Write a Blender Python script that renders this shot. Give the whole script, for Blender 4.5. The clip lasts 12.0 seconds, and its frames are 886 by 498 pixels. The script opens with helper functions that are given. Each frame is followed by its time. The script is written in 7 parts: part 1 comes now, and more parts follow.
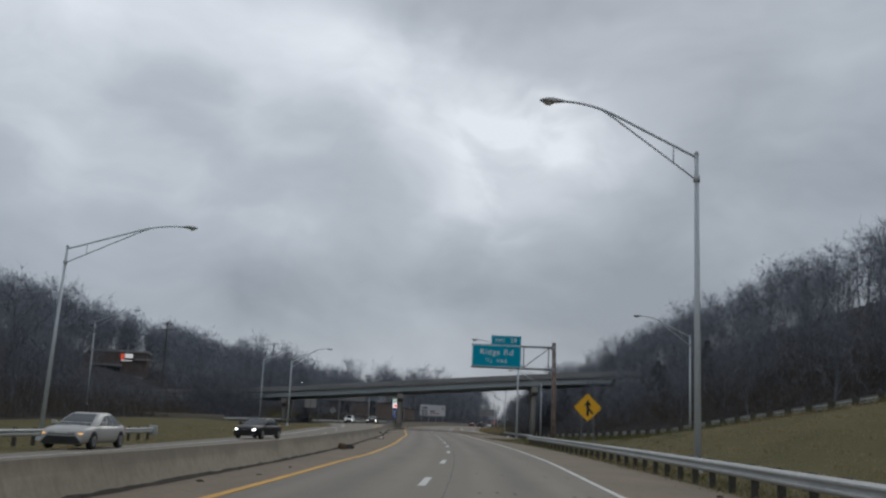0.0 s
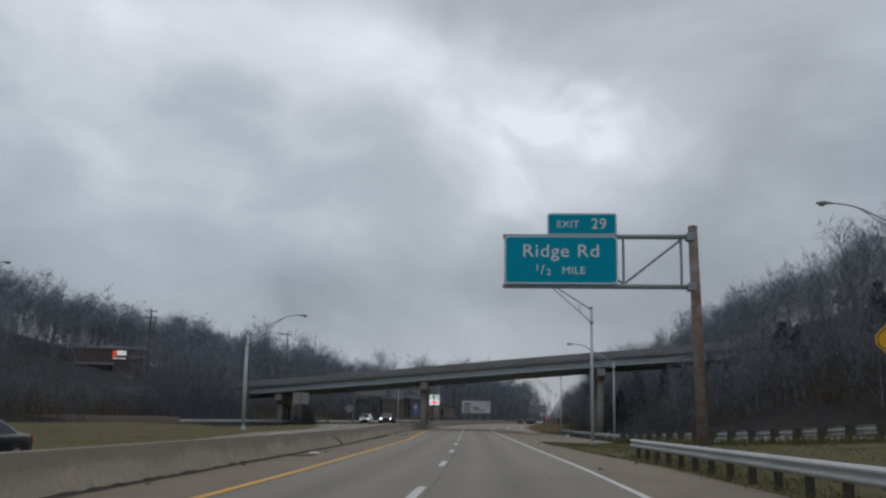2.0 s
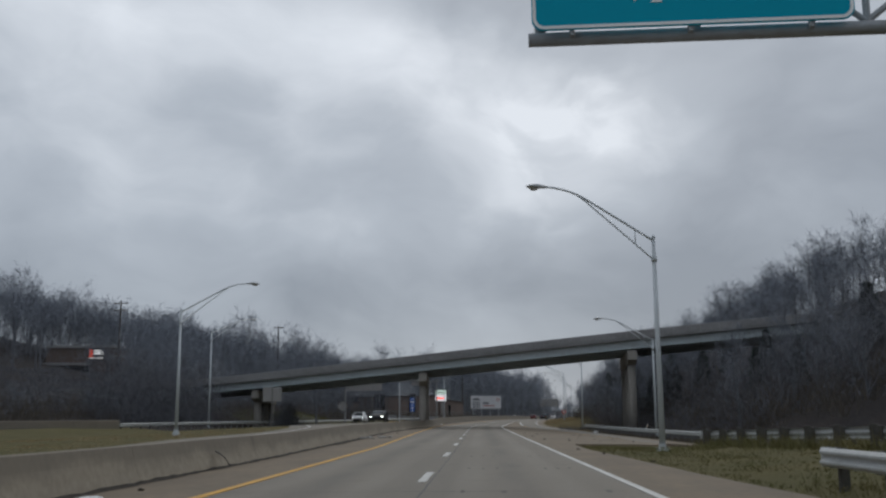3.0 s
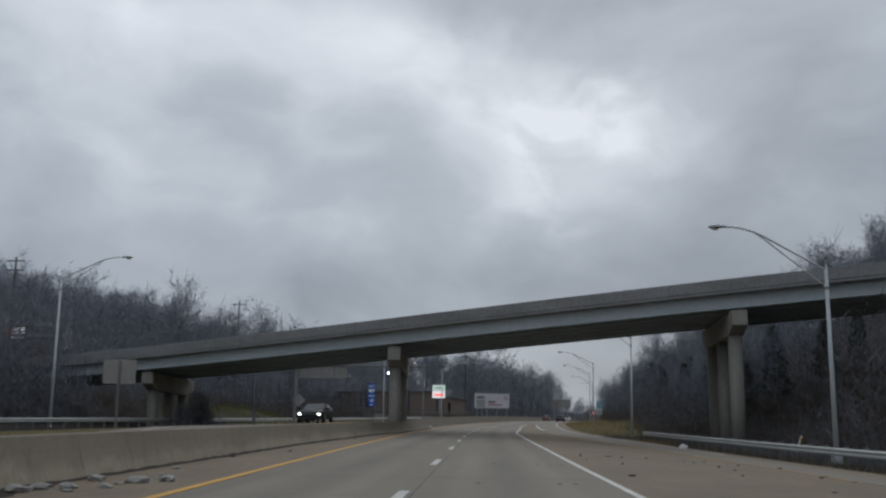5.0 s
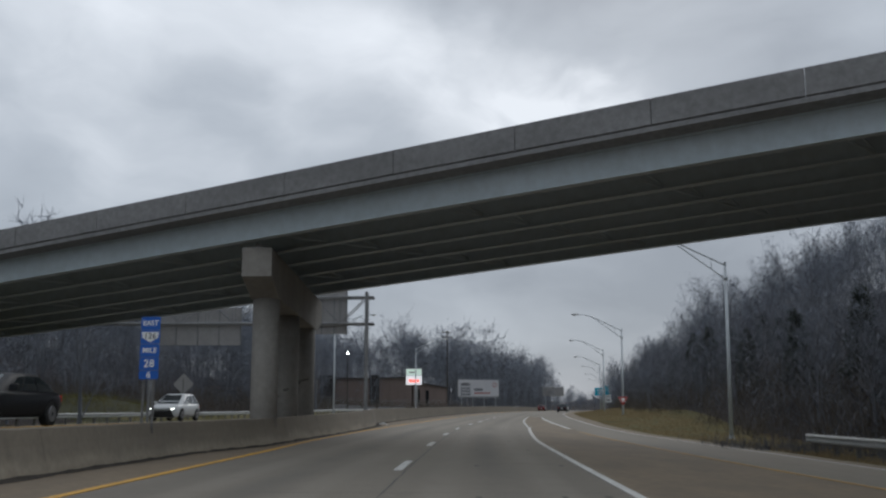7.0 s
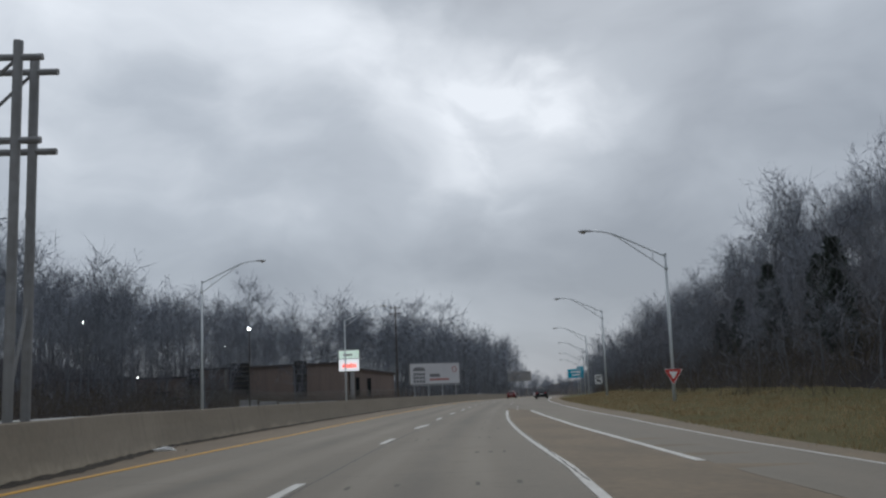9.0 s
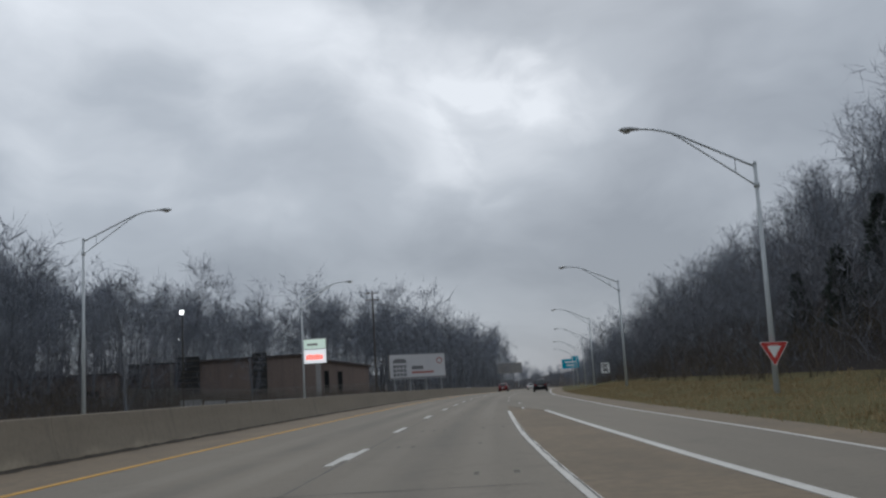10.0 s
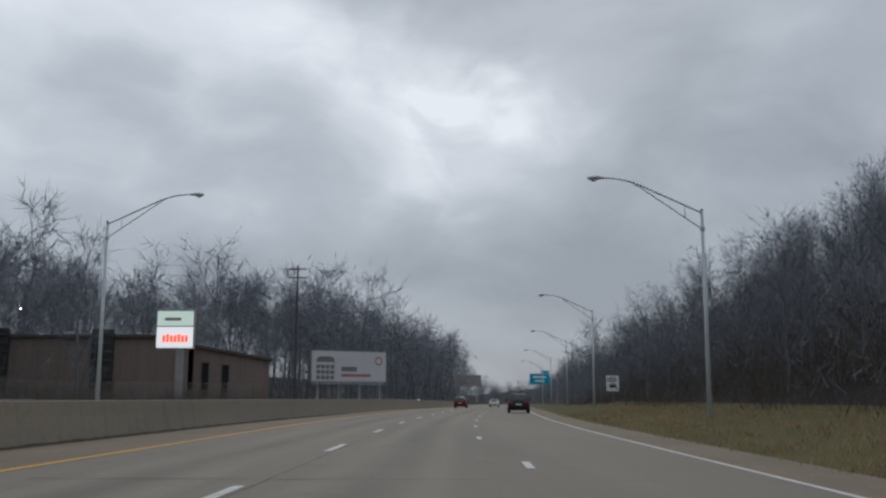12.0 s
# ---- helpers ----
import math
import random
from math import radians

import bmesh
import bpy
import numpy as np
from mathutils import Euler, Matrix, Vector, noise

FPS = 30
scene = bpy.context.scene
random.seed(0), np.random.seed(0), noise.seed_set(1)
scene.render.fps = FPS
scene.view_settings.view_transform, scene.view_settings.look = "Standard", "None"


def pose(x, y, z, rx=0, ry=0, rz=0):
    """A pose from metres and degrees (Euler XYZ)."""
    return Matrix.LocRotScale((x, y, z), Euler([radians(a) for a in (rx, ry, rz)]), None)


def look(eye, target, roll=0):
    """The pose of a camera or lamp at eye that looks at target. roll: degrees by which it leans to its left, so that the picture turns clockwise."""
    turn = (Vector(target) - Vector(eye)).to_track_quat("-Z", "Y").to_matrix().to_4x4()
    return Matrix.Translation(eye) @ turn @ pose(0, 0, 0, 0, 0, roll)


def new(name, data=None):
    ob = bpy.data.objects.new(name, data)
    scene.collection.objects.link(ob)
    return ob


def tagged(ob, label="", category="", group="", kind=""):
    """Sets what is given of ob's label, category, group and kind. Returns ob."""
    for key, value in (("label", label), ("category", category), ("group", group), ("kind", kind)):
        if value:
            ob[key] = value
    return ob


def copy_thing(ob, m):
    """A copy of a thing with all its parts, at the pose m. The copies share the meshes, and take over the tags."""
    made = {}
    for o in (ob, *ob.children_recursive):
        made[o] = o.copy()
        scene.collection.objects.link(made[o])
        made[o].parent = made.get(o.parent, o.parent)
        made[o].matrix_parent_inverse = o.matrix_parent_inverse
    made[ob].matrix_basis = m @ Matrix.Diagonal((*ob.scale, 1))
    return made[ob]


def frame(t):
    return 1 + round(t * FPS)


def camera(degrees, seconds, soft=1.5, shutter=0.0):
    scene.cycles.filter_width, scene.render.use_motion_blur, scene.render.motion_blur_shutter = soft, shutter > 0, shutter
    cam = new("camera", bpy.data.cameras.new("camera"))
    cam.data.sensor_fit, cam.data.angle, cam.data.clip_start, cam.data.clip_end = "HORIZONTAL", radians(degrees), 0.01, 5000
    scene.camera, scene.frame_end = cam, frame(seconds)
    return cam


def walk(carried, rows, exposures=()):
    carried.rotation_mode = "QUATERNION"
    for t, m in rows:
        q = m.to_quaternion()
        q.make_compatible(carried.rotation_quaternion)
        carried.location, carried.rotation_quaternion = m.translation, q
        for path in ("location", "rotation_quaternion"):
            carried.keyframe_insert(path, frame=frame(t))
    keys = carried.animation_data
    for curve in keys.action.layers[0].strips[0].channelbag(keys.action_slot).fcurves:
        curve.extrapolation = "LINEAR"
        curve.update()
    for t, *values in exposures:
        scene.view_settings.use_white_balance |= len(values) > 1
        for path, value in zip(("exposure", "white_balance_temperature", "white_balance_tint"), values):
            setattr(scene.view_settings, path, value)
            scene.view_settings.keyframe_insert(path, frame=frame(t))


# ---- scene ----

# the camera rides in the right lane of the carriageway; rows: seconds, eye, yaw, pitch, roll
cam = camera(49.69, 12.0, soft=2.4)
PATH = (
    (0, (0.43, -3.63, 1.30), 0.69, 10.39, 2.52),
    (0.5, (1.09, 6.78, 1.29), 1.82, 9.84, 1.07),
    (1, (1.50, 17.27, 1.28), 2.95, 10.07, 0.86),
    (1.5, (1.79, 27.70, 1.27), 3.25, 10.19, 1.38),
    (2, (1.91, 38.25, 1.25), 3.35, 10.24, 1.00),
    (2.5, (1.92, 48.72, 1.24), 3.50, 10.12, 0.08),
    (3, (1.75, 58.99, 1.24), 3.76, 10.07, -0.34),
    (5, (0.72, 101.84, 1.28), 4.25, 10.08, 0.61),
    (5.5, (0.38, 112.46, 1.30), 4.08, 9.93, -0.94),
    (6, (0.11, 123.14, 1.34), 3.98, 9.74, -0.62),
    (6.5, (-0.15, 133.79, 1.35), 3.65, 9.59, -0.13),
    (7, (-0.40, 144.40, 1.35), 3.32, 9.55, -0.03),
    (7.5, (-0.63, 154.95, 1.36), 2.99, 9.52, -0.16),
    (9.5, (-0.17, 199.27, 1.51), 0.06, 8.65, -2.99),
    (10, (0.06, 210.04, 1.53), -0.11, 8.52, -3.38),
    (10.5, (0.55, 220.98, 1.57), -0.37, 8.91, -2.06),
    (11, (1.11, 231.93, 1.62), -1.06, 9.00, -1.84),
    (11.5, (1.65, 242.79, 1.67), -1.83, 9.23, -0.33),
    (12, (2.15, 253.54, 1.73), -2.27, 9.15, 0.12),
)
walk(cam, [(t, pose(*eye, 90 + pitch, 0, yaw) @ pose(0, 0, 0, 0, 0, roll)) for t, eye, yaw, pitch, roll in PATH],
     exposures=[(t, stops, 6380, 10) for t, stops in ((0, 0.0), (6.4, 0.0), (7.0, 0.12), (7.5, 0.42), (8.0, 0.46), (8.5, 0.3), (9.3, 0.08), (12.0, 0.05))])

# ---- world: an overcast winter sky ----
world = bpy.data.worlds.new("overcast_sky")
scene.world = world
world.use_nodes = True
wt = world.node_tree
wn, wl = wt.nodes, wt.links
wn.clear()


def wnode(kind, **kw):
    n = wn.new(kind)
    for k, v in kw.items():
        n.inputs[k].default_value = v
    return n


SUN_EL, SUN_AZ = radians(32), radians(8)   # height, and turn to the right of straight ahead
sky = wn.new("ShaderNodeTexSky")
sky.sky_type, sky.sun_disc, sky.sun_elevation, sky.sun_rotation = "NISHITA", False, SUN_EL, SUN_AZ
coord = wn.new("ShaderNodeTexCoord")


def wmath(op, a, b=None, clamp=False):
    n = wn.new("ShaderNodeMath")
    n.operation, n.use_clamp = op, clamp
    for i, v in enumerate((a, b)):
        if v is None:
            continue
        if isinstance(v, (int, float)):
            n.inputs[i].default_value = v
        else:
            wl.new(v, n.inputs[i])
    return n.outputs[0]


def wvec(op, a, b):
    n = wn.new("ShaderNodeVectorMath")
    n.operation = op
    for i, v in enumerate((a, b)):
        if isinstance(v, tuple):
            n.inputs[i].default_value = v
        else:
            wl.new(v, n.inputs[i])
    return n


# cloud layers: stretched sideways, ragged by a finer noise
ragged = wnode("ShaderNodeTexNoise", Scale=4.6, Detail=3.0, Roughness=0.5)
wl.new(coord.outputs["Generated"], ragged.inputs["Vector"])
swirl = wvec("MULTIPLY", wvec("SUBTRACT", ragged.outputs["Color"], (0.5, 0.5, 0.5)).outputs[0], (0.2, 0.2, 0.12))
way = wvec("NORMALIZE", wvec("ADD", coord.outputs["Generated"], swirl.outputs[0]).outputs[0], (0, 0, 0))
wide = wvec("MULTIPLY", way.outputs[0], (1.0, 1.0, 2.1))
big = wnode("ShaderNodeTexNoise", Scale=3.8, Detail=5.0, Roughness=0.46)
wl.new(wvec("ADD", wide.outputs[0], (3.1, 7.7, 1.9)).outputs[0], big.inputs["Vector"])


flat = wvec("NORMALIZE", wvec("MULTIPLY", way.outputs[0], (1.0, 1.0, 1.7)).outputs[0], (0, 0, 0))


def lobe(az, el, width, gain):
    """A soft thin place (or a thick one) in the cloud, its width in degrees."""
    a, e = radians(az), radians(el)
    to = Vector((math.sin(a) * math.cos(e), math.cos(a) * math.cos(e), 1.7 * math.sin(e))).normalized()
    d = wvec("DOT_PRODUCT", flat.outputs[0], tuple(to)).outputs["Value"]
    r = wn.new("ShaderNodeMapRange")
    r.interpolation_type = "SMOOTHERSTEP"
    wl.new(d, r.inputs["Value"])
    r.inputs["From Min"].default_value, r.inputs["From Max"].default_value = math.cos(radians(width)), 1.0
    r.inputs["To Min"].default_value, r.inputs["To Max"].default_value = 0.0, gain
    return r.outputs[0]


fine = wnode("ShaderNodeTexNoise", Scale=9.0, Detail=6.0, Roughness=0.55)
wl.new(wvec("ADD", wide.outputs[0], (1.3, 4.1, 6.2)).outputs[0], fine.inputs["Vector"])
light = wmath("ADD", wmath("MULTIPLY", big.outputs["Fac"], 0.8), 0.0)
light = wmath("ADD", light, wmath("MULTIPLY", fine.outputs["Fac"], 0.2))
for az, el, width, gain in ((6.5, 15.5, 9, 0.08), (4.5, 18.5, 13, 0.09), (-6, 18.5, 11, 0.07), (-21, 23, 17, 0.18), (1, 12.5, 7, 0.04), (-13, 12, 8, 0.05), (-14, 13, 10, 0.05), (27, 19, 24, -0.03), (-16, 8, 9, -0.05), (8, 4, 9, 0.02), (5, 9.5, 7, 0.04), (-10, 17.5, 6, 0.03), (0, 80, 70, 0.06), (180, 38, 60, 0.13)):
    light = wmath("ADD", light, lobe(az, el, width, gain))
mottle = wnode("ShaderNodeTexNoise", Scale=15.0, Detail=4.0, Roughness=0.5)
wl.new(wvec("MULTIPLY", way.outputs[0], (1.0, 1.0, 1.6)).outputs[0], mottle.inputs["Vector"])
torn = wn.new("ShaderNodeMapRange")
torn.interpolation_type = "SMOOTHSTEP"
wl.new(mottle.outputs["Fac"], torn.inputs["Value"])
torn.inputs["From Min"].default_value, torn.inputs["From Max"].default_value = 0.38, 0.68
for az, el, width, gain in ((5.6, 17.4, 6.5, 0.14), (-2, 20, 9, 0.05), (3, 12.5, 7, 0.06)):   # bright rifts
    light = wmath("ADD", light, wmath("MULTIPLY", lobe(az, el, width, gain), torn.outputs[0]))
low = wn.new("ShaderNodeMapRange")
wl.new(wvec("DOT_PRODUCT", coord.outputs["Generated"], (0, 0, 1)).outputs["Value"], low.inputs["Value"])
low.inputs["From Min"].default_value, low.inputs["From Max"].default_value = 0.02, 0.27
low.inputs["To Min"].default_value, low.inputs["To Max"].default_value = -0.11, 0.0
light = wmath("ADD", light, low.outputs[0])
ramp = wn.new("ShaderNodeValToRGB")
wl.new(light, ramp.inputs[0])
els = ramp.color_ramp.elements
els[0].position, els[0].color = 0.30, (0.27, 0.303, 0.35, 1)
els[1].position, els[1].color = 0.90, (0.76, 0.80, 0.85, 1)
e = els.new(0.60)
e.color = (0.44, 0.482, 0.535, 1)
cloud = wnode("ShaderNodeBackground", Strength=1.0)
wl.new(ramp.outputs[0], cloud.inputs["Color"])
clear = wnode("ShaderNodeBackground", Strength=0.06)
wl.new(sky.outputs[0], clear.inputs["Color"])
both = wn.new("ShaderNodeMixShader")
both.inputs[0].default_value = 0.94
wl.new(clear.outputs[0], both.inputs[1]), wl.new(cloud.outputs[0], both.inputs[2])
out = wn.new("ShaderNodeOutputWorld")
wl.new(both.outputs[0], out.inputs[0])

sun = new("sun", bpy.data.lights.new("sun", "SUN"))
sun.data.energy, sun.data.angle, sun.data.color = 0.5, radians(30), (1, 0.96, 0.9)
sun.matrix_world = look((math.sin(SUN_AZ) * 50, math.cos(SUN_AZ) * 50, math.tan(SUN_EL) * 50), (0, 0, 0))

# ---- materials ----
def material(name, build, rough=0.8, metal=0.0, gloss=0.5):
    """build(nt, b) returns the colour socket or tuple; it may also link bump."""
    m = bpy.data.materials.new(name)
    m.use_nodes = True
    b = m.node_tree.nodes["Principled BSDF"]
    b.inputs["Roughness"].default_value, b.inputs["Metallic"].default_value = rough, metal
    b.inputs["Specular IOR Level"].default_value = gloss
    c = build(m.node_tree, b)
    if isinstance(c, tuple):
        b.inputs["Base Color"].default_value = (*c, 1)
    elif c is not None:
        m.node_tree.links.new(c, b.inputs["Base Color"])
    return m


def mix(nt, fac, a, b, mode="MIX"):
    n = nt.nodes.new("ShaderNodeMix")
    n.data_type, n.blend_type = "RGBA", mode
    for i, v in ((0, fac), (6, a), (7, b)):
        if isinstance(v, (int, float)):
            n.inputs[i].default_value = v
        elif isinstance(v, tuple):
            n.inputs[i].default_value = (*v, 1)
        else:
            nt.links.new(v, n.inputs[i])
    return n.outputs[2]


def noise_tex(nt, scale, detail=4.0, rough=0.55, stretch=(1, 1, 1), space="Object", low=0.35, high=0.65):
    """Noise in metres (Object space), spread between low and high to 0..1."""
    tc, mp = nt.nodes.new("ShaderNodeTexCoord"), nt.nodes.new("ShaderNodeMapping")
    mp.inputs["Scale"].default_value = stretch
    nt.links.new(tc.outputs[space], mp.inputs["Vector"])
    n = nt.nodes.new("ShaderNodeTexNoise")
    n.inputs["Scale"].default_value, n.inputs["Detail"].default_value, n.inputs["Roughness"].default_value = scale, detail, rough
    nt.links.new(mp.outputs[0], n.inputs["Vector"])
    r = nt.nodes.new("ShaderNodeMapRange")
    r.inputs["From Min"].default_value, r.inputs["From Max"].default_value = low, high
    nt.links.new(n.outputs["Fac"], r.inputs["Value"])
    return r.outputs[0]


def bump(nt, b, height, strength=0.3, distance=0.01):
    n = nt.nodes.new("ShaderNodeBump")
    n.inputs["Strength"].default_value, n.inputs["Distance"].default_value = strength, distance
    nt.links.new(height, n.inputs["Height"])
    nt.links.new(n.outputs[0], b.inputs["Normal"])


def two_scale(a, b, c, coarse=0.3, fine=8.0, stretch=(1, 1, 1), amount=0.5, relief=0.2, dist=0.01, space="Object"):
    """Colour a with patches of b (coarse) and grain of c (fine)."""
    def build(nt, bs):
        f = noise_tex(nt, fine, 5, 0.65, (1, 1, 1), space)
        col = mix(nt, noise_tex(nt, coarse, 4, 0.6, stretch, space), a, b)
        g = nt.nodes.new("ShaderNodeMath")
        g.operation = "MULTIPLY"
        nt.links.new(f, g.inputs[0])
        g.inputs[1].default_value = amount
        col = mix(nt, g.outputs[0], col, c)
        bump(nt, bs, f, relief, dist)
        return col
    return build


def lane_concrete(nt, bs):
    """Concrete with polished wheel tracks, an oily stripe in each lane, patches and grain."""
    col = two_scale((0.235, 0.203, 0.158), (0.182, 0.159, 0.126), (0.128, 0.112, 0.09), 0.08, 14, (3, 0.25, 1), 0.35, 0.15, 0.004)(nt, bs)
    uvn, sep = nt.nodes.new("ShaderNodeUVMap"), nt.nodes.new("ShaderNodeSeparateXYZ")
    uvn.uv_map = "lanes"
    nt.links.new(uvn.outputs[0], sep.inputs[0])

    def calc(op, a, b=0.0):
        n = nt.nodes.new("ShaderNodeMath")
        n.operation = op
        for i, v in enumerate((a, b)):
            if isinstance(v, (int, float)):
                n.inputs[i].default_value = v
            else:
                nt.links.new(v, n.inputs[i])
        return n.outputs[0]

    def band(d, near, far):
        r = nt.nodes.new("ShaderNodeMapRange")
        r.interpolation_type = "SMOOTHSTEP"
        nt.links.new(d, r.inputs["Value"])
        r.inputs["From Min"].default_value, r.inputs["From Max"].default_value = near, far
        r.inputs["To Min"].default_value, r.inputs["To Max"].default_value = 1.0, 0.0
        return r.outputs[0]
    d = calc("ABSOLUTE", calc("SUBTRACT", calc("ABSOLUTE", sep.outputs["X"]), 1.83))
    oil = calc("MULTIPLY", band(d, 0.05, 0.55), noise_tex(nt, 0.35, 4, 0.6, (1.5, 0.35, 1), "Object", 0.3, 0.6))
    col = mix(nt, calc("MULTIPLY", oil, 0.42), col, (0.1, 0.09, 0.076))
    track = calc("MULTIPLY", band(calc("ABSOLUTE", calc("SUBTRACT", d, 0.88)), 0.1, 0.42), noise_tex(nt, 0.2, 3, 0.5, (1, 0.3, 1), "Object", 0.3, 0.6))
    col = mix(nt, calc("MULTIPLY", track, 0.35), col, (0.29, 0.255, 0.205))
    blot = noise_tex(nt, 0.9, 5, 0.65, (1, 0.8, 1), "Object", 0.56, 0.72)
    return mix(nt, calc("MULTIPLY", blot, 0.3), col, (0.12, 0.1, 0.078))


M_ROAD = material("worn_concrete_road", lane_concrete, 0.85)
M_SHOULDER = material("stained_concrete_shoulder", two_scale((0.24, 0.183, 0.118), (0.18, 0.139, 0.093), (0.12, 0.093, 0.065), 0.45, 5, (1.2, 0.5, 1), 0.5, 0.2, 0.005), 0.9)
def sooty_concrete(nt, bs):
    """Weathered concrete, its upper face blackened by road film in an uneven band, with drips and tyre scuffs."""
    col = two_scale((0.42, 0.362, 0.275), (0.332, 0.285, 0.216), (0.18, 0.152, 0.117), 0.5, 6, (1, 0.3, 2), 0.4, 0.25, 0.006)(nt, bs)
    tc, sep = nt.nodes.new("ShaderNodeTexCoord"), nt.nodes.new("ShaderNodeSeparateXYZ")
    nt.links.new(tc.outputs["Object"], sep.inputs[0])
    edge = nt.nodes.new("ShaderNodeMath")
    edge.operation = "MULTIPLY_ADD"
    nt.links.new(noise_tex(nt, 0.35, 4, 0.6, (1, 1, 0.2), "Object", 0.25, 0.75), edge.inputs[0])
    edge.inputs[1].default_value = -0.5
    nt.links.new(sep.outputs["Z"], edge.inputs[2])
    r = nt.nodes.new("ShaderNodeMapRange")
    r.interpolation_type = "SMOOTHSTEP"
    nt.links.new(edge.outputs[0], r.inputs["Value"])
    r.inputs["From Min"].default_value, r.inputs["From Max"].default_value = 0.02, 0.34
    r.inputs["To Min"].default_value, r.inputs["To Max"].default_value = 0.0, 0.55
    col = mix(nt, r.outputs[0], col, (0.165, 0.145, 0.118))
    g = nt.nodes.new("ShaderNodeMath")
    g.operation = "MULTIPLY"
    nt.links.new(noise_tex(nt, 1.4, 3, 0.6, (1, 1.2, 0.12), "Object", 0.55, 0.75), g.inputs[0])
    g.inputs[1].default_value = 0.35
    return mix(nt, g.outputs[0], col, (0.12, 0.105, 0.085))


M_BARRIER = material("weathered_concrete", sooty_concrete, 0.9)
M_GRASS = material("dry_winter_grass", two_scale((0.166, 0.14, 0.0672), (0.125, 0.116, 0.0546), (0.0986, 0.0885, 0.0462), 0.25, 7, (1, 1, 1), 0.6, 0.6, 0.04), 1.0, 0.0, 0.08)
M_BANK = material("mossy_bank", two_scale((0.085, 0.088, 0.05), (0.062, 0.06, 0.04), (0.04, 0.036, 0.028), 0.3, 6, (1, 1, 1), 0.6, 0.6, 0.04), 1.0, 0.0, 0.08)
M_LITTER = material("leaf_litter", two_scale((0.0696, 0.0575, 0.0513), (0.048, 0.0425, 0.0419), (0.0264, 0.025, 0.0257), 0.2, 5, (1, 1, 1), 0.7, 0.8, 0.06), 1.0, 0.0, 0.08)
M_WHITE = material("white_road_paint", two_scale((0.72, 0.71, 0.67), (0.6, 0.58, 0.54), (0.33, 0.31, 0.28), 1.2, 22, (1, 1, 1), 0.45, 0.1, 0.002), 0.75)
M_YELLOW = material("yellow_road_paint", two_scale((0.78, 0.40, 0.03), (0.64, 0.34, 0.04), (0.34, 0.22, 0.09), 0.8, 18, (1, 1, 1), 0.5, 0.1, 0.002), 0.75)
M_STEEL = material("galvanised_steel", two_scale((0.55, 0.565, 0.55), (0.46, 0.475, 0.465), (0.33, 0.33, 0.32), 0.8, 9, (1, 1, 1), 0.45, 0.05, 0.002), 0.62, 0.05)

# ---- the plan: the road's centre line (between the two lanes), y ahead ----
KNOTS_Y = np.array((-400, -150, -60, -20, 0, 20, 40, 60, 80, 100, 120, 140, 160, 180, 200, 220, 240, 260, 280, 300, 340, 400, 500, 700, 1400), float)
KNOTS_X = np.array((-52, -11, -3.1, -1.15, -0.25, 0.38, 0.62, 0.46, 0.0, -0.55, -1.13, -1.72, -2.3, -2.76, -2.89, -2.49, -1.68, -0.62, 0.56, 1.85, 5.7, 12.6, 25.0, 49, 133), float)
LEVEL_Y = (-400, 0, 75, 150, 225, 300, 360, 1500)
LEVEL_Z = (0, 0, 0.02, 0.16, 0.31, 0.74, 1.0, 1.0)


def spline(kn, v):
    n, h = len(kn), np.diff(kn)
    a, b = np.eye(n), np.zeros(n)
    for i in range(1, n - 1):
        a[i, i - 1], a[i, i], a[i, i + 1] = h[i - 1], 2 * (h[i - 1] + h[i]), h[i]
        b[i] = 6 * ((v[i + 1] - v[i]) / h[i] - (v[i] - v[i - 1]) / h[i - 1])
    m = np.linalg.solve(a, b)

    def at(y):
        i = int(min(max(np.searchsorted(kn, y) - 1, 0), n - 2))
        p, q, w = kn[i + 1] - y, y - kn[i], h[i]
        return float(m[i] * p**3 / (6 * w) + m[i + 1] * q**3 / (6 * w) + (v[i] / w - m[i] * w / 6) * p + (v[i + 1] / w - m[i + 1] * w / 6) * q)
    return at


centre_x = spline(KNOTS_Y, KNOTS_X)


def level(y):
    return float(np.interp(y, LEVEL_Y, LEVEL_Z))


def on_road(y, lat, up=0.0):
    """The place lat metres to the right of the centre line at y."""
    s = (centre_x(y + 1) - centre_x(y - 1)) / 2
    k = 1 / math.sqrt(1 + s * s)
    return Vector((centre_x(y) + lat * k, y - lat * s * k, level(y) + fall(y, lat) + rise(y, lat) + up))


def fall(y, lat):
    """The merging area and the ramp tilt down, away from the lanes; so does the opposite carriageway at first."""
    if lat < -6.2:
        return -0.029 * float(np.interp(y, (70, 108), (1, 0))) * (min(-lat, 20) - 6.2)
    return -float(np.interp(y, (96, 116, 203, 217, 232), (0, 0.05, 0.05, 0.02, 0))) * max(min(lat, 16) - EDGE_W(y), 0)


RAISED_Y, RAISED_Z = (86, 108, 125, 140, 160, 205, 235, 280), (0, 0.2, 0.42, 0.66, 0.83, 0.74, 0.5, 0)


def crest(y, lat):
    """On the way to the bridge the opposite carriageway lies higher, tilting away from the barrier."""
    tilt = 0.032 * float(np.interp(y, (108, 135, 215, 260), (0, 1, 1, 0))) * min(max(-lat - 8, 0), 14)
    return (float(np.interp(y, RAISED_Y, RAISED_Z)) - tilt) * (1 - smooth(22, 28, -lat))


def rise(y, lat):
    return crest(y, lat) if lat < BARRIER(y) - 0.3 else 0.0


def lat_of(x, y):
    s = (centre_x(y + 1) - centre_x(y - 1)) / 2
    return (x - centre_x(y)) / math.sqrt(1 + s * s)


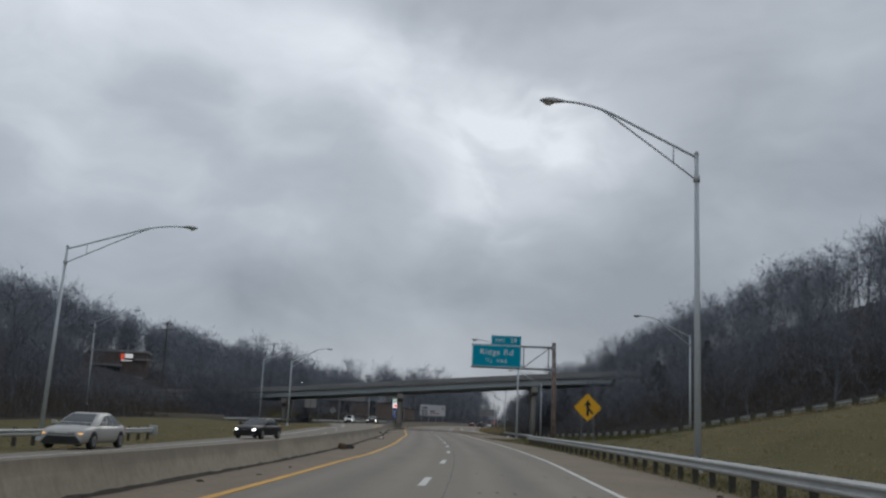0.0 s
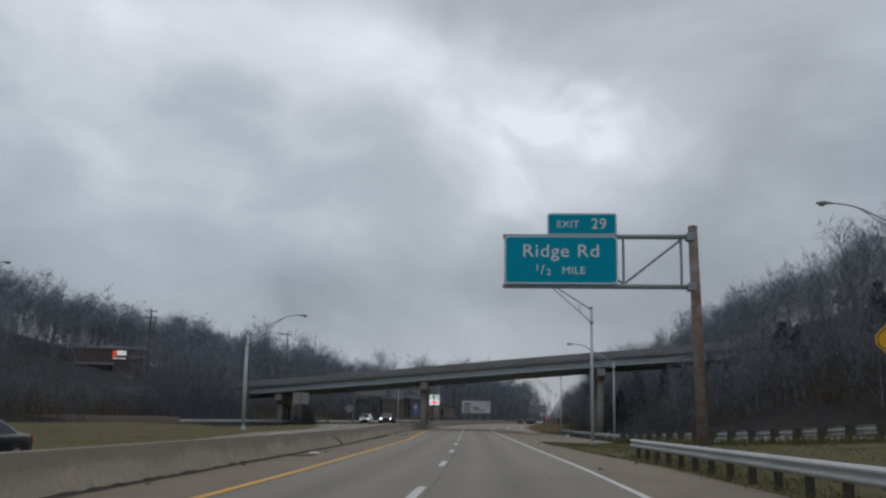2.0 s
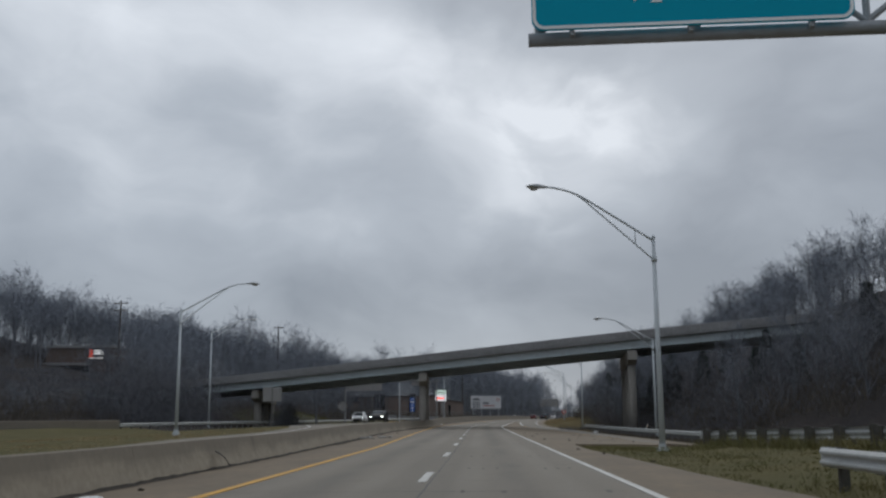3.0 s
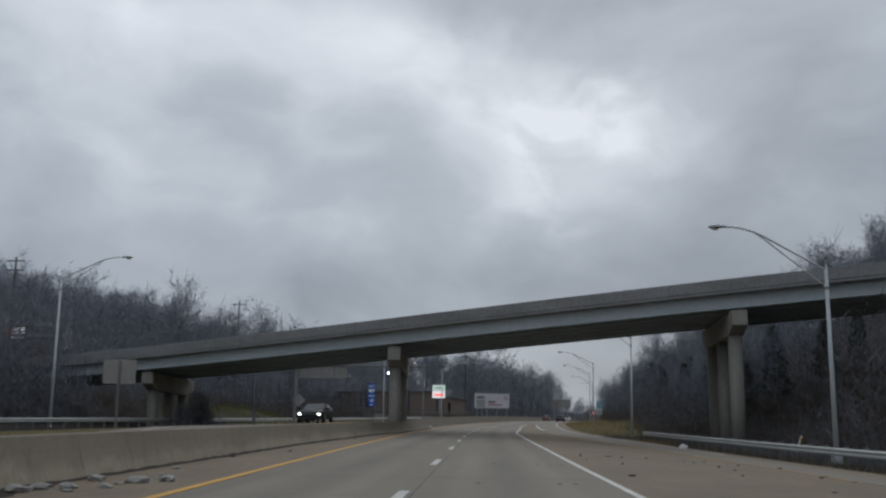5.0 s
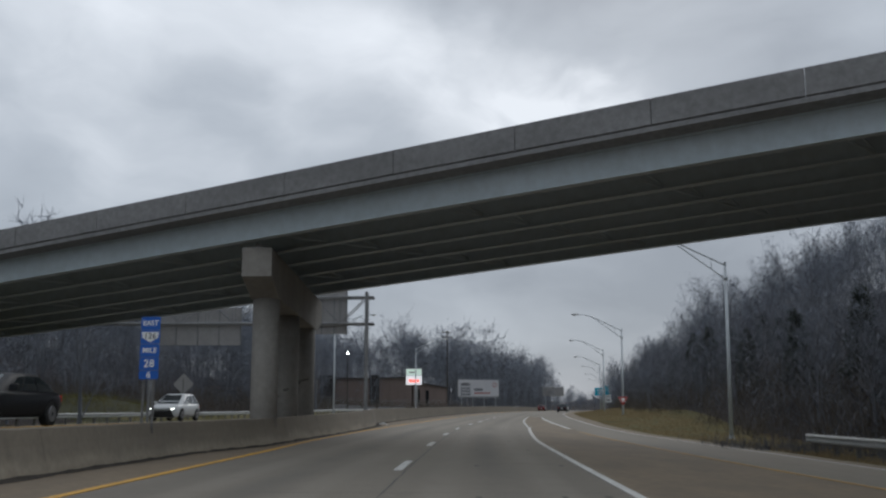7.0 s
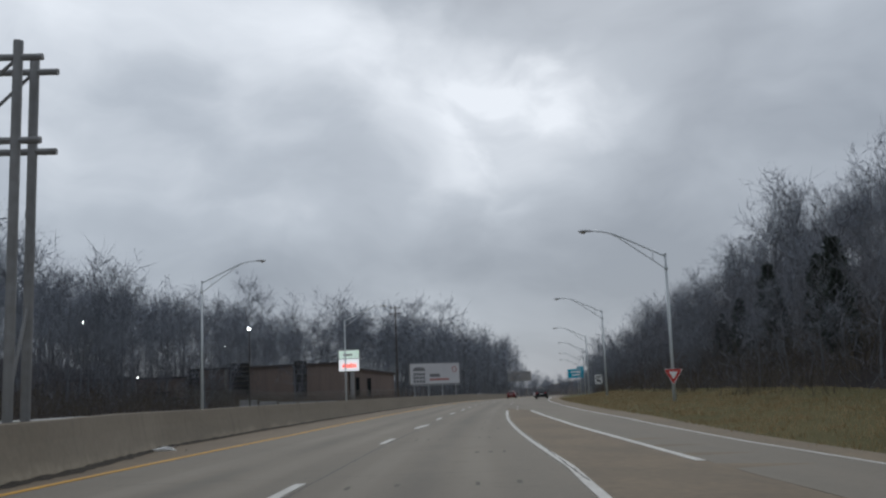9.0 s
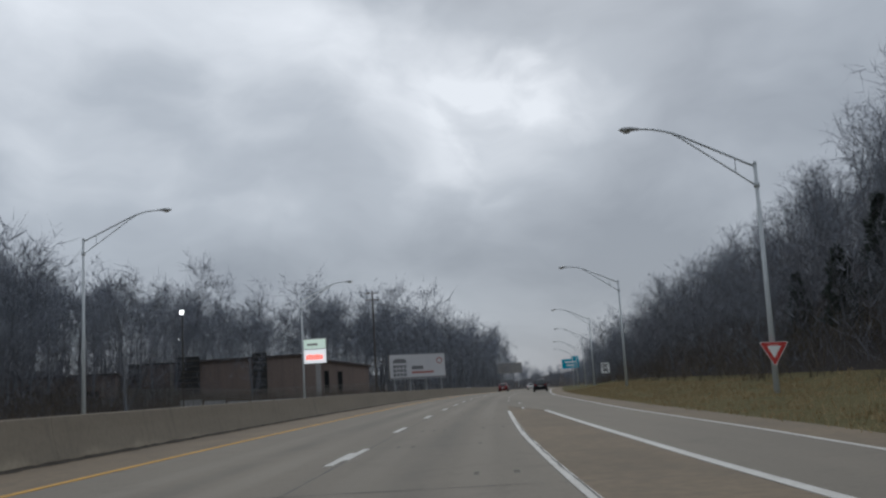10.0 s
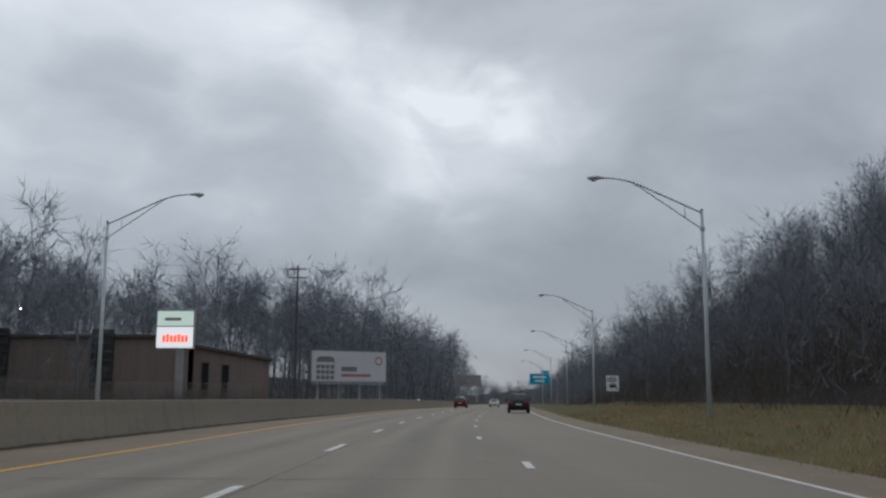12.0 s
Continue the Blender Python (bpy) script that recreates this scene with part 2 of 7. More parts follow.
def table(*pairs):
    ys, vs = zip(*pairs)
    return lambda y: float(np.interp(y, ys, vs))


def mesh_object(name, verts, faces, mat=None, parent=None, smooth=False):
    me = bpy.data.meshes.new(name)
    me.from_pydata([tuple(v) for v in verts], [], faces)
    if mat:
        me.materials.append(mat)
    if smooth:
        me.polygons.foreach_set("use_smooth", [True] * len(me.polygons))
    me.update()
    ob = new(name, me)
    if parent:
        ob.parent = parent
    return ob


def strip_data(y0, y1, step, lo, hi, up, thick=0.0):
    """Verts and faces of a band along the road between the laterals lo(y) and hi(y)."""
    n = max(1, round((y1 - y0) / step))
    vs, fs = [], []
    for i in range(n + 1):
        y = y0 + (y1 - y0) * i / n
        vs += [on_road(y, lo(y), up), on_road(y, hi(y), up)]
        if thick:
            vs += [on_road(y, hi(y), up - thick), on_road(y, lo(y), up - thick)]
    w = 4 if thick else 2
    for i in range(n):
        a, b = i * w, (i + 1) * w
        fs.append((a, a + 1, b + 1, b))
        if thick:
            fs += [(a + 1, a + 2, b + 2, b + 1), (a + 3, a, b, b + 3), (a + 2, a + 3, b + 3, b + 2)]
    if thick:
        fs += [(3, 2, 1, 0), (n * w, n * w + 1, n * w + 2, n * w + 3)]
    return vs, fs


def fixed(v):
    return lambda y: v


# laterals of the lines and edges
BARRIER = table((-60, -5.15), (26, -5.1), (40, -5.2), (52, -5.35), (66, -5.55), (90, -5.5), (120, -6.2), (142, -6.6), (160, -6.3), (170, -6.1), (175, -5.3), (192, -5.1), (200, -5.35), (208, -5.75), (219, -7.4), (232, -7.8), (270, -8.0), (400, -6.5), (600, -6))
EDGE_W = table((-60, 3.7), (20, 3.72), (36, 3.93), (67, 4.0), (90, 3.85), (129, 3.72), (180, 3.75), (205, 4.3), (235, 3.8), (256, 3.66))
YELLOW_W = table((-60, -3.5), (27, -3.45), (36, -3.26), (62, -3.3), (72, -3.38), (100, -3.25), (128, -3.8), (140, -4.05), (171, -4.37), (180, -4.65), (234, -4.73), (300, -4.6), (400, -3.9))
GORE_W = table((118, 11.6), (137, 10.8), (150, 9.8), (160, 9.1), (172, 8.2), (190, 7.3), (210, 6.75), (234, 5.9), (254, 5.3))
RAMP_W = table((100, 14.0), (147, 13.1), (165, 12.6), (182, 12.0), (195, 10.9), (214, 9.3), (250, 8.4), (290, 8.0), (420, 7.6))
PAVED = table((-60, 6.7), (68, 6.7), (75, 6.33), (80, 5.95), (90, 5.6), (97, 5.25), (106, 5.6), (112, 15.0), (125, 15.2), (147, 14.4), (165, 13.7), (182, 13.3), (190, 12.9), (208, 11.1), (215, 10.5), (260, 9.9), (420, 9.3), (600, 9))



class Geo:
    """Collects verts and faces of one mesh."""

    def __init__(self):
        self.v, self.f = [], []

    def add(self, verts, faces):
        k = len(self.v)
        self.v += [tuple(p) for p in verts]
        self.f += [tuple(i + k for i in f) for f in faces]
        return self

    def box(self, lo, hi, m=None):
        (a, b, c), (d, e, f) = lo, hi
        vs = [Vector(p) for p in ((a, b, c), (d, b, c), (d, e, c), (a, e, c), (a, b, f), (d, b, f), (d, e, f), (a, e, f))]
        if m is not None:
            vs = [m @ p for p in vs]
        return self.add(vs, [(3, 2, 1, 0), (4, 5, 6, 7), (0, 1, 5, 4), (1, 2, 6, 5), (2, 3, 7, 6), (3, 0, 4, 7)])

    def chamfered(self, lo, hi, c, m=None):
        """A box whose upright edges and top rim are cut by c."""
        (x0, y0, z0), (x1, y1, z1) = lo, hi
        ring = [(x0 + c, y0), (x1 - c, y0), (x1, y0 + c), (x1, y1 - c), (x1 - c, y1), (x0 + c, y1), (x0, y1 - c), (x0, y0 + c)]
        mx, my = (x0 + x1) / 2, (y0 + y1) / 2
        kx, ky = 1 - 2 * c / max(x1 - x0, 1e-6), 1 - 2 * c / max(y1 - y0, 1e-6)
        vs = [Vector((x, y, z0)) for x, y in ring] + [Vector((x, y, z1 - c)) for x, y in ring] + [Vector((mx + (x - mx) * kx, my + (y - my) * ky, z1)) for x, y in ring]
        if m is not None:
            vs = [m @ p for p in vs]
        fs = [tuple(range(7, -1, -1)), tuple(range(16, 24))]
        for r in (0, 8):
            fs += [(r + i, r + (i + 1) % 8, r + 8 + (i + 1) % 8, r + 8 + i) for i in range(8)]
        return self.add(vs, fs)

    def tube(self, pts, radii, n=10, caps=True):
        pts = [Vector(p) for p in pts]
        if isinstance(radii, (int, float)):
            radii = [radii] * len(pts)
        vs, fs, side = [], [], None
        for i, p in enumerate(pts):
            d = (pts[min(i + 1, len(pts) - 1)] - pts[max(i - 1, 0)]).normalized()
            if side is None:
                side = d.orthogonal().normalized()
            side = (side - d * side.dot(d)).normalized()
            up2 = d.cross(side)
            vs += [p + (side * math.cos(2 * math.pi * k / n) + up2 * math.sin(2 * math.pi * k / n)) * radii[i] for k in range(n)]
        for i in range(len(pts) - 1):
            for k in range(n):
                a, b = i * n + k, i * n + (k + 1) % n
                fs.append((a, b, b + n, a + n))
        if caps:
            fs += [tuple(range(n - 1, -1, -1)), tuple(range((len(pts) - 1) * n, len(pts) * n))]
        return self.add(vs, fs)

    def sweep(self, profile, frames, closed=True, caps=True):
        """profile: (a, b) pairs; frames: (origin, axis a, axis b) for each station."""
        n, vs, fs = len(profile), [], []
        for o, a, b in frames:
            vs += [o + a * p + b * q for p, q in profile]
        m = n if closed else n - 1
        for i in range(len(frames) - 1):
            for k in range(m):
                p, q = i * n + k, i * n + (k + 1) % n
                fs.append((p, q, q + n, p + n))
        if closed and caps:
            fs += [tuple(range(n - 1, -1, -1)), tuple(range((len(frames) - 1) * n, len(frames) * n))]
        return self.add(vs, fs)

    def make(self, name, mat, parent=None, label="", smooth=False):
        ob = mesh_object(name, self.v, self.f, mat, parent, smooth)
        return tagged(ob, label) if label else ob


def thing(name, label, category, m=None, group="", kind=""):
    ob = new(name)
    if m is not None:
        ob.matrix_basis = m
    return tagged(ob, label, category, group, kind)


def lettering(text, size, m, mat, parent, name="lettering", label="", wide=1.0, bold=0.0):
    """Raised letters in the built-in font, centred, in the xz plane of m, facing -y."""
    cu = bpy.data.curves.new("text", "FONT")
    cu.body, cu.size, cu.align_x, cu.align_y, cu.extrude, cu.offset = text, size, "CENTER", "CENTER", 0.006, bold
    cu.space_character = 1.08
    tmp = bpy.data.objects.new("text", cu)
    scene.collection.objects.link(tmp)
    me = bpy.data.meshes.new_from_object(tmp.evaluated_get(bpy.context.evaluated_depsgraph_get()))
    bpy.data.objects.remove(tmp)
    me.transform(m @ pose(0, 0, 0, 90) @ Matrix.Diagonal((wide, 1, 1, 1)))
    me.materials.clear()
    # one object for each letter: islands that overlap sideways belong together
    bm = bmesh.new()
    bm.from_mesh(me)
    bpy.data.meshes.remove(me)
    axis = (m @ pose(0, 0, 0, 90)).to_3x3() @ Vector((1, 0, 0))
    left, groups = set(bm.faces), []
    while left:
        todo, isle = [next(iter(left))], []
        left.discard(todo[0])
        while todo:
            f = todo.pop()
            isle.append(f)
            for v in f.verts:
                for q in v.link_faces:
                    if q in left:
                        left.discard(q)
                        todo.append(q)
        xs = [v.co.dot(axis) for f in isle for v in f.verts]
        groups.append([min(xs), max(xs), isle])
    groups.sort(key=lambda g: g[0])
    merged = []
    for g in groups:
        if merged and g[0] < merged[-1][1] - 0.3 * (g[1] - g[0]):
            merged[-1][1] = max(merged[-1][1], g[1])
            merged[-1][2] += g[2]
        else:
            merged.append(g)
    for lo, hi, faces in merged:
        vs = sorted({v.index for f in faces for v in f.verts})
        at = {q: i for i, q in enumerate(vs)}
        bm.verts.ensure_lookup_table()
        one = bpy.data.meshes.new("letter")
        one.from_pydata([bm.verts[q].co for q in vs], [], sorted([at[v.index] for v in f.verts] for f in faces))
        one.materials.append(mat)
        ob = new("letter", one)
        ob.parent = parent
    bm.free()


# ---- the ramp that comes down from the hill and joins from the right ----
HILL_RAIL = ((9.7, 98.5, 0.72), (11.2, 86, 0.98), (13, 77.6, 1.19), (15.5, 63, 1.72), (17, 56, 2.35), (18.5, 47.5, 2.95), (20.2, 40, 3.6), (24, 20, 5.2), (27.5, 0, 6.8), (33, -40, 9.0))
RAMP_RAIL = ((11.38, 182.5), (12.3, 165), (13.5, 147), (15.4, 125), (17.6, 108), (20.6, 90), (23.5, 75), (27, 55), (31, 35), (36, 0), (42, -40))
hr_y = [p[1] for p in HILL_RAIL][::-1]
hr_x, hr_z = [p[0] for p in HILL_RAIL][::-1], [p[2] for p in HILL_RAIL][::-1]
rr_y, rr_x = [p[1] for p in RAMP_RAIL][::-1], [p[0] for p in RAMP_RAIL][::-1]


def hill_rail_x(y):
    return float(np.interp(y, hr_y, hr_x))


def ramp_z(y):
    """Level of the ramp's surface."""
    return max(float(np.interp(y, hr_y + [112], hr_z + [0.78])) - 0.72, 0.0) + level(y) * (y > 98)


def ramp_right(y):
    return float(np.interp(y, rr_y, rr_x)) if y < 182.5 else on_road(y, 10.6).x


FAR_EDGE = table((-60, -14.4), (31, -14.5), (66, -15.4), (79, -15.6), (109, -14.6), (125, -13.8), (140, -14.8), (150, -16.8), (165, -19.8), (210, -22.5), (300, -21), (600, -19))


def smooth(a, b, v):
    k = min(max((v - a) / (b - a), 0), 1)
    return k * k * (3 - 2 * k)


def ground_z(x, y):
    lat, z = lat_of(x, min(y, 1300)), level(y) - 0.07
    z += fall(y, lat)
    if lat < -9:
        z += crest(y, lat) * smooth(9, 12.5, -lat)
    if lat > 6.6:
        hr, rr = hill_rail_x(min(y, 98.5)), ramp_right(y)
        if y < 104:
            k = smooth(centre_x(y) + 7.0, hr, x)
            z += (ramp_z(y) + 0.02) * k * smooth(106, 97, y) + 0.14 * smooth(6.7, 7.4, lat) * (y < 96)
        edge = rr + 0.8 + 4.6 * smooth(112, 142, y)
        if y >= 182:
            edge = centre_x(y) + max(10.6, PAVED(y) + 0.2)
            z += float(np.interp(y, (195, 225), (0.02, 0.12))) * min(max(x - edge, 0), 7)
            edge = max(edge + 7, centre_x(y) + 20 - 2.4 * smooth(186, 215, y))
        d = x - edge
        if d > 0:
            steep = 0.62 if y < 182 else 0.55
            far = 88 + 14 * noise.noise((x * 0.012, y * 0.012, 0))
            z += steep * far * (1 - math.exp(-d / far)) + 0.5 * noise.noise((x * 0.08, y * 0.08, 2)) * smooth(0, 8, d)
        if y > 330:
            z -= (z - level(y)) * 0.45 * smooth(330, 460, y)
    elif lat < -14:
        d = -lat - 38
        z += 0.6 * smooth(26, 36, -lat)
        if d > 0:
            z += (0.15 * min(d, 170) + 0.0004 * min(d, 170) ** 2 + 1.2 * smooth(0, 8, d)) * (1 - 0.55 * smooth(330, 520, y)) + 0.6 * noise.noise((x * 0.05, y * 0.05, 5)) * smooth(0, 12, d)
    if lat < -14:                              # a grassy mound beyond the far guardrail
        z += 1.7 * math.exp(-((x + 37.5) / 7) ** 2 - ((y - 230) / 11) ** 2)
    k = -x / 97
    if 0.4 < k < 1.1 and 60 < y < 300:   # the slope falls away below the office terrace
        w = smooth(0, 14, min(y + 12 - 291 * min(k, 1), 66 + 213 * min(k, 1) - y)) * smooth(0.4, 0.55, k)
        z -= max(z - (0.4 + 8.3 * min(k, 1)), 0) * w
    return z + 9 * smooth(940, 1290, y)


def build_ground():
    lats = [-2600, -1400, -800, -500, -360, -280, -230, -195, -170] + list(range(-150, -44, 6)) + list(range(-44, -14, 3)) + [-13, -8, -3, 3, 6, 6.8, 7.6, 8.6, 9.8, 11, 12.3, 13.6, 15, 16.5, 18, 20, 22, 24.5, 27, 30, 33, 37, 42, 48, 56, 66, 80, 100, 130, 180, 260, 400, 800, 1500, 2600]
    ys = [-1800, -900, -500, -300, -200, -140, -100] + list(range(-80, 340, 4)) + list(range(340, 560, 10)) + [580, 620, 680, 760, 860, 1000, 1200, 1500, 2000, 2800]
    n, vs, fs = len(lats), [], []
    for y in ys:
        for l in lats:
            yy = min(max(y, -390), 1300)
            x = centre_x(yy) + l
            vs.append((x, y, ground_z(x, yy)))
    for i in range(len(ys) - 1):
        for j in range(n - 1):
            fs.append((i * n + j, i * n + j + 1, (i + 1) * n + j + 1, (i + 1) * n + j))
    ob = mesh_object("ground", vs, fs, M_GRASS, None, True)
    ob.data.materials.append(M_LITTER)
    ob.data.materials.append(M_BANK)
    for p in ob.data.polygons:
        c = p.center
        lat = lat_of(c.x, min(max(c.y, -390), 1300))
        wood = c.y > 880 or lat < (-29 if 150 < c.y < 216 else -36) or (lat > 6.6 and c.x > (ramp_right(c.y) + 0.9 if c.y < 184 else centre_x(min(c.y, 1300)) + 17.6))
        p.material_index = 2 if -46 < c.x < -30 and 214 < c.y < 246 else 1 if wood else 0
    return tagged(ob, "dry winter grass verge rising into a wooded hillside", "ground", kind="structure")


build_ground()


# ---- carriageways ----
road = tagged(mesh_object("road", *strip_data(-60, 900, 4, lambda y: BARRIER(y) - 0.1, EDGE_W, 0.0, 0.3), M_ROAD), "worn grey concrete highway lanes with sealed joints", "road", kind="structure")
shoulder = tagged(mesh_object("road_shoulder", *strip_data(-60, 600, 3, lambda y: EDGE_W(y) + 0.0, PAVED, -0.004, 0.3), M_SHOULDER), "stained tan concrete shoulder and merging area", "shoulder", kind="structure")
inner = tagged(mesh_object("road_shoulder", *strip_data(-60, 600, 4, lambda y: BARRIER(y) - 0.05, lambda y: YELLOW_W(y) - 0.12, 0.004), M_SHOULDER), "narrow tan concrete shoulder beside the median barrier", "shoulder", kind="structure")
opposite = tagged(mesh_object("road", *strip_data(-60, 900, 4, FAR_EDGE, lambda y: BARRIER(y) - 0.5, -0.01, 0.3), M_ROAD), "pale concrete opposite carriageway beyond the barrier", "road", kind="structure")

g = Geo()
n = 46
pts = []
for i in range(n + 1):
    y = -40 + (112 + 40) * i / n
    l, r = hill_rail_x(y) + 0.5, ramp_right(y) - 0.7
    pts.append((Vector((l, y, ramp_z(y) + 0.03 + fall(y, lat_of(l, y)))), Vector((r, y, ramp_z(y) + 0.03 + fall(y, lat_of(r, y))))))
for (a, b), (c, d) in zip(pts, pts[1:]):
    dn = Vector((0, 0, 0.3))
    g.add([a, b, d, c, a - dn, b - dn, d - dn, c - dn], [(0, 1, 2, 3), (4, 5, 1, 0), (2, 1, 5, 6), (0, 3, 7, 4)])
tagged(g.make("ramp", M_SHOULDER), "concrete entrance ramp coming down the hillside", "ramp", kind="structure")


def lay_lanes(ob):
    """Across-the-road metres and along-the-road metres as a UV map."""
    uv = ob.data.uv_layers.new(name="lanes")
    for lp in ob.data.loops:
        v = ob.data.vertices[lp.vertex_index].co
        uv.data[lp.index].uv = (lat_of(v.x, v.y) if v.y < 890 else 0.0, v.y)


lay_lanes(road)
lay_lanes(opposite)


def paint(name, y0, y1, lat, mat, width=0.13, step=3.0, up=0.012, parent=road, label=""):
    at = lat if callable(lat) else fixed(lat)
    ob = mesh_object(name, *strip_data(y0, y1, step, lambda y: at(y) - width / 2, lambda y: at(y) + width / 2, up, 0.01), mat, parent)
    return tagged(ob, label) if label else ob


# lane dashes, 10 feet in 40, the last ones set a little further on
DASH_W = table((0, -0.45), (20, -0.36), (40, -0.08), (60, 0))
dash_y = [18.8 + 12.19 * k for k in range(-4, 16)] + [217.2 + 12.19 * k for k in range(0, 24)]
for y in dash_y:
    ob = paint("lane_dash", y - 1.65, y + 1.65, DASH_W, M_WHITE, 0.17, 1.2)
paint("lane_dash", 229.0, 232.3, 0.12, M_WHITE, 0.15, 1.2, 0.010)   # an older dash beside the new one
paint("edge_line", -60, 256, EDGE_W, M_WHITE, 0.15, label="solid white edge line")
ramp_lane = tagged(mesh_object("ramp_lane", *strip_data(120, 440, 3, lambda y: GORE_W(y) + 0.1 if y < 254 else max(GORE_W(254) - (y - 254) * 0.15, EDGE_W(y)), lambda y: RAMP_W(y), 0.003, 0.2), M_ROAD), "grey concrete merging lane beside the gore", "road", kind="structure")
lay_lanes(ramp_lane)
paint("yellow_line", -60, 600, YELLOW_W, M_YELLOW, 0.185, label="solid yellow edge line")
paint("gore_line", 206.5, 254, GORE_W, M_WHITE, 0.2, 2.0, 0.010, shoulder, "solid white line along the gore")
M_FADED = material("faded_yellow_paint", two_scale((0.6, 0.34, 0.07), (0.42, 0.26, 0.1), (0.24, 0.18, 0.11), 0.9, 14, (1, 1, 1), 0.7, 0.1, 0.002), 0.85)
paint("gore_line", 128, 200, GORE_W, M_FADED, 0.16, 2.0, 0.010, shoulder, "faded yellow line along the ramp")
paint("ramp_line", 150, 420, lambda y: RAMP_W(y), M_WHITE, 0.12, 3.0, 0.010, shoulder, "thin white line on the ramp's outer edge")
for k in range(9):
    paint("lane_dash", 259 + 12.19 * k, 260.8 + 12.19 * k, 4.4 if k < 2 else 3.7, M_WHITE, 0.15, 2.0)
for k in range(6):
    y = 40 + 12.19 * k
    paint("lane_dash", y, y + 3, lambda y: (FAR_EDGE(y) + BARRIER(y)) / 2 - 0.6, M_WHITE, 0.13, 2.0, 0.004, opposite)
paint("yellow_line", -60, 400, lambda y: BARRIER(y) - 1.6, M_YELLOW, 0.13, 3.0, 0.004, opposite)
paint("edge_line", -60, 400, lambda y: FAR_EDGE(y) + 1.8, M_WHITE, 0.13, 3.0, 0.004, opposite)

# sealed joints: one along the lanes beside the dashes, others across
M_SEAL = material("dark_joint_seal", two_scale((0.035, 0.033, 0.03), (0.06, 0.055, 0.05), (0.1, 0.095, 0.085), 0.7, 12, (1, 1, 1), 0.6, 0.3, 0.004), 0.7)


def seal(y0, y1, lat0, lat1, width, parent, rng, up=0.0055):
    """A wandering bead of sealant between two places."""
    n = max(2, int(max(abs(y1 - y0), abs(lat1 - lat0)) / 0.7))
    along = abs(y1 - y0) > abs(lat1 - lat0)
    vs, fs = [], []
    for i in range(n + 1):
        k = i / n
        y, l = y0 + (y1 - y0) * k, lat0 + (lat1 - lat0) * k
        w = width * rng.uniform(0.35, 1.25) / 2
        j = rng.uniform(-0.012, 0.012)
        vs += [on_road(y, l + j - w, up), on_road(y, l + j + w, up)] if along else [on_road(y + j - w, l, up), on_road(y + j + w, l, up)]
    for i in range(n):
        fs.append((2 * i, 2 * i + 1, 2 * i + 3, 2 * i + 2) if along else (2 * i, 2 * i + 2, 2 * i + 3, 2 * i + 1))
    mesh_object("joint_seal", vs, fs, M_SEAL, parent)


rng = random.Random(5)
for k in range(-2, 40):
    seal(k * 10, k * 10 + 10, 0.17, 0.17, 0.035, road, rng)
y = 2.0
while y < 330:
    seal(y, y + rng.uniform(-0.1, 0.1), -3.6, 3.6, 0.03 if rng.random() < 0.7 else 0.06, road, rng)
    if rng.random() < 0.6:
        seal(y, y, 3.8, 6.2, 0.03, shoulder, rng, 0.0035)
    y += 9.2
for k in range(6):   # the joint under the edge line has opened past the bridge
    seal(202 + k * 7, 209 + k * 7, EDGE_W(202 + k * 7) + 0.04, EDGE_W(209 + k * 7) + 0.04, 0.035, road, rng, 0.0145)
for k in range(16):   # cracks in the merging area
    y0, l0 = rng.uniform(100, 215), rng.uniform(4.6, 7.5)
    seal(y0, y0 + rng.uniform(-1.5, 1.5), l0, l0 + rng.uniform(1, 2.4), 0.07, shoulder, rng, 0.0035)


# slots cut across the joints in both wheel tracks and filled with darker mortar
M_SLOT = material("dark_slot_mortar", two_scale((0.1, 0.088, 0.07), (0.13, 0.113, 0.09), (0.07, 0.062, 0.052), 2, 16, (1, 1, 1), 0.5, 0.2, 0.003), 0.85)
for k in range(34):
    y = 15.9 + 7.46 * k
    for lat in (0.85, 1.2, 1.55, 2.72, 3.02, 3.32):
        if rng.random() < 0.62:
            yy, w = y + rng.uniform(-0.12, 0.12), rng.uniform(0.03, 0.05)
            mesh_object("slot_patch", *strip_data(yy - rng.uniform(0.18, 0.32), yy + rng.uniform(0.18, 0.32), 0.3, fixed(lat - w), fixed(lat + w), 0.0045), M_SLOT, road)


# ---- median barrier of cast segments ----
def barrier_top(y):
    return float(np.interp(y, (-60, 24, 46, 95, 112, 178, 196, 214, 600), (0.6, 0.61, 0.7, 0.75, 0.84, 0.86, 1.0, 1.15, 1.15)))


barrier = thing("median_barrier", "weathered concrete median barrier of sloped segments, dirt along its foot", "barrier", kind="structure")
y = -42.0
seg = 0
while y < 470:
    step = 6.0 if y < 330 else 20.0
    fr = []
    g = Geo()
    prof_n = 5 if step < 10 else 4
    for i in range(prof_n + 1):
        yy = y + (step - 0.008) * i / prof_n
        a, b = on_road(yy, BARRIER(yy)), on_road(yy, BARRIER(yy) - 1)
        b.z = a.z
        fr.append((a, (b - a).normalized(), Vector((0, 0, barrier_top(yy)))))
    prof = [(-0.02, -0.1), (0.0, 0.06), (0.07, 0.3), (0.15, 0.62), (0.215, 0.975), (0.235, 1.0), (0.355, 1.0), (0.375, 0.975), (0.44, 0.62), (0.52, 0.3), (0.59, 0.06), (0.61, -0.1)]
    g.sweep(prof, fr)
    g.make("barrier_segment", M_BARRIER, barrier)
    y += step

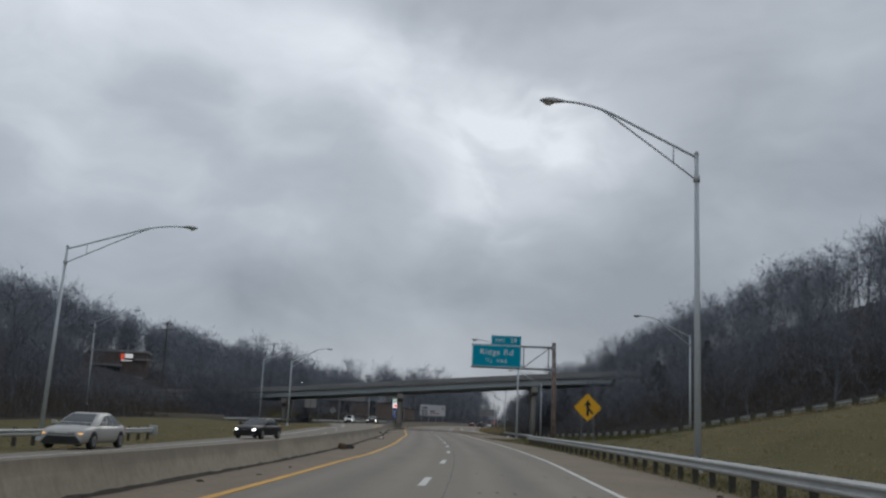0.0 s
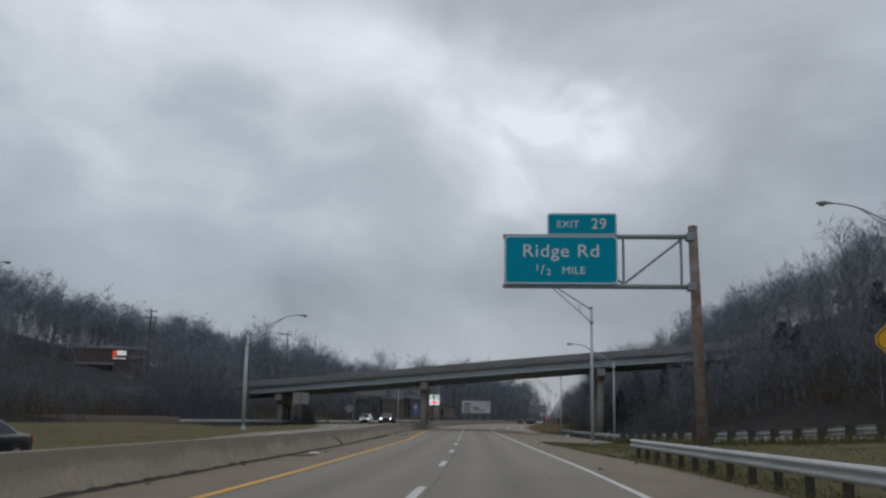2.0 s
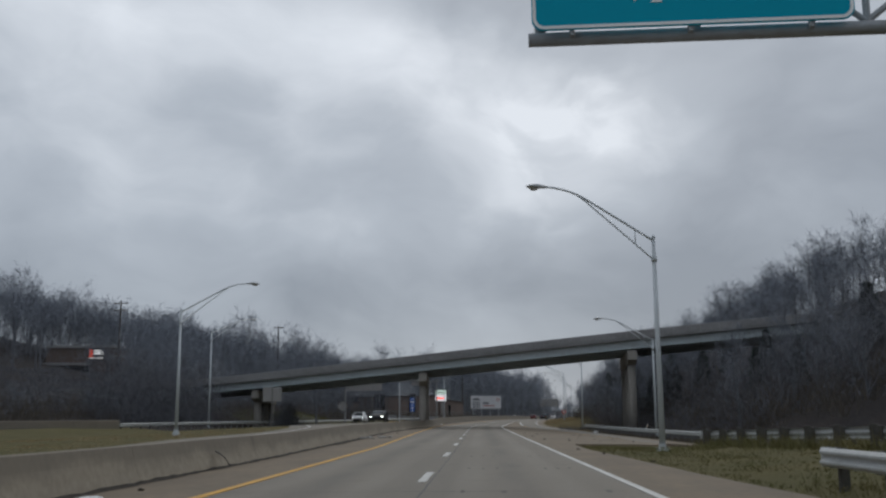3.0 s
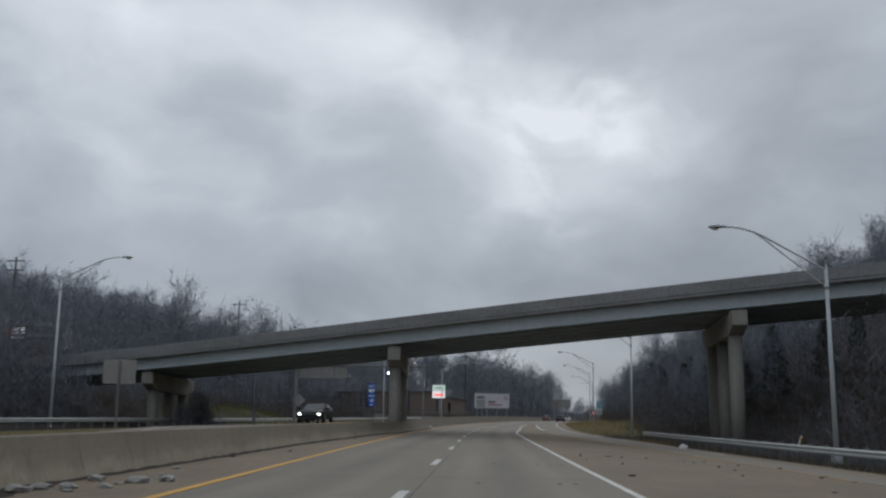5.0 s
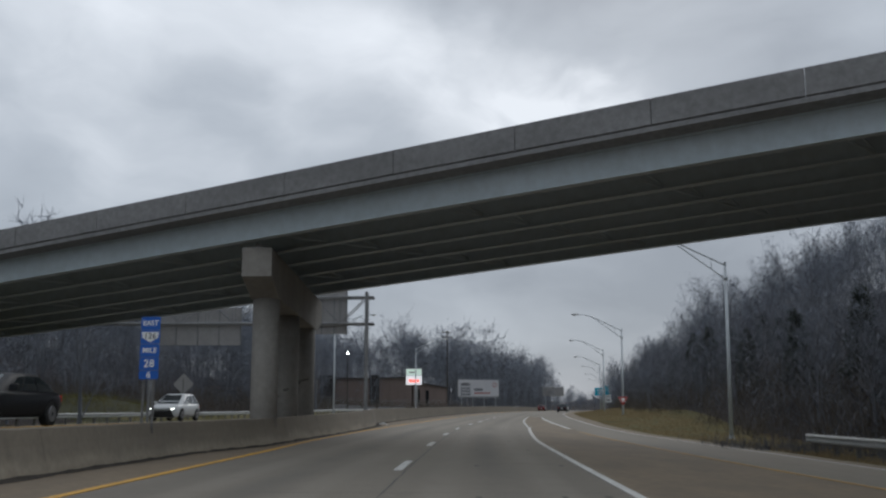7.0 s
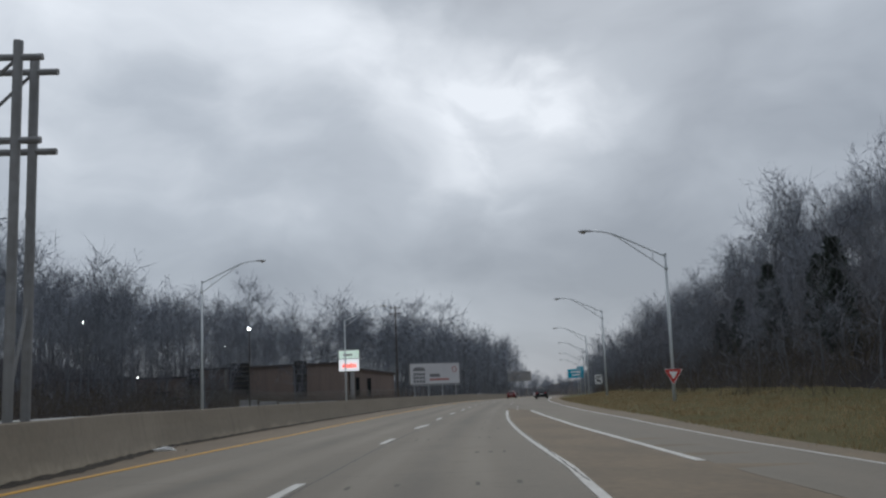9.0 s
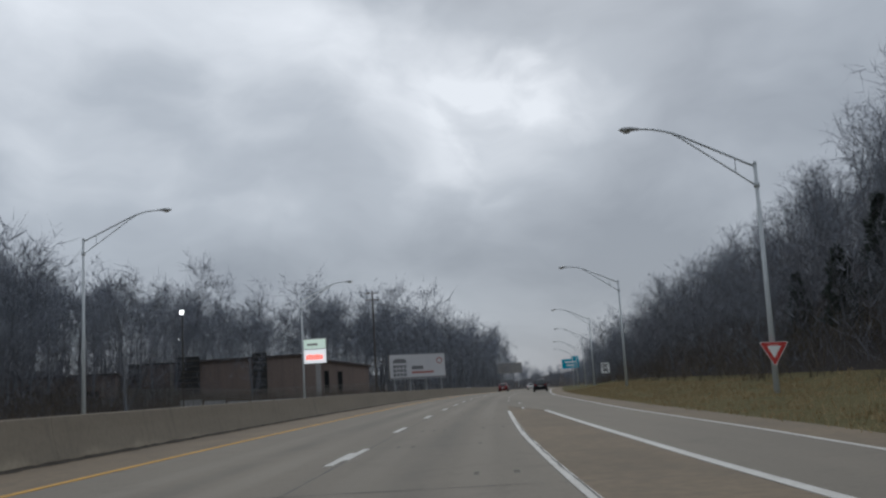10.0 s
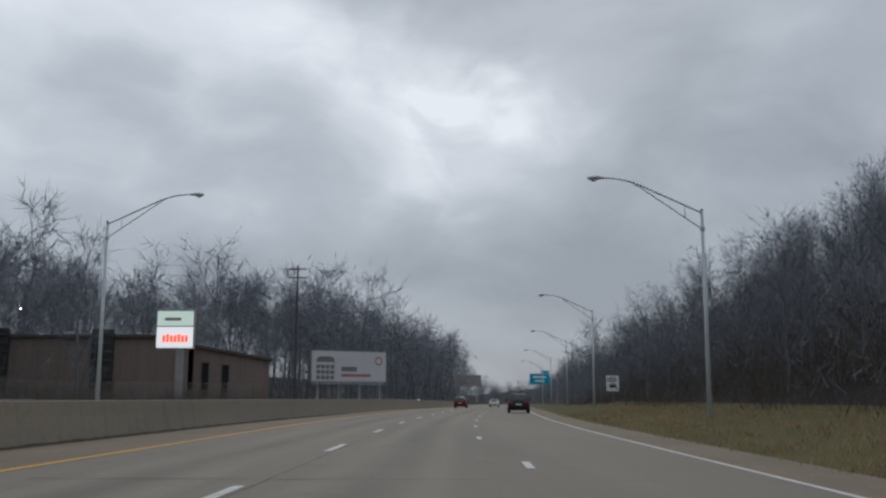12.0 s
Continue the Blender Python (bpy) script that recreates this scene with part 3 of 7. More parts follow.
# dirt, leaves and grit gathered along the barrier's foot
M_DIRT = material("gathered_dirt", two_scale((0.045, 0.036, 0.027), (0.075, 0.06, 0.045), (0.02, 0.017, 0.014), 0.8, 14, (1, 1, 1), 0.7, 0.8, 0.03), 1.0)
rng = random.Random(9)
vs, fs = [], []
y, i = -40.0, 0
while y < 330:
    w = 0.1 + 0.2 * max(noise.noise((y * 0.11, 0, 1)), 0) ** 1.5 + rng.uniform(0, 0.07) + (0.26 if y > 193 else 0.14 if y > 130 else 0.03) * rng.uniform(0.5, 1.1) + (0.35 if 104 < y < 118 else 0) * rng.random()
    h = 0.03 + 0.04 * rng.random()
    b = BARRIER(y) + 0.0
    vs += [on_road(y, b - 0.03, h), on_road(y, b + w * 0.4, h * 0.6), on_road(y, b + w, 0.008)]
    if i:
        k = 3 * i
        fs += [(k - 3, k - 2, k + 1, k), (k - 2, k - 1, k + 2, k + 1)]
    y += 0.4
    i += 1
tagged(mesh_object("dirt_line", vs, fs, M_DIRT), "dark dirt and leaf litter along the barrier's foot", "dirt", kind="stuff")

# ---- guardrails: W-beam on posts with offset blocks ----
M_POST = material("weathered_timber_post", two_scale((0.105, 0.098, 0.085), (0.08, 0.075, 0.066), (0.05, 0.046, 0.04), 1.5, 16, (3, 3, 0.5), 0.6, 0.5, 0.01), 0.95)
M_STEELPOST = material("dull_steel_post", two_scale((0.25, 0.25, 0.245), (0.19, 0.185, 0.18), (0.11, 0.1, 0.09), 1.5, 12, (1, 1, 1), 0.5, 0.2, 0.004), 0.7, 0.3)
W_BEAM = [(0.0, -0.155), (0.03, -0.15), (0.08, -0.10), (0.08, -0.065), (0.01, -0.015), (0.01, 0.015), (0.08, 0.065), (0.08, 0.10), (0.03, 0.15), (0.0, 0.155)]
W_BEAM = W_BEAM + [(a - 0.012, b) for a, b in W_BEAM[::-1]]


def guardrail(name, pts, side, label, step=1.905, post=M_POST, post_w=0.15, first_end=True, last_end=False, panel=3.81, above=0.22):
    """pts: places of the beam's middle along its line. side: +1 when the beam faces right of the line's direction."""
    th = thing(name, label, "guardrail", kind="structure")
    pts = [Vector(p) for p in pts]
    # resample evenly
    acc = [0.0]
    for a, b in zip(pts, pts[1:]):
        acc.append(acc[-1] + (b - a).length)

    def along(s):
        s = min(max(s, 0), acc[-1])
        i = min(max(int(np.searchsorted(acc, s)) - 1, 0), len(pts) - 2)
        return pts[i].lerp(pts[i + 1], (s - acc[i]) / (acc[i + 1] - acc[i]))

    def face(s):
        d = (along(s + 1.5) - along(s - 1.5)).normalized()
        return Vector((d.y, -d.x, 0)).normalized() * side

    s = 0.0
    while s < acc[-1] - 0.2:
        e = min(s + panel, acc[-1])
        fr = [(along(q) + face(q) * (0.004 if int(s / panel) % 2 else 0.0), face(q), Vector((0, 0, 1))) for q in np.linspace(s, e + 0.12, 5)]
        Geo().sweep(W_BEAM, fr).make("beam", M_STEEL, th)
        s = e
    s = 0.3
    wood = Geo().chamfered((-post_w / 2, -post_w / 2, -0.75), (post_w / 2, post_w / 2, above), 0.012).make("post", post, th)
    blk = Geo().chamfered((-post_w / 2, -0.09, -0.17), (post_w / 2, 0.09, 0.17), 0.01).make("offset_block", post, th)
    first = True
    while s < acc[-1]:
        p, f = along(s), face(s)
        rot = math.degrees(math.atan2(f.y, f.x)) - 90
        for src, off in ((wood, -0.20), (blk, -0.09)):
            ob = src if first else new(src.name.split(".")[0], src.data)
            ob.parent = th
            ob.matrix_basis = Matrix.Translation(p + f * off) @ pose(0, 0, 0, 0, 0, rot + random.uniform(-2, 2))
        first = False
        s += step
    for flag, q, o in ((first_end, 0.0, 1), (last_end, acc[-1], -1)):
        if flag:
            p, f = along(q), face(q)
            d = (along(q + o * 0.5) - p).normalized() * -1
            arc = [(p + f * (0.03 - 0.16 * (1 - math.cos(a)) ) + d * 0.22 * math.sin(a), f, Vector((0, 0, 1))) for a in np.linspace(0, 2.6, 7)]
            Geo().sweep([(-0.006, -0.16), (0.006, -0.16), (0.006, 0.16), (-0.006, 0.16)], arc).make("end_shoe", M_STEEL, th)
    return th


# beside the right shoulder
pts = [on_road(y, 6.95 - 0.002 * (75 - y), 0.55) for y in (75.7, 70, 60, 50, 40, 30, 20, 10, 0, -15, -40)]
guardrail("guardrail", pts, 1, "galvanised steel guardrail on timber posts beside the shoulder", above=0.15)
# along the hill side of the ramp, back towards the road
pts = [(x, y, z - 0.17) for x, y, z in HILL_RAIL]
guardrail("guardrail", pts, -1, "steel guardrail on thick timber posts along the ramp", post_w=0.17)
pts = [(x, y, ramp_z(y) + 0.52 + fall(y, lat_of(x, y))) for x, y in RAMP_RAIL[:9]]
guardrail("guardrail", pts, 1, "long steel guardrail along the ramp's outer side", post=M_STEELPOST)
# opposite carriageway
pts = [on_road(y, -18.6 - (0.0 if y > 40 else (40 - y) * 0.01), 0.52) for y in (58, 50, 40, 30, 20, 0, -20)]
guardrail("guardrail", pts, -1, "steel guardrail with a blunt end beside the opposite carriageway")
g = Geo().chamfered((-0.28, -0.06, -0.3), (0.28, 0.06, 0.3), 0.02, Matrix.Translation(on_road(58.1, -18.6, 0.52)) @ pose(0, 0, 0, 0, 0, 8))
g.make("end_terminal", M_STEEL, bpy.data.objects["guardrail.003"], "square impact plate")
pts = [(-34.2, 147.5, 0.85), (-32.6, 162, 0.9), (-31.2, 176, 0.95), (-29.6, 192, 0.95), (-28.2, 212, 1.0), (-26.5, 240, 1.05), (-23.5, 280, 1.3), (-19, 330, 1.5)]
guardrail("guardrail", pts, 1, "steel guardrail beyond the opposite carriageway", post=M_STEELPOST)
# low concrete wall that goes on from it
wall = thing("retaining_wall", "low pale concrete wall behind the median grass", "wall", kind="structure")
pts = [Vector(p) for p in ((-34.4, 147.2, 0), (-39, 133, 0), (-44.5, 116, 0), (-51, 96, 0), (-58, 74, 0))]
for a, b in zip(pts, pts[1:]):
    d = (b - a).normalized()
    g = Geo()
    g.sweep([(-0.15, -0.6), (-0.15, 0.85), (-0.12, 0.9), (0.12, 0.9), (0.15, 0.85), (0.15, -0.6)], [(p + Vector((0, 0, level(p.y) + 0.25)), Vector((d.y, -d.x, 0)), Vector((0, 0, 1))) for p in (a, b - d * 0.03)])
    g.make("wall_panel", M_BARRIER, wall)

# ---- the overpass ----
M_DECK = material("aged_deck_concrete", two_scale((0.335, 0.332, 0.333), (0.245, 0.243, 0.243), (0.15, 0.147, 0.145), 0.35, 5, (0.5, 0.5, 2.0), 0.5, 0.25, 0.006), 0.9)
M_PIER = material("pier_concrete", two_scale((0.347, 0.327, 0.296), (0.275, 0.258, 0.234), (0.171, 0.16, 0.145), 0.4, 4, (2.5, 2.5, 0.4), 0.35, 0.2, 0.006), 0.9)
M_GIRDER = material("grey_green_girder_paint", two_scale((0.5, 0.56, 0.585), (0.44, 0.5, 0.52), (0.28, 0.275, 0.265), 0.4, 3, (0.3, 0.3, 1.5), 0.25, 0.05, 0.003), 0.6)
M_BEARING = material("bearing_steel", two_scale((0.35, 0.36, 0.36), (0.28, 0.28, 0.28), (0.2, 0.17, 0.14), 1, 9), 0.6, 0.4)
# the deck's concrete paled and blued: light under the bridge put into its colour
M_SOFFIT = material("pale_soffit_concrete", two_scale((0.44, 0.5, 0.59), (0.38, 0.44, 0.52), (0.28, 0.31, 0.36), 0.3, 4, (1, 1, 1), 0.35, 0.15, 0.004), 0.85)
B_O, B_U, B_N = Vector((-8.98, 175.70, 0)), Vector((0.9315, -0.3637, 0)), Vector((0.3637, 0.9315, 0))
DECK_W = 12.2
EDGE_A, FAR_A = -0.6, DECK_W + 0.3


def cap_z(s):
    return 6.76 + 0.0704 * s + 0.00002 * s * s - 0.0000046 * s ** 3


def b_at(s, a, h):
    """A place on the bridge: s along it from the middle pier, a across it, h over the bearing line."""
    p = B_O + B_U * s + B_N * a
    return Vector((p.x, p.y, cap_z(s) + h))


bridge = thing("overpass", "concrete and steel girder overpass crossing the highway on a skew", "bridge", kind="structure")
STATIONS = list(np.linspace(-62, 66, 33))


def bridge_run(name, profile, mat, label="", stations=STATIONS):
    g = Geo()
    g.sweep(profile, [(b_at(s, 0, 0), B_N, Vector((0, 0, 1))) for s in stations])
    return g.make(name, mat, bridge, label)


bridge_run("deck_slab", [(EDGE_A, 1.15), (EDGE_A, 1.27), (EDGE_A + 0.03, 1.285), (FAR_A - 0.03, 1.285), (FAR_A, 1.27), (FAR_A, 1.15), (FAR_A - 0.55, 1.06), (0.25, 1.06), (0.0, 1.06)], M_DECK)
# thin sheet under the slab that carries the lifted colour
bridge_run("soffit", [(0.5, 1.055), (FAR_A - 0.9, 1.055), (FAR_A - 0.9, 1.03), (0.5, 1.03)], M_SOFFIT)
# parapets in cast lengths, a narrow ledge at their foot
for a0, sgn in ((EDGE_A, 1), (FAR_A, -1)):
    for i in range(32):
        s0, s1 = STATIONS[i], STATIONS[i + 1]
        prof = [(a0 + sgn * 0.10, 1.28), (a0 + sgn * 0.10, 1.33), (a0 + sgn * 0.03, 1.36), (a0 + sgn * 0.03, 2.09), (a0 + sgn * 0.06, 2.12), (a0 + sgn * 0.28, 2.12), (a0 + sgn * 0.31, 2.08), (a0 + sgn * 0.40, 1.28)]
        if sgn < 0:
            prof = prof[::-1]
        bridge_run("parapet", prof, M_DECK, stations=[s0 + 0.012, s1 - 0.012])
# plate girders: web, flanges, stiffeners
N_GIRDER = 6
for k in range(N_GIRDER):
    a = 0.1 + k * (DECK_W - 0.6) / (N_GIRDER - 1)
    gd = bridge_run("girder", [(a - 0.17, 0.19), (a - 0.17, 0.225), (a - 0.012, 0.23), (a - 0.012, 1.03), (a - 0.15, 1.035), (a - 0.15, 1.065), (a + 0.15, 1.065), (a + 0.15, 1.035), (a + 0.012, 1.03), (a + 0.012, 0.23), (a + 0.17, 0.225), (a + 0.17, 0.19)], M_GIRDER, "grey-green painted steel plate girder")
for s in np.arange(-58, 48, 5.9):
    g = Geo()
    for k in range(N_GIRDER - 1):
        a, b = 0.1 + k * (DECK_W - 0.6) / (N_GIRDER - 1), 0.1 + (k + 1) * (DECK_W - 0.6) / (N_GIRDER - 1)
        off = 0.42 * 1.0
        g.tube([b_at(s + a * 0.35, a + 0.02, 0.35), b_at(s + b * 0.35, b - 0.02, 0.95)], 0.04, 4)
        g.tube([b_at(s + a * 0.35, a + 0.02, 0.95), b_at(s + b * 0.35, b - 0.02, 0.35)], 0.04, 4)
        g.tube([b_at(s + a * 0.35, a + 0.02, 0.3), b_at(s + b * 0.35, b - 0.02, 0.3)], 0.04, 4)
    g.make("cross_brace", M_GIRDER, bridge)

M_SPRAY = material("faded_dark_spray", two_scale((0.075, 0.07, 0.066), (0.13, 0.12, 0.11), (0.2, 0.185, 0.165), 3, 20, (1, 1, 1), 0.6, 0.0), 0.9)
scrawl = random.Random(4)


def pier(x, y, turn=-0.055):
    """A pier whose row of columns leans turn metres sideways for each metre along the highway."""
    CAP_V = Vector((turn, 1, 0)).normalized()
    CAP_R = Vector((CAP_V.y, -CAP_V.x, 0))
    o = Vector((x, y, 0))
    s, a_o = (o - B_O).dot(B_U), (o - B_O).dot(B_N)
    th = thing("bridge_pier", "concrete hammerhead pier with three round columns", "bridge pier", group="bridge piers", kind="structure")
    top, gz = cap_z(s), level(o.y) - 1.2
    L = 13.3
    prof = [(0, -0.98), (1.6, -1.5), (L - 1.6, -1.5), (L, -0.98), (L, 0), (0, 0)]

    def sect(a, h):
        # follow the deck's own level across the pier
        ds = (CAP_V * a).dot(B_U)
        return cap_z(s + ds) - top + h
    g = Geo()
    stat = [0, 1.6, 3.9, 6.6, 9.4, L - 1.6, L]
    rows = []
    for a in stat:
        low = float(np.interp(a, [0, 1.6, L - 1.6, L], [-0.98, -1.5, -1.5, -0.98]))
        p = o + CAP_V * a
        zt = top + sect(a, 0)
        c = 0.025
        ring = [(0, zt + low + c), (c, zt + low), (1.0 - c, zt + low), (1.0, zt + low + c), (1.0, zt - c), (1.0 - c, zt), (c, zt), (0, zt - c)]
        rows.append([Vector((p.x, p.y, 0)) + CAP_R * q + Vector((0, 0, z)) for q, z in ring])
    vs = [v for r in rows for v in r]
    fs = []
    for i in range(len(rows) - 1):
        for k in range(8):
            a, b = i * 8 + k, i * 8 + (k + 1) % 8
            fs.append((a, b, b + 8, a + 8))
    fs += [tuple(range(7, -1, -1)), tuple(range((len(rows) - 1) * 8, len(rows) * 8))]
    g.add(vs, fs)
    g.make("pier_cap", M_PIER, th)
    for a in (2.0, 6.65, 11.3):
        p = o + CAP_V * a + CAP_R * 0.5
        zt = top + sect(a, 0) - 1.5
        g = Geo().tube([(p.x, p.y, gz), (p.x, p.y, zt + 0.03)], 0.47, 28)
        ob = g.make("column", M_PIER, th)
        ob.data.polygons.foreach_set("use_smooth", [len(q.vertices) == 4 for q in ob.data.polygons])
        if -15 < x < 0 and a > 3:              # sprayed dark scrawls, too worn to read
            for k in range(3):
                mid, half = -100 + scrawl.uniform(-40, 40), scrawl.uniform(8, 26)
                z0, hh = gz + 1.1 + scrawl.uniform(0.95, 2.9), scrawl.uniform(0.05, 0.17)
                ring = [math.radians(mid + half * q / 4) for q in range(-4, 5)]
                vs = [(p.x + 0.474 * math.cos(w), p.y + 0.474 * math.sin(w), z0 + dz + 0.03 * math.sin(5 * w)) for w in ring for dz in (0, hh)]
                g = Geo()
                g.add([Vector(v) for v in vs], [(2 * i, 2 * i + 2, 2 * i + 3, 2 * i + 1) for i in range(8)])
                g.make("painted_mark", M_SPRAY, ob, "worn dark sprayed scrawl")
    for k in range(N_GIRDER):
        a = 0.1 + k * (DECK_W - 0.6) / (N_GIRDER - 1)
        # where this girder crosses the cap
        v = (a - a_o) / CAP_V.dot(B_N)
        p = o + CAP_V * max(v, 0.3) + CAP_R * 0.5
        zt = top + sect(max(v, 0.3), 0)
        m = Matrix.Translation((p.x, p.y, zt))
        Geo().box((-0.2, -0.16, -0.01), (0.2, 0.16, 0.05), m).add([m @ Vector(q) for q in ((-0.15, -0.12, 0.05), (0.15, -0.12, 0.05), (0.15, 0.12, 0.05), (-0.15, 0.12, 0.05), (-0.06, -0.1, 0.195), (0.06, -0.1, 0.195), (0.06, 0.1, 0.195), (-0.06, 0.1, 0.195))], [(4, 5, 6, 7), (0, 1, 5, 4), (1, 2, 6, 5), (2, 3, 7, 6), (3, 0, 4, 7)]).make("bearing", M_BEARING, th)
    return th


for x, y, turn in ((-32.0, 184.85, -0.055), (-8.99, 175.75, -0.055), (15.0, 165.5, 0.045)):
    pier(x, y, turn)
# the barrier widens into a plinth round the middle pier
g = Geo()
fr = []
for y in np.linspace(175.6, 192.5, 8):
    a, b = on_road(y, BARRIER(y) - 0.2), on_road(y, BARRIER(y) - 1.2)
    b.z = a.z
    fr.append((a, (b - a).normalized(), Vector((0, 0, 1))))
g.sweep([(0.0, -0.2), (0.0, 0.80), (0.05, 0.835), (1.45, 0.835), (1.5, 0.80), (1.5, -0.2)], fr)
tagged(g.make("pier_plinth", M_BARRIER), "concrete plinth joining the barrier round the pier", "plinth", kind="structure")
# sloped abutments at the ends
for s, sg in ((-50, -1), (49, 1)):
    g = Geo()
    g.sweep([(-0.3, -7), (-0.3, 0.15), (DECK_W, 0.15), (DECK_W, -7)], [(b_at(s + q * sg, 0, 0), B_N, Vector((0, 0, 1))) for q in (0, 8)])
    tagged(g.make("abutment", M_PIER), "concrete bridge abutment set into the bank", "abutment", kind="structure")

# ---- street lamps: tapered pole, twin-tube truss arm, cobra head ----
M_POLE = material("pale_aluminium_pole", two_scale((0.60, 0.64, 0.66), (0.52, 0.555, 0.575), (0.4, 0.42, 0.425), 0.5, 8, (2, 2, 0.5), 0.3, 0.04, 0.002), 0.5, 0.1)
M_HEAD = material("lamp_housing", two_scale((0.608, 0.625, 0.625), (0.473, 0.481, 0.49), (0.287, 0.287, 0.287), 2, 12), 0.55, 0.2)
M_LENS = material("lamp_lens", lambda nt, b: (0.62, 0.63, 0.62), 0.15)
M_DARKBAND = material("dark_green_band", two_scale((0.02, 0.05, 0.05), (0.03, 0.06, 0.06), (0.01, 0.02, 0.02), 2, 12), 0.7)


def arm_curve(k):
    """Nearly straight up to two thirds, then bending level."""
    return 1.28 * k if k < 0.6 else 0.768 + 0.232 * (1 - ((1 - k) / 0.4) ** 2.2)


def lamp_master(height, reach, rise):
    """Stands at the origin; the arm goes out along -x."""
    th = thing("street_lamp", "grey metal street lamp with a truss arm and cobra head", "street lamp", group="street lamps")
    Geo().tube([(0, 0, -0.6), (0, 0, height)], [0.125, 0.07], 14).tube([(0, 0, height), (0, 0, height + 0.12)], [0.085, 0.04], 14).make("pole", M_POLE, th, smooth=True)
    Geo().chamfered((-0.19, -0.19, -0.5), (0.19, 0.19, 0.0), 0.03).tube([(0, 0, -0.01), (0, 0, 0.14)], [0.15, 0.135], 12).make("base_plate", M_POLE, th)
    up_pts, lo_pts = [], []
    for k in np.linspace(0, 1, 14):
        bow = math.sin(math.pi * k) * 0.05 * reach
        x = -reach * k
        z = height - 0.1 + rise * arm_curve(k)
        up_pts.append((x, 0, z))
        j = min(k / 0.68, 1)
        if k <= 0.70:
            zt = height - 0.1 + rise * arm_curve(k)
            lo_pts.append((x, 0, zt - 0.75 * (1 - j) - 0.03))
    Geo().tube(up_pts, [0.045] * 10 + [0.04] * 4, 8).make("arm", M_POLE, th, smooth=True)
    brace = Geo().tube(lo_pts, 0.032, 8)
    k = 0.17
    zt = height - 0.1 + rise * arm_curve(k)
    brace.tube([(-reach * k, 0, zt), (-reach * k, 0, zt - 0.75 * (1 - k / 0.68))], 0.02, 6)
    brace.tube([(0, 0, height - 0.95), (0, 0, height - 0.72)], [0.11, 0.11], 12)
    brace.make("arm_brace", M_POLE, th, smooth=True)
    # cobra head
    g = Geo()
    zt = height - 0.1 + rise
    fr = []
    for d, w, t, b in ((0.10, 0.06, 0.05, -0.05), (-0.05, 0.09, 0.08, -0.06), (-0.25, 0.15, 0.11, -0.08), (-0.45, 0.17, 0.10, -0.09), (-0.62, 0.14, 0.06, -0.07), (-0.72, 0.06, 0.0, -0.03)):
        fr.append((Vector((-reach + d, 0, zt)), w, t, b))
    vs, fs = [], []
    for o, w, t, b in fr:
        vs += [o + Vector((0, w * math.cos(a), (t if math.sin(a) > 0 else -b) * math.sin(a))) for a in np.linspace(0, 2 * math.pi, 13)[:-1]]
    for i in range(len(fr) - 1):
        for q in range(12):
            a, b = i * 12 + q, i * 12 + (q + 1) % 12
            fs.append((a, b, b + 12, a + 12))
    fs += [tuple(range(11, -1, -1)), tuple(range(60, 72))]
    g.add(vs, fs).make("lamp_head", M_HEAD, th, smooth=True)
    g = Geo()
    vs, fs = [(-reach - 0.42, 0, zt - 0.17)], []
    for r, dz in ((0.5, -0.155), (1.0, -0.075)):
        vs += [(-reach - 0.42 + 0.2 * r * math.cos(a), 0.13 * r * math.sin(a), zt + dz) for a in np.linspace(0, 2 * math.pi, 13)[:-1]]
    fs = [(0, 1 + (q + 1) % 12, 1 + q) for q in range(12)] + [(1 + q, 1 + (q + 1) % 12, 13 + (q + 1) % 12, 13 + q) for q in range(12)]
    g.add(vs, fs).make("lens", M_LENS, th, smooth=True)
    return th


def heading(y):
    return math.degrees(math.atan2(centre_x(y - 5) - centre_x(y + 5), 10))


zA = ground_z(8.4, 27.35)
lamp_master(10.55 - zA, 4.6, 1.7).matrix_basis = pose(8.4, 27.35, zA, 0, 0, 3)
lampA = lamp_master(9.75, 4.6, 1.7)
lampA.matrix_basis = pose(12.38, 199, -0.2, 0, 0.6, 3)
for x, y, z, turn, lean in ((12.55, 247.1, 0.0, 2, 0.6), (16.0, 297, 0.9, -4, 0), (20.6, 347, 1.0, -6, 0), (26.4, 397, 1.2, -7, 0), (31.5, 446, 1.0, -7, 0), (37, 496, 1.0, -7, 0), (22.4, 84.4, 0.55, 5, 0)):
    copy_thing(lampA, pose(x, y, z, 0, lean, turn))
for x, y, top, turn in ((-33.4, 171.3, 11.55, 184), (-21.5, 267, 11.9, 182), (-14.4, 306.5, 11.6, 178), (-43.1, 113, 11.9, 184)):
    z = ground_z(x, y)
    lamp_master(top - z, 4.6, 1.7).matrix_basis = pose(x, y, z, 0, 0, turn)
lampB = lamp_master(8.1, 4.5, 1.95)
lampB.matrix_basis = pose(7.6, 96.6, 0.12, 0, 0, 17)
copy_thing(lampB, pose(14.75, 145.5, 0.05, 0, 0, 4))
copy_thing(lampB, pose(-20.25, 122.35, 0.5, 0, 0, 188))
lampL = lamp_master(10.1, 6.3, 1.75)
lampL.matrix_basis = pose(-21.35, 48.6, 0.0, 0, -1.6, 183)
for ob in bpy.data.objects:
    if ob.name.startswith("street_lamp") and abs(ob.location.y - 247.1) < 0.1:
        Geo().tube([(0, 0, 0.02), (0, 0, 0.34)], 0.15, 14).make("base_band", M_DARKBAND, ob, "dark green band round the foot")

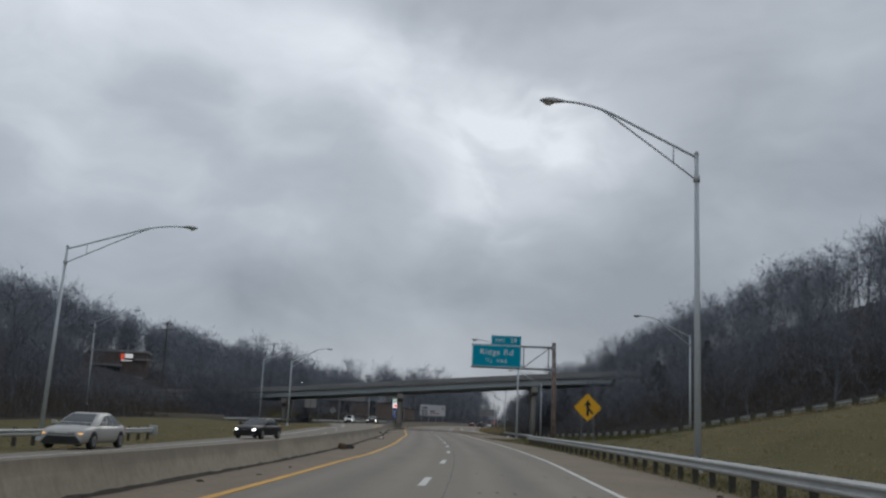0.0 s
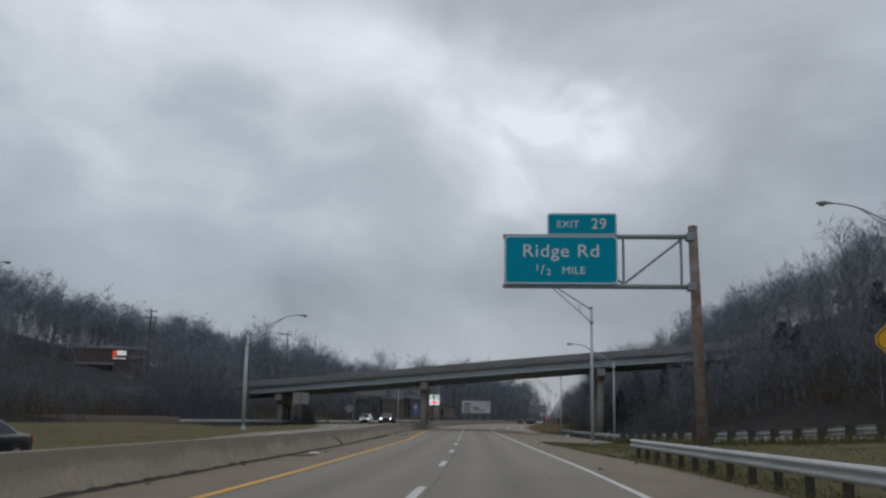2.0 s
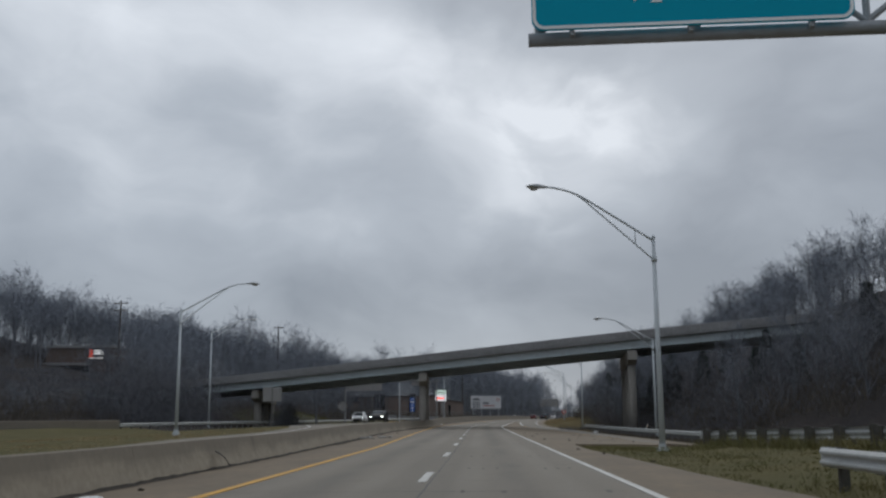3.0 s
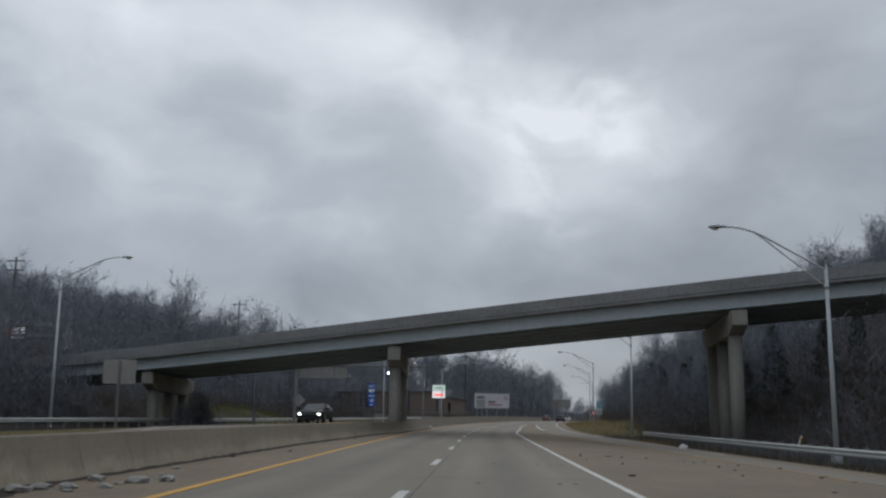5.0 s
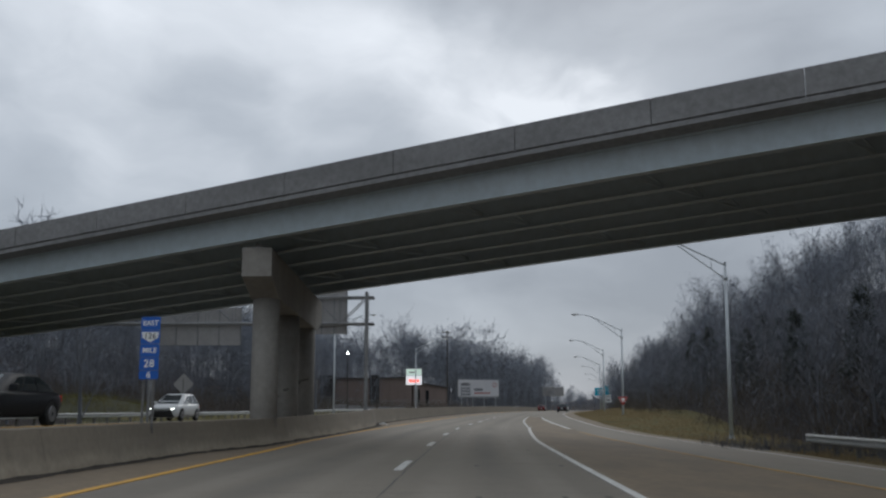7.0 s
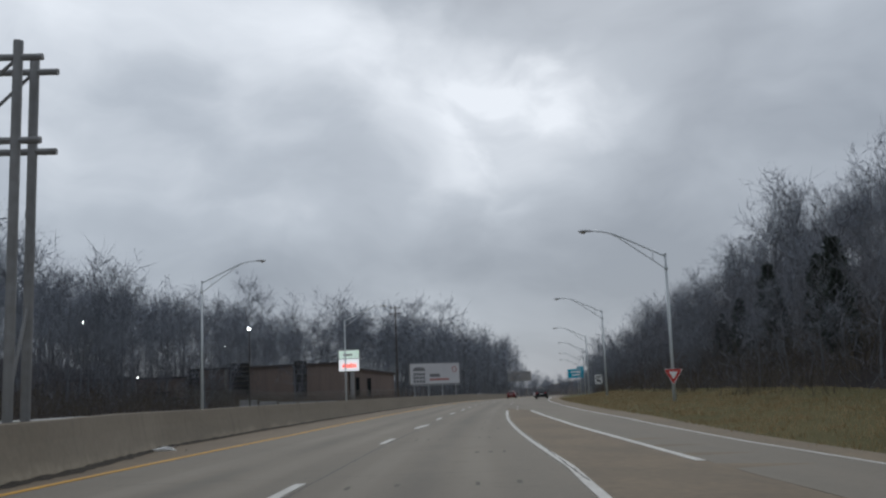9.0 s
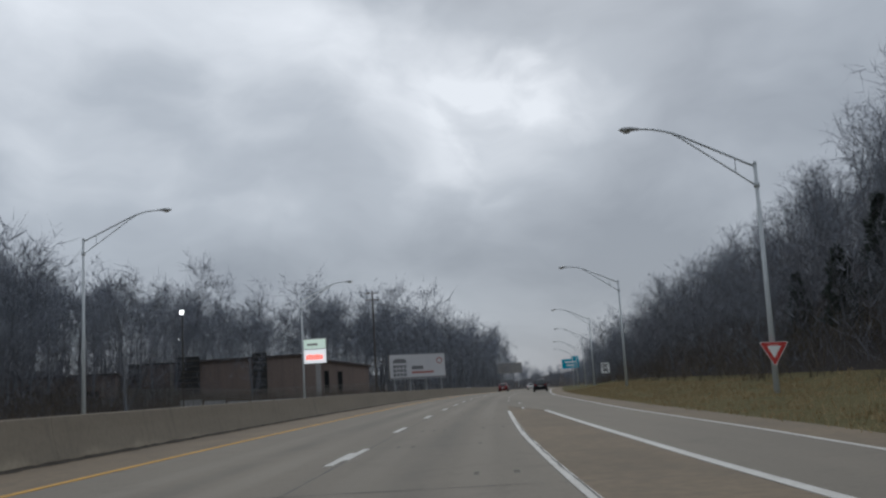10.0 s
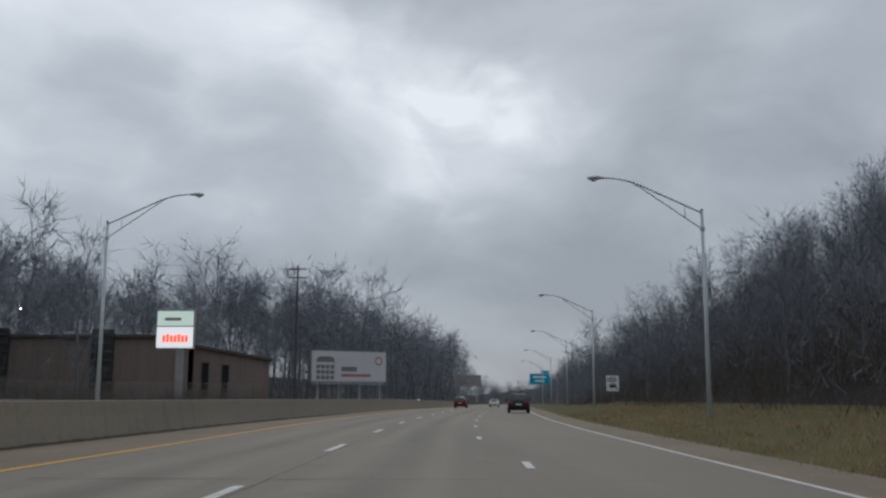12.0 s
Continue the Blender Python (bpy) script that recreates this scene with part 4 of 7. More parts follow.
# ---- signs ----
M_GREEN = material("green_reflective_sheet", two_scale((0.0008, 0.378, 0.537), (0.0008, 0.352, 0.506), (0.002, 0.294, 0.438), 0.5, 30, (1, 1, 1), 0.3, 0.02, 0.001), 0.5, 0.0, 0.12)
M_LEGEND = material("white_reflective_sheet", two_scale((0.93, 0.94, 0.93), (0.88, 0.89, 0.88), (0.78, 0.79, 0.78), 1, 20, (1, 1, 1), 0.3, 0.02, 0.001), 0.45)
M_BLUE = material("blue_reflective_sheet", two_scale((0.012, 0.13, 0.55), (0.012, 0.115, 0.48), (0.02, 0.1, 0.4), 1, 20, (1, 1, 1), 0.3, 0.02, 0.001), 0.45)
M_SIGNYELLOW = material("yellow_reflective_sheet", two_scale((0.95, 0.49, 0.008), (0.9, 0.455, 0.008), (0.72, 0.37, 0.015), 1.2, 20, (1, 1, 1), 0.35, 0.02, 0.001), 0.45)
M_SIGNRED = material("red_reflective_sheet", two_scale((0.62, 0.05, 0.04), (0.55, 0.045, 0.04), (0.4, 0.05, 0.04), 1.2, 20, (1, 1, 1), 0.3, 0.02, 0.001), 0.45)
M_BLACK = material("black_sheet", two_scale((0.012, 0.012, 0.012), (0.02, 0.02, 0.02), (0.03, 0.03, 0.03), 1, 20), 0.6)
M_SIGNBACK = material("bare_aluminium_back", two_scale((0.37, 0.36, 0.35), (0.31, 0.30, 0.295), (0.22, 0.215, 0.21), 0.6, 6, (1, 1, 1), 0.35, 0.03, 0.002), 0.55, 0.3)
M_RUST = material("rusted_steel", two_scale((0.2, 0.105, 0.07), (0.2, 0.16, 0.14), (0.4, 0.39, 0.385), 0.8, 2.6, (3, 3, 0.35), 0.55, 0.25, 0.004), 0.85, 0.1)
M_GANTRY = material("grey_painted_steel", two_scale((0.40, 0.43, 0.46), (0.34, 0.365, 0.39), (0.24, 0.225, 0.215), 0.7, 5, (1, 1, 1), 0.35, 0.06, 0.003), 0.6, 0.2)


def rounded(x0, z0, x1, z1, r, y, n=5):
    pts = []
    for cx, cz, a0 in ((x1 - r, z1 - r, 0), (x0 + r, z1 - r, 90), (x0 + r, z0 + r, 180), (x1 - r, z0 + r, 270)):
        pts += [(cx + r * math.cos(radians(a0 + 90 * i / n)), y, cz + r * math.sin(radians(a0 + 90 * i / n))) for i in range(n + 1)]
    return pts


def plate(g, ring, depth):
    """A flat plate facing -y from a ring of points."""
    n = len(ring)
    back = [(x, y + depth, z) for x, y, z in ring]
    return g.add(ring + back, [tuple(range(n))[::-1], tuple(range(n, 2 * n))] + [(i, (i + 1) % n, n + (i + 1) % n, n + i) for i in range(n)])


def frame_ring(g, outer, inner, depth):
    n = len(outer)
    o2, i2 = [(x, y + depth, z) for x, y, z in outer], [(x, y + depth, z) for x, y, z in inner]
    fs = []
    for i in range(n):
        j = (i + 1) % n
        fs += [(i, n + i, n + j, j), (i, j, 2 * n + j, 2 * n + i), (n + i, 3 * n + i, 3 * n + j, n + j)]
    return g.add(outer + inner + o2 + i2, fs)


def guide_panel(parent, name, x0, z0, x1, z1, label, border=0.05, r=0.14):
    p = plate(Geo(), rounded(x0, z0, x1, z1, r, 0.0), 0.03).make(name, M_GREEN, parent, label)
    frame_ring(Geo(), rounded(x0 + 0.012, z0 + 0.012, x1 - 0.012, z1 - 0.012, r, -0.006), rounded(x0 + border, z0 + border, x1 - border, z1 - border, r * 0.75, -0.006), 0.007).make("border", M_LEGEND, p)
    return p


# cantilever gantry with the exit sign
gantry = thing("sign_gantry", "rusty brown cantilever gantry carrying a green exit sign", "sign gantry", pose(8.5, 69.95, 0.35, 0, 0, -1.0))
Geo().tube([(0.03, 0, -0.5), (-0.12, 0, 7.42)], [0.195, 0.152], 20).tube([(-0.12, 0, 7.42), (-0.12, 0, 7.47)], [0.165, 0.14], 20).make("post", M_RUST, gantry, "rust-streaked round steel post", True)
Geo().chamfered((-0.42, -0.42, -0.6), (0.42, 0.42, 0.12), 0.03).make("base", M_PIER, gantry, "concrete footing")
for z in (7.1, 5.42):
    Geo().tube([(-0.15, 0, z), (-6.42, 0, z)], 0.085, 12).make("chord", M_GANTRY, gantry, smooth=True)
    Geo().chamfered((-0.34, -0.2, z - 0.13), (-0.06, 0.2, z + 0.13), 0.03).make("clamp", M_GANTRY, gantry)
for x in (-0.52, -2.42, -4.4, -6.3):
    Geo().tube([(x, 0, 7.06), (x, 0, 5.46)], 0.045, 8).make("strut", M_GANTRY, gantry)
Geo().tube([(-0.5, 0, 7.02), (-2.42, 0, 5.5)], 0.04, 8).make("diagonal", M_GANTRY, gantry)
Geo().tube([(-2.42, 0, 5.5), (-4.4, 0, 7.02)], 0.04, 8).make("diagonal", M_GANTRY, gantry)
Geo().tube([(-4.4, 0, 7.02), (-6.3, 0, 5.5)], 0.04, 8).make("diagonal", M_GANTRY, gantry)
sx0, sx1 = -6.38, -2.62
m = pose(0, -0.16, 0)
main = guide_panel(gantry, "sign_panel", sx0, 5.46, sx1, 7.10, "green exit guide panel with white legend")
tab = guide_panel(gantry, "exit_tab", sx0 + 1.44, 7.12, sx1 - 0.02, 7.86, "small green exit number panel", 0.04, 0.08)
main.location.y = tab.location.y = -0.2
for x in (-5.9, -4.5, -3.1):
    Geo().box((x - 0.03, -0.17, 5.4), (x + 0.03, -0.09, 7.75 if x > -5 else 7.1)).make("bracket", M_GANTRY, gantry)
cx = (sx0 + sx1) / 2
lettering("Ridge Rd", 0.60, Matrix.Translation((cx, -0.004, 6.56)), M_LEGEND, main, bold=0.0, wide=1.1)
lettering("1", 0.30, Matrix.Translation((cx - 0.78, -0.004, 6.0)), M_LEGEND, main)
lettering("/", 0.46, Matrix.Translation((cx - 0.61, -0.004, 5.93)), M_LEGEND, main)
lettering("2", 0.30, Matrix.Translation((cx - 0.40, -0.004, 5.85)), M_LEGEND, main)
lettering("MILE", 0.345, Matrix.Translation((cx + 0.42, -0.004, 5.91)), M_LEGEND, main, bold=0.0, wide=1.05)
tx = (sx0 + 1.44 + sx1) / 2
lettering("EXIT", 0.33, Matrix.Translation((tx - 0.48, -0.004, 7.48)), M_LEGEND, tab, bold=0.001, wide=1.05)
lettering("29", 0.50, Matrix.Translation((tx + 0.55, -0.004, 7.49)), M_LEGEND, tab, bold=0.002)

# merge sign on two posts
merge = thing("merge_sign", "yellow diamond merge sign with a black arrow on two posts", "road sign", pose(8.72, 53.85, ground_z(8.72, 53.85), 0, 0, -2))
mz = 3.52 - ground_z(8.72, 53.85) - 0.86
d = 0.86
for x in (-0.36, 0.36):
    Geo().box((x - 0.03, 0.03, -0.4), (x + 0.03, 0.08, mz + 0.35)).make("post", M_STEELPOST, merge)


def diamond(s, y, c=0.07):
    return [(c, y, mz - s + c), (s - c, y, mz - c), (s - c, y, mz + c), (c, y, mz + s - c), (-c, y, mz + s - c), (-s + c, y, mz + c), (-s + c, y, mz - c), (-c, y, mz - s + c)]


pl = plate(Geo(), diamond(d, 0.0), 0.012).make("panel", M_SIGNYELLOW, merge)
frame_ring(Geo(), diamond(d - 0.03, -0.004), diamond(d - 0.055, -0.004, 0.06), 0.005).make("border", M_BLACK, pl)
g = Geo()


def flat(g, pts, y=-0.005):
    return plate(g, [(x, y, mz + z) for x, z in pts], 0.005)


flat(g, [(-0.075, -0.48), (0.075, -0.48), (0.075, 0.12), (-0.075, 0.12)])
flat(g, [(-0.21, 0.10), (0.21, 0.10), (0.0, 0.47)])
flat(g, [(0.26, -0.42), (0.34, -0.30), (0.10, -0.02), (0.04, -0.12)])
g.make("arrow", M_BLACK, pl, "black merge arrow")

# yield sign on the lamp's pole
yld = thing("yield_sign", "red and white yield triangle strapped to the lamp pole", "road sign", pose(12.5, 246.93, 0.1, 0, 1.5, -2))


def tri(s, y, r=0.0):
    h = s * 0.866
    top = 2.62
    pts = [(-s / 2 + 0.05, top), (s / 2 - 0.05, top), (s / 2 - 0.01, top - 0.06), (0.03, top - h + 0.03), (-0.03, top - h + 0.03), (-s / 2 + 0.01, top - 0.06)]
    cz = top - h / 3
    return [(x * (1 - r), y, cz + (z - cz) * (1 - r)) for x, z in pts][::-1]


p = plate(Geo(), tri(1.08, 0.0), 0.01).make("panel", M_SIGNRED, yld)
frame_ring(Geo(), tri(1.08, -0.003, 0.0), tri(1.08, -0.003, 0.06), 0.004).make("border", M_LEGEND, p)
plate(Geo(), tri(1.08, -0.005, 0.52), 0.006).make("centre", M_LEGEND, p, "white centre triangle")
lettering("YIELD", 0.13, Matrix.Translation((0, -0.004, 2.46)), M_LEGEND, p)
Geo().box((-0.05, 0.01, 2.2), (0.05, 0.05, 2.3)).make("strap", M_STEEL, yld)

# speed sign further on
spd = thing("speed_sign", "white rectangular road sign on a post", "road sign", pose(22.0, 345, ground_z(22, 345) - 0.5, 0, 0, -6))
p = plate(Geo(), rounded(-0.6, 1.9, 0.6, 3.4, 0.06, 0.0), 0.012).make("panel", M_LEGEND, spd)
for z, w, h in ((3.1, 0.7, 0.1), (2.88, 0.62, 0.1), (2.4, 0.62, 0.3)):
    plate(Geo(), rounded(-w / 2, z - h / 2, w / 2, z + h / 2, 0.02, -0.004), 0.004).make("legend_bar", M_BLACK, p)
Geo().box((-0.03, 0.013, -0.4), (0.03, 0.06, 3.3)).make("post", M_STEELPOST, spd)

# blue route and mile board on the median, just before the bridge
rb = thing("mile_marker", "tall blue route and mile marker board on two posts", "road sign", pose(-8.95, 167.5, level(167), 0, 0, -3))
for x in (-0.13, 0.13):
    Geo().box((x - 0.025, 0.02, 0.6), (x + 0.025, 0.06, 3.2)).make("post", M_STEELPOST, rb)
rows = ((3.36, 3.80, "EAST", 0.22), (2.90, 3.34, "126", 0.26), (2.46, 2.88, "MILE", 0.22), (2.02, 2.44, "28", 0.34), (1.72, 2.0, "6", 0.28))
for z0, z1, txt, size in rows:
    z0, z1, size = 1.9 + (z0 - 1.72) * 0.735, 1.9 + (z1 - 1.72) * 0.735, size * 0.76
    q = plate(Geo(), rounded(-0.245, z0, 0.245, z1, 0.03, 0.0), 0.01).make("panel", M_BLUE, rb)
    if txt == "126":
        w = 0.22
        plate(Geo(), [(x, -0.004, z) for x, z in ((-w, z1 - 0.04), (-w * 0.9, z0 + 0.14), (0, z0 + 0.03), (w * 0.9, z0 + 0.14), (w, z1 - 0.04))], 0.004).make("shield", M_LEGEND, q, "white route shield")
        lettering(txt, size, Matrix.Translation((0, -0.012, (z0 + z1) / 2 + 0.02)), M_BLACK, q)
    else:
        lettering(txt, size, Matrix.Translation((0, -0.004, (z0 + z1) / 2)), M_LEGEND, q, bold=0.004)

# the backs of signs that face the other way
bs = thing("road_sign", "blank grey back of a square road sign on one post", "road sign", pose(-22.3, 156.8, level(156), 0, 0, 4))
plate(Geo(), rounded(-0.95, 2.95, 0.95, 4.35, 0.05, 0.0), 0.02).make("panel", M_SIGNBACK, bs)
Geo().box((-0.05, -0.1, -0.4), (0.05, -0.01, 4.3)).make("post", M_STEELPOST, bs)
for z in (3.3, 4.0):
    Geo().box((-0.9, -0.03, z - 0.03), (0.9, -0.003, z + 0.03)).make("stiffener", M_SIGNBACK, bs)
bd = thing("road_sign", "grey back of a diamond warning sign on a post", "road sign", pose(-26.3, 222.4, level(222) + 0.4))
mz = 2.75
plate(Geo(), diamond(0.88, 0.0), 0.012).make("panel", M_SIGNBACK, bd)
Geo().box((-0.035, -0.06, -0.5), (0.035, -0.005, 3.2)).make("post", M_STEELPOST, bd)
frame_ring(Geo(), diamond(0.5, -0.006, 0.03), diamond(0.46, -0.006, 0.03), 0.004).make("stiffener", M_SIGNBACK, bd)

# truss gantry over the opposite carriageway, seen from behind
M_TRUSS = material("dull_truss_steel", two_scale((0.28, 0.285, 0.29), (0.22, 0.225, 0.23), (0.15, 0.14, 0.13), 0.7, 5, (1, 1, 1), 0.35, 0.06, 0.003), 0.65, 0.15)
tg = thing("truss_gantry", "steel box-truss sign gantry spanning the opposite carriageway", "sign gantry")
A, B = Vector((-23.1, 206.3, 0)), Vector((-9.1, 207.2, 0))
ax = (B - A).normalized()
nx = Vector((ax.y, -ax.x, 0)) * 0.45
Z0, Z1 = 6.95, 8.7
g = Geo()
for off in (nx, -nx):
    for z in (Z0, Z1):
        Geo().tube([A + off + Vector((0, 0, z)) - ax * 5.2, B + off + Vector((0, 0, z)) + ax * 0.5], 0.075, 8).make("chord", M_TRUSS, tg)
L = (B - A).length
for i in range(-3, 8):
    p, q = A + ax * (L * i / 8), A + ax * (L * (i + 1) / 8)
    for off in (nx, -nx):
        zz = (Z0, Z1) if i % 2 else (Z1, Z0)
        Geo().tube([p + off + Vector((0, 0, zz[0])), q + off + Vector((0, 0, zz[1]))], 0.035, 6).make("diagonal", M_TRUSS, tg)
        Geo().tube([q + off + Vector((0, 0, Z0)), q + off + Vector((0, 0, Z1))], 0.03, 6).make("strut", M_TRUSS, tg)
for e in (A, B):
    gz = level(e.y)
    for off in (nx, -nx):
        Geo().tube([e + off * 1.0 + Vector((0, 0, gz - 0.3)), e + off + Vector((0, 0, Z1 + 0.35))], 0.1, 12).make("leg", M_TRUSS, tg)
    Geo().tube([e + nx + Vector((0, 0, gz + 1.5)), e - nx + Vector((0, 0, gz + 3.5))], 0.04, 6).make("leg_brace", M_TRUSS, tg)
for s0, s1, z0, z1 in ((-0.15, 5.6, 5.6, 8.1), (10.15, 12.65, 6.33, 10.1)):
    panel_n = 4 if s1 - s0 > 4 else 3
    for k in range(panel_n):
        a, b = s0 + (s1 - s0) * k / panel_n, s0 + (s1 - s0) * (k + 1) / panel_n - 0.03
        o = A - nx * 1.5
        g = Geo()
        for zz0, zz1 in ((z0, z1),):
            c = [o + ax * a + Vector((0, 0, zz0)), o + ax * b + Vector((0, 0, zz0)), o + ax * b + Vector((0, 0, zz1)), o + ax * a + Vector((0, 0, zz1))]
            dn = -nx.normalized() * 0.04
            g.add(c + [v + dn for v in c], [(0, 1, 2, 3), (7, 6, 5, 4), (0, 4, 5, 1), (1, 5, 6, 2), (2, 6, 7, 3), (3, 7, 4, 0)])
        g.make("sign_back", M_SIGNBACK, tg)
    for k in range(panel_n + 1):
        a = s0 + (s1 - s0) * k / panel_n
        o = A - nx * 1.42 + ax * a
        Geo().tube([o + Vector((0, 0, z0)), o + Vector((0, 0, z1))], 0.05, 4).make("sign_bracket", M_TRUSS, tg)

# far green guide sign over the road
fg = thing("guide_sign", "distant green overhead guide sign", "road sign", pose(37.5, 505, level(505), 0, 0, -6))
plate(Geo(), rounded(-2.6, 5.6, 2.6, 8.4, 0.15, 0.0), 0.05).make("panel", M_GREEN, fg)
plate(Geo(), rounded(0.4, 8.45, 2.5, 9.2, 0.08, 0.0), 0.05).make("exit_tab", M_GREEN, fg)
for z, w in ((7.5, 3.4), (6.5, 2.6)):
    plate(Geo(), rounded(-w / 2, z - 0.2, w / 2, z + 0.2, 0.03, -0.012), 0.01).make("legend_bar", M_LEGEND, fg)
Geo().tube([(4.6, 0.3, -0.5), (4.6, 0.3, 9.0)], 0.2, 10).tube([(4.6, 0.3, 8.0), (-2.4, 0.3, 8.0)], 0.1, 8).tube([(4.6, 0.3, 6.2), (-2.4, 0.3, 6.2)], 0.1, 8).make("support", M_GANTRY, fg)

# ---- woods: bare winter trees ----
# bark, twigs and saplings are lifted and blued: the haze is in their colour
M_BARK = material("grey_brown_bark", two_scale((0.198, 0.208, 0.23), (0.156, 0.165, 0.186), (0.104, 0.11, 0.124), 0.6, 9, (3, 3, 0.6), 0.5, 0.5, 0.02), 0.95)
M_TWIG = material("bare_twigs", two_scale((0.234, 0.259, 0.308), (0.182, 0.209, 0.253), (0.245, 0.234, 0.235), 0.25, 3, (1, 1, 1), 0.4, 0.0, 0.01), 0.95)
M_THICKET = material("dark_saplings", two_scale((0.151, 0.158, 0.178), (0.116, 0.128, 0.153), (0.175, 0.154, 0.143), 0.12, 2, (1, 1, 1), 0.4, 0.0, 0.01), 0.95)
M_CEDAR = material("dark_cedar_foliage", two_scale((0.045, 0.064, 0.057), (0.057, 0.0736, 0.0646), (0.0825, 0.0832, 0.0684), 0.6, 5, (1, 1, 1), 0.4, 0.0, 0.01), 0.9)
M_BRUSH = material("dry_brush", two_scale((0.126, 0.107, 0.0864), (0.0936, 0.085, 0.0756), (0.174, 0.145, 0.108), 0.3, 3, (1, 1, 1), 0.4, 0.0, 0.01), 0.95, 0.0, 0.15)
M_STRAW = material("straw_grass_blades", two_scale((0.382, 0.286, 0.15), (0.285, 0.223, 0.112), (0.426, 0.328, 0.196), 0.25, 4, (1, 1, 1), 0.5, 0.0, 0.01), 1.0)
M_BLADE = material("dry_grass_blades", two_scale((0.165, 0.145, 0.058), (0.112, 0.124, 0.048), (0.205, 0.168, 0.084), 0.25, 4, (1, 1, 1), 0.5, 0.0, 0.01), 1.0, 0.0, 0.15)


def seg_mesh(segs, sides):
    """Tapered prisms for rows (p0, p1, r0, r1), with numpy; verts and quads."""
    segs = np.asarray(segs, float)
    p0, p1, r0, r1 = segs[:, 0:3], segs[:, 3:6], segs[:, 6], segs[:, 7]
    d = p1 - p0
    d /= np.linalg.norm(d, axis=1, keepdims=True) + 1e-9
    ref = np.where(np.abs(d[:, 2:3]) > 0.9, np.array([[1.0, 0, 0]]), np.array([[0, 0, 1.0]]))
    a = np.cross(d, ref)
    a /= np.linalg.norm(a, axis=1, keepdims=True) + 1e-9
    b = np.cross(d, a)
    n = len(segs)
    v = np.zeros((n, 2, sides, 3))
    for k in range(sides):
        w = a * math.cos(2 * math.pi * k / sides) + b * math.sin(2 * math.pi * k / sides)
        v[:, 0, k], v[:, 1, k] = p0 + w * r0[:, None], p1 + w * r1[:, None]
    base = (np.arange(n) * 2 * sides)[:, None]
    fs = []
    for k in range(sides):
        j = (k + 1) % sides
        fs.append(np.hstack([base + k, base + j, base + sides + j, base + sides + k]))
    return v.reshape(-1, 3), np.concatenate(fs)


def sliver_mesh(p, d, length, width, rng):
    """Thin triangles from p along d."""
    side = np.cross(d, rng.normal(size=d.shape))
    side /= np.linalg.norm(side, axis=1, keepdims=True) + 1e-9
    w = side * width[:, None] / 2
    v = np.stack([p - w, p + w, p + d * length[:, None]], 1).reshape(-1, 3)
    return v, np.arange(len(v)).reshape(-1, 3)


def quick_mesh(name, parts, mats):
    """A mesh from (verts, faces, material index) with numpy."""
    me = bpy.data.meshes.new(name)
    nv = sum(len(v) for v, f, m in parts)
    nf = sum(len(f) for v, f, m in parts)
    nl = sum(f.size for v, f, m in parts)
    me.vertices.add(nv), me.loops.add(nl), me.polygons.add(nf)
    me.vertices.foreach_set("co", np.concatenate([v.ravel() for v, f, m in parts]))
    loops, starts, mi, off, lo = [], [], [], 0, 0
    for v, f, m in parts:
        loops.append((f + off).ravel())
        starts.append(lo + np.arange(len(f)) * f.shape[1])
        mi.append(np.full(len(f), m))
        off += len(v)
        lo += f.size
    me.loops.foreach_set("vertex_index", np.concatenate(loops).astype(np.int32))
    me.polygons.foreach_set("loop_start", np.concatenate(starts).astype(np.int32))
    me.polygons.foreach_set("material_index", np.concatenate(mi).astype(np.int32))
    for m in mats:
        me.materials.append(m)
    me.update(calc_edges=True)
    return me


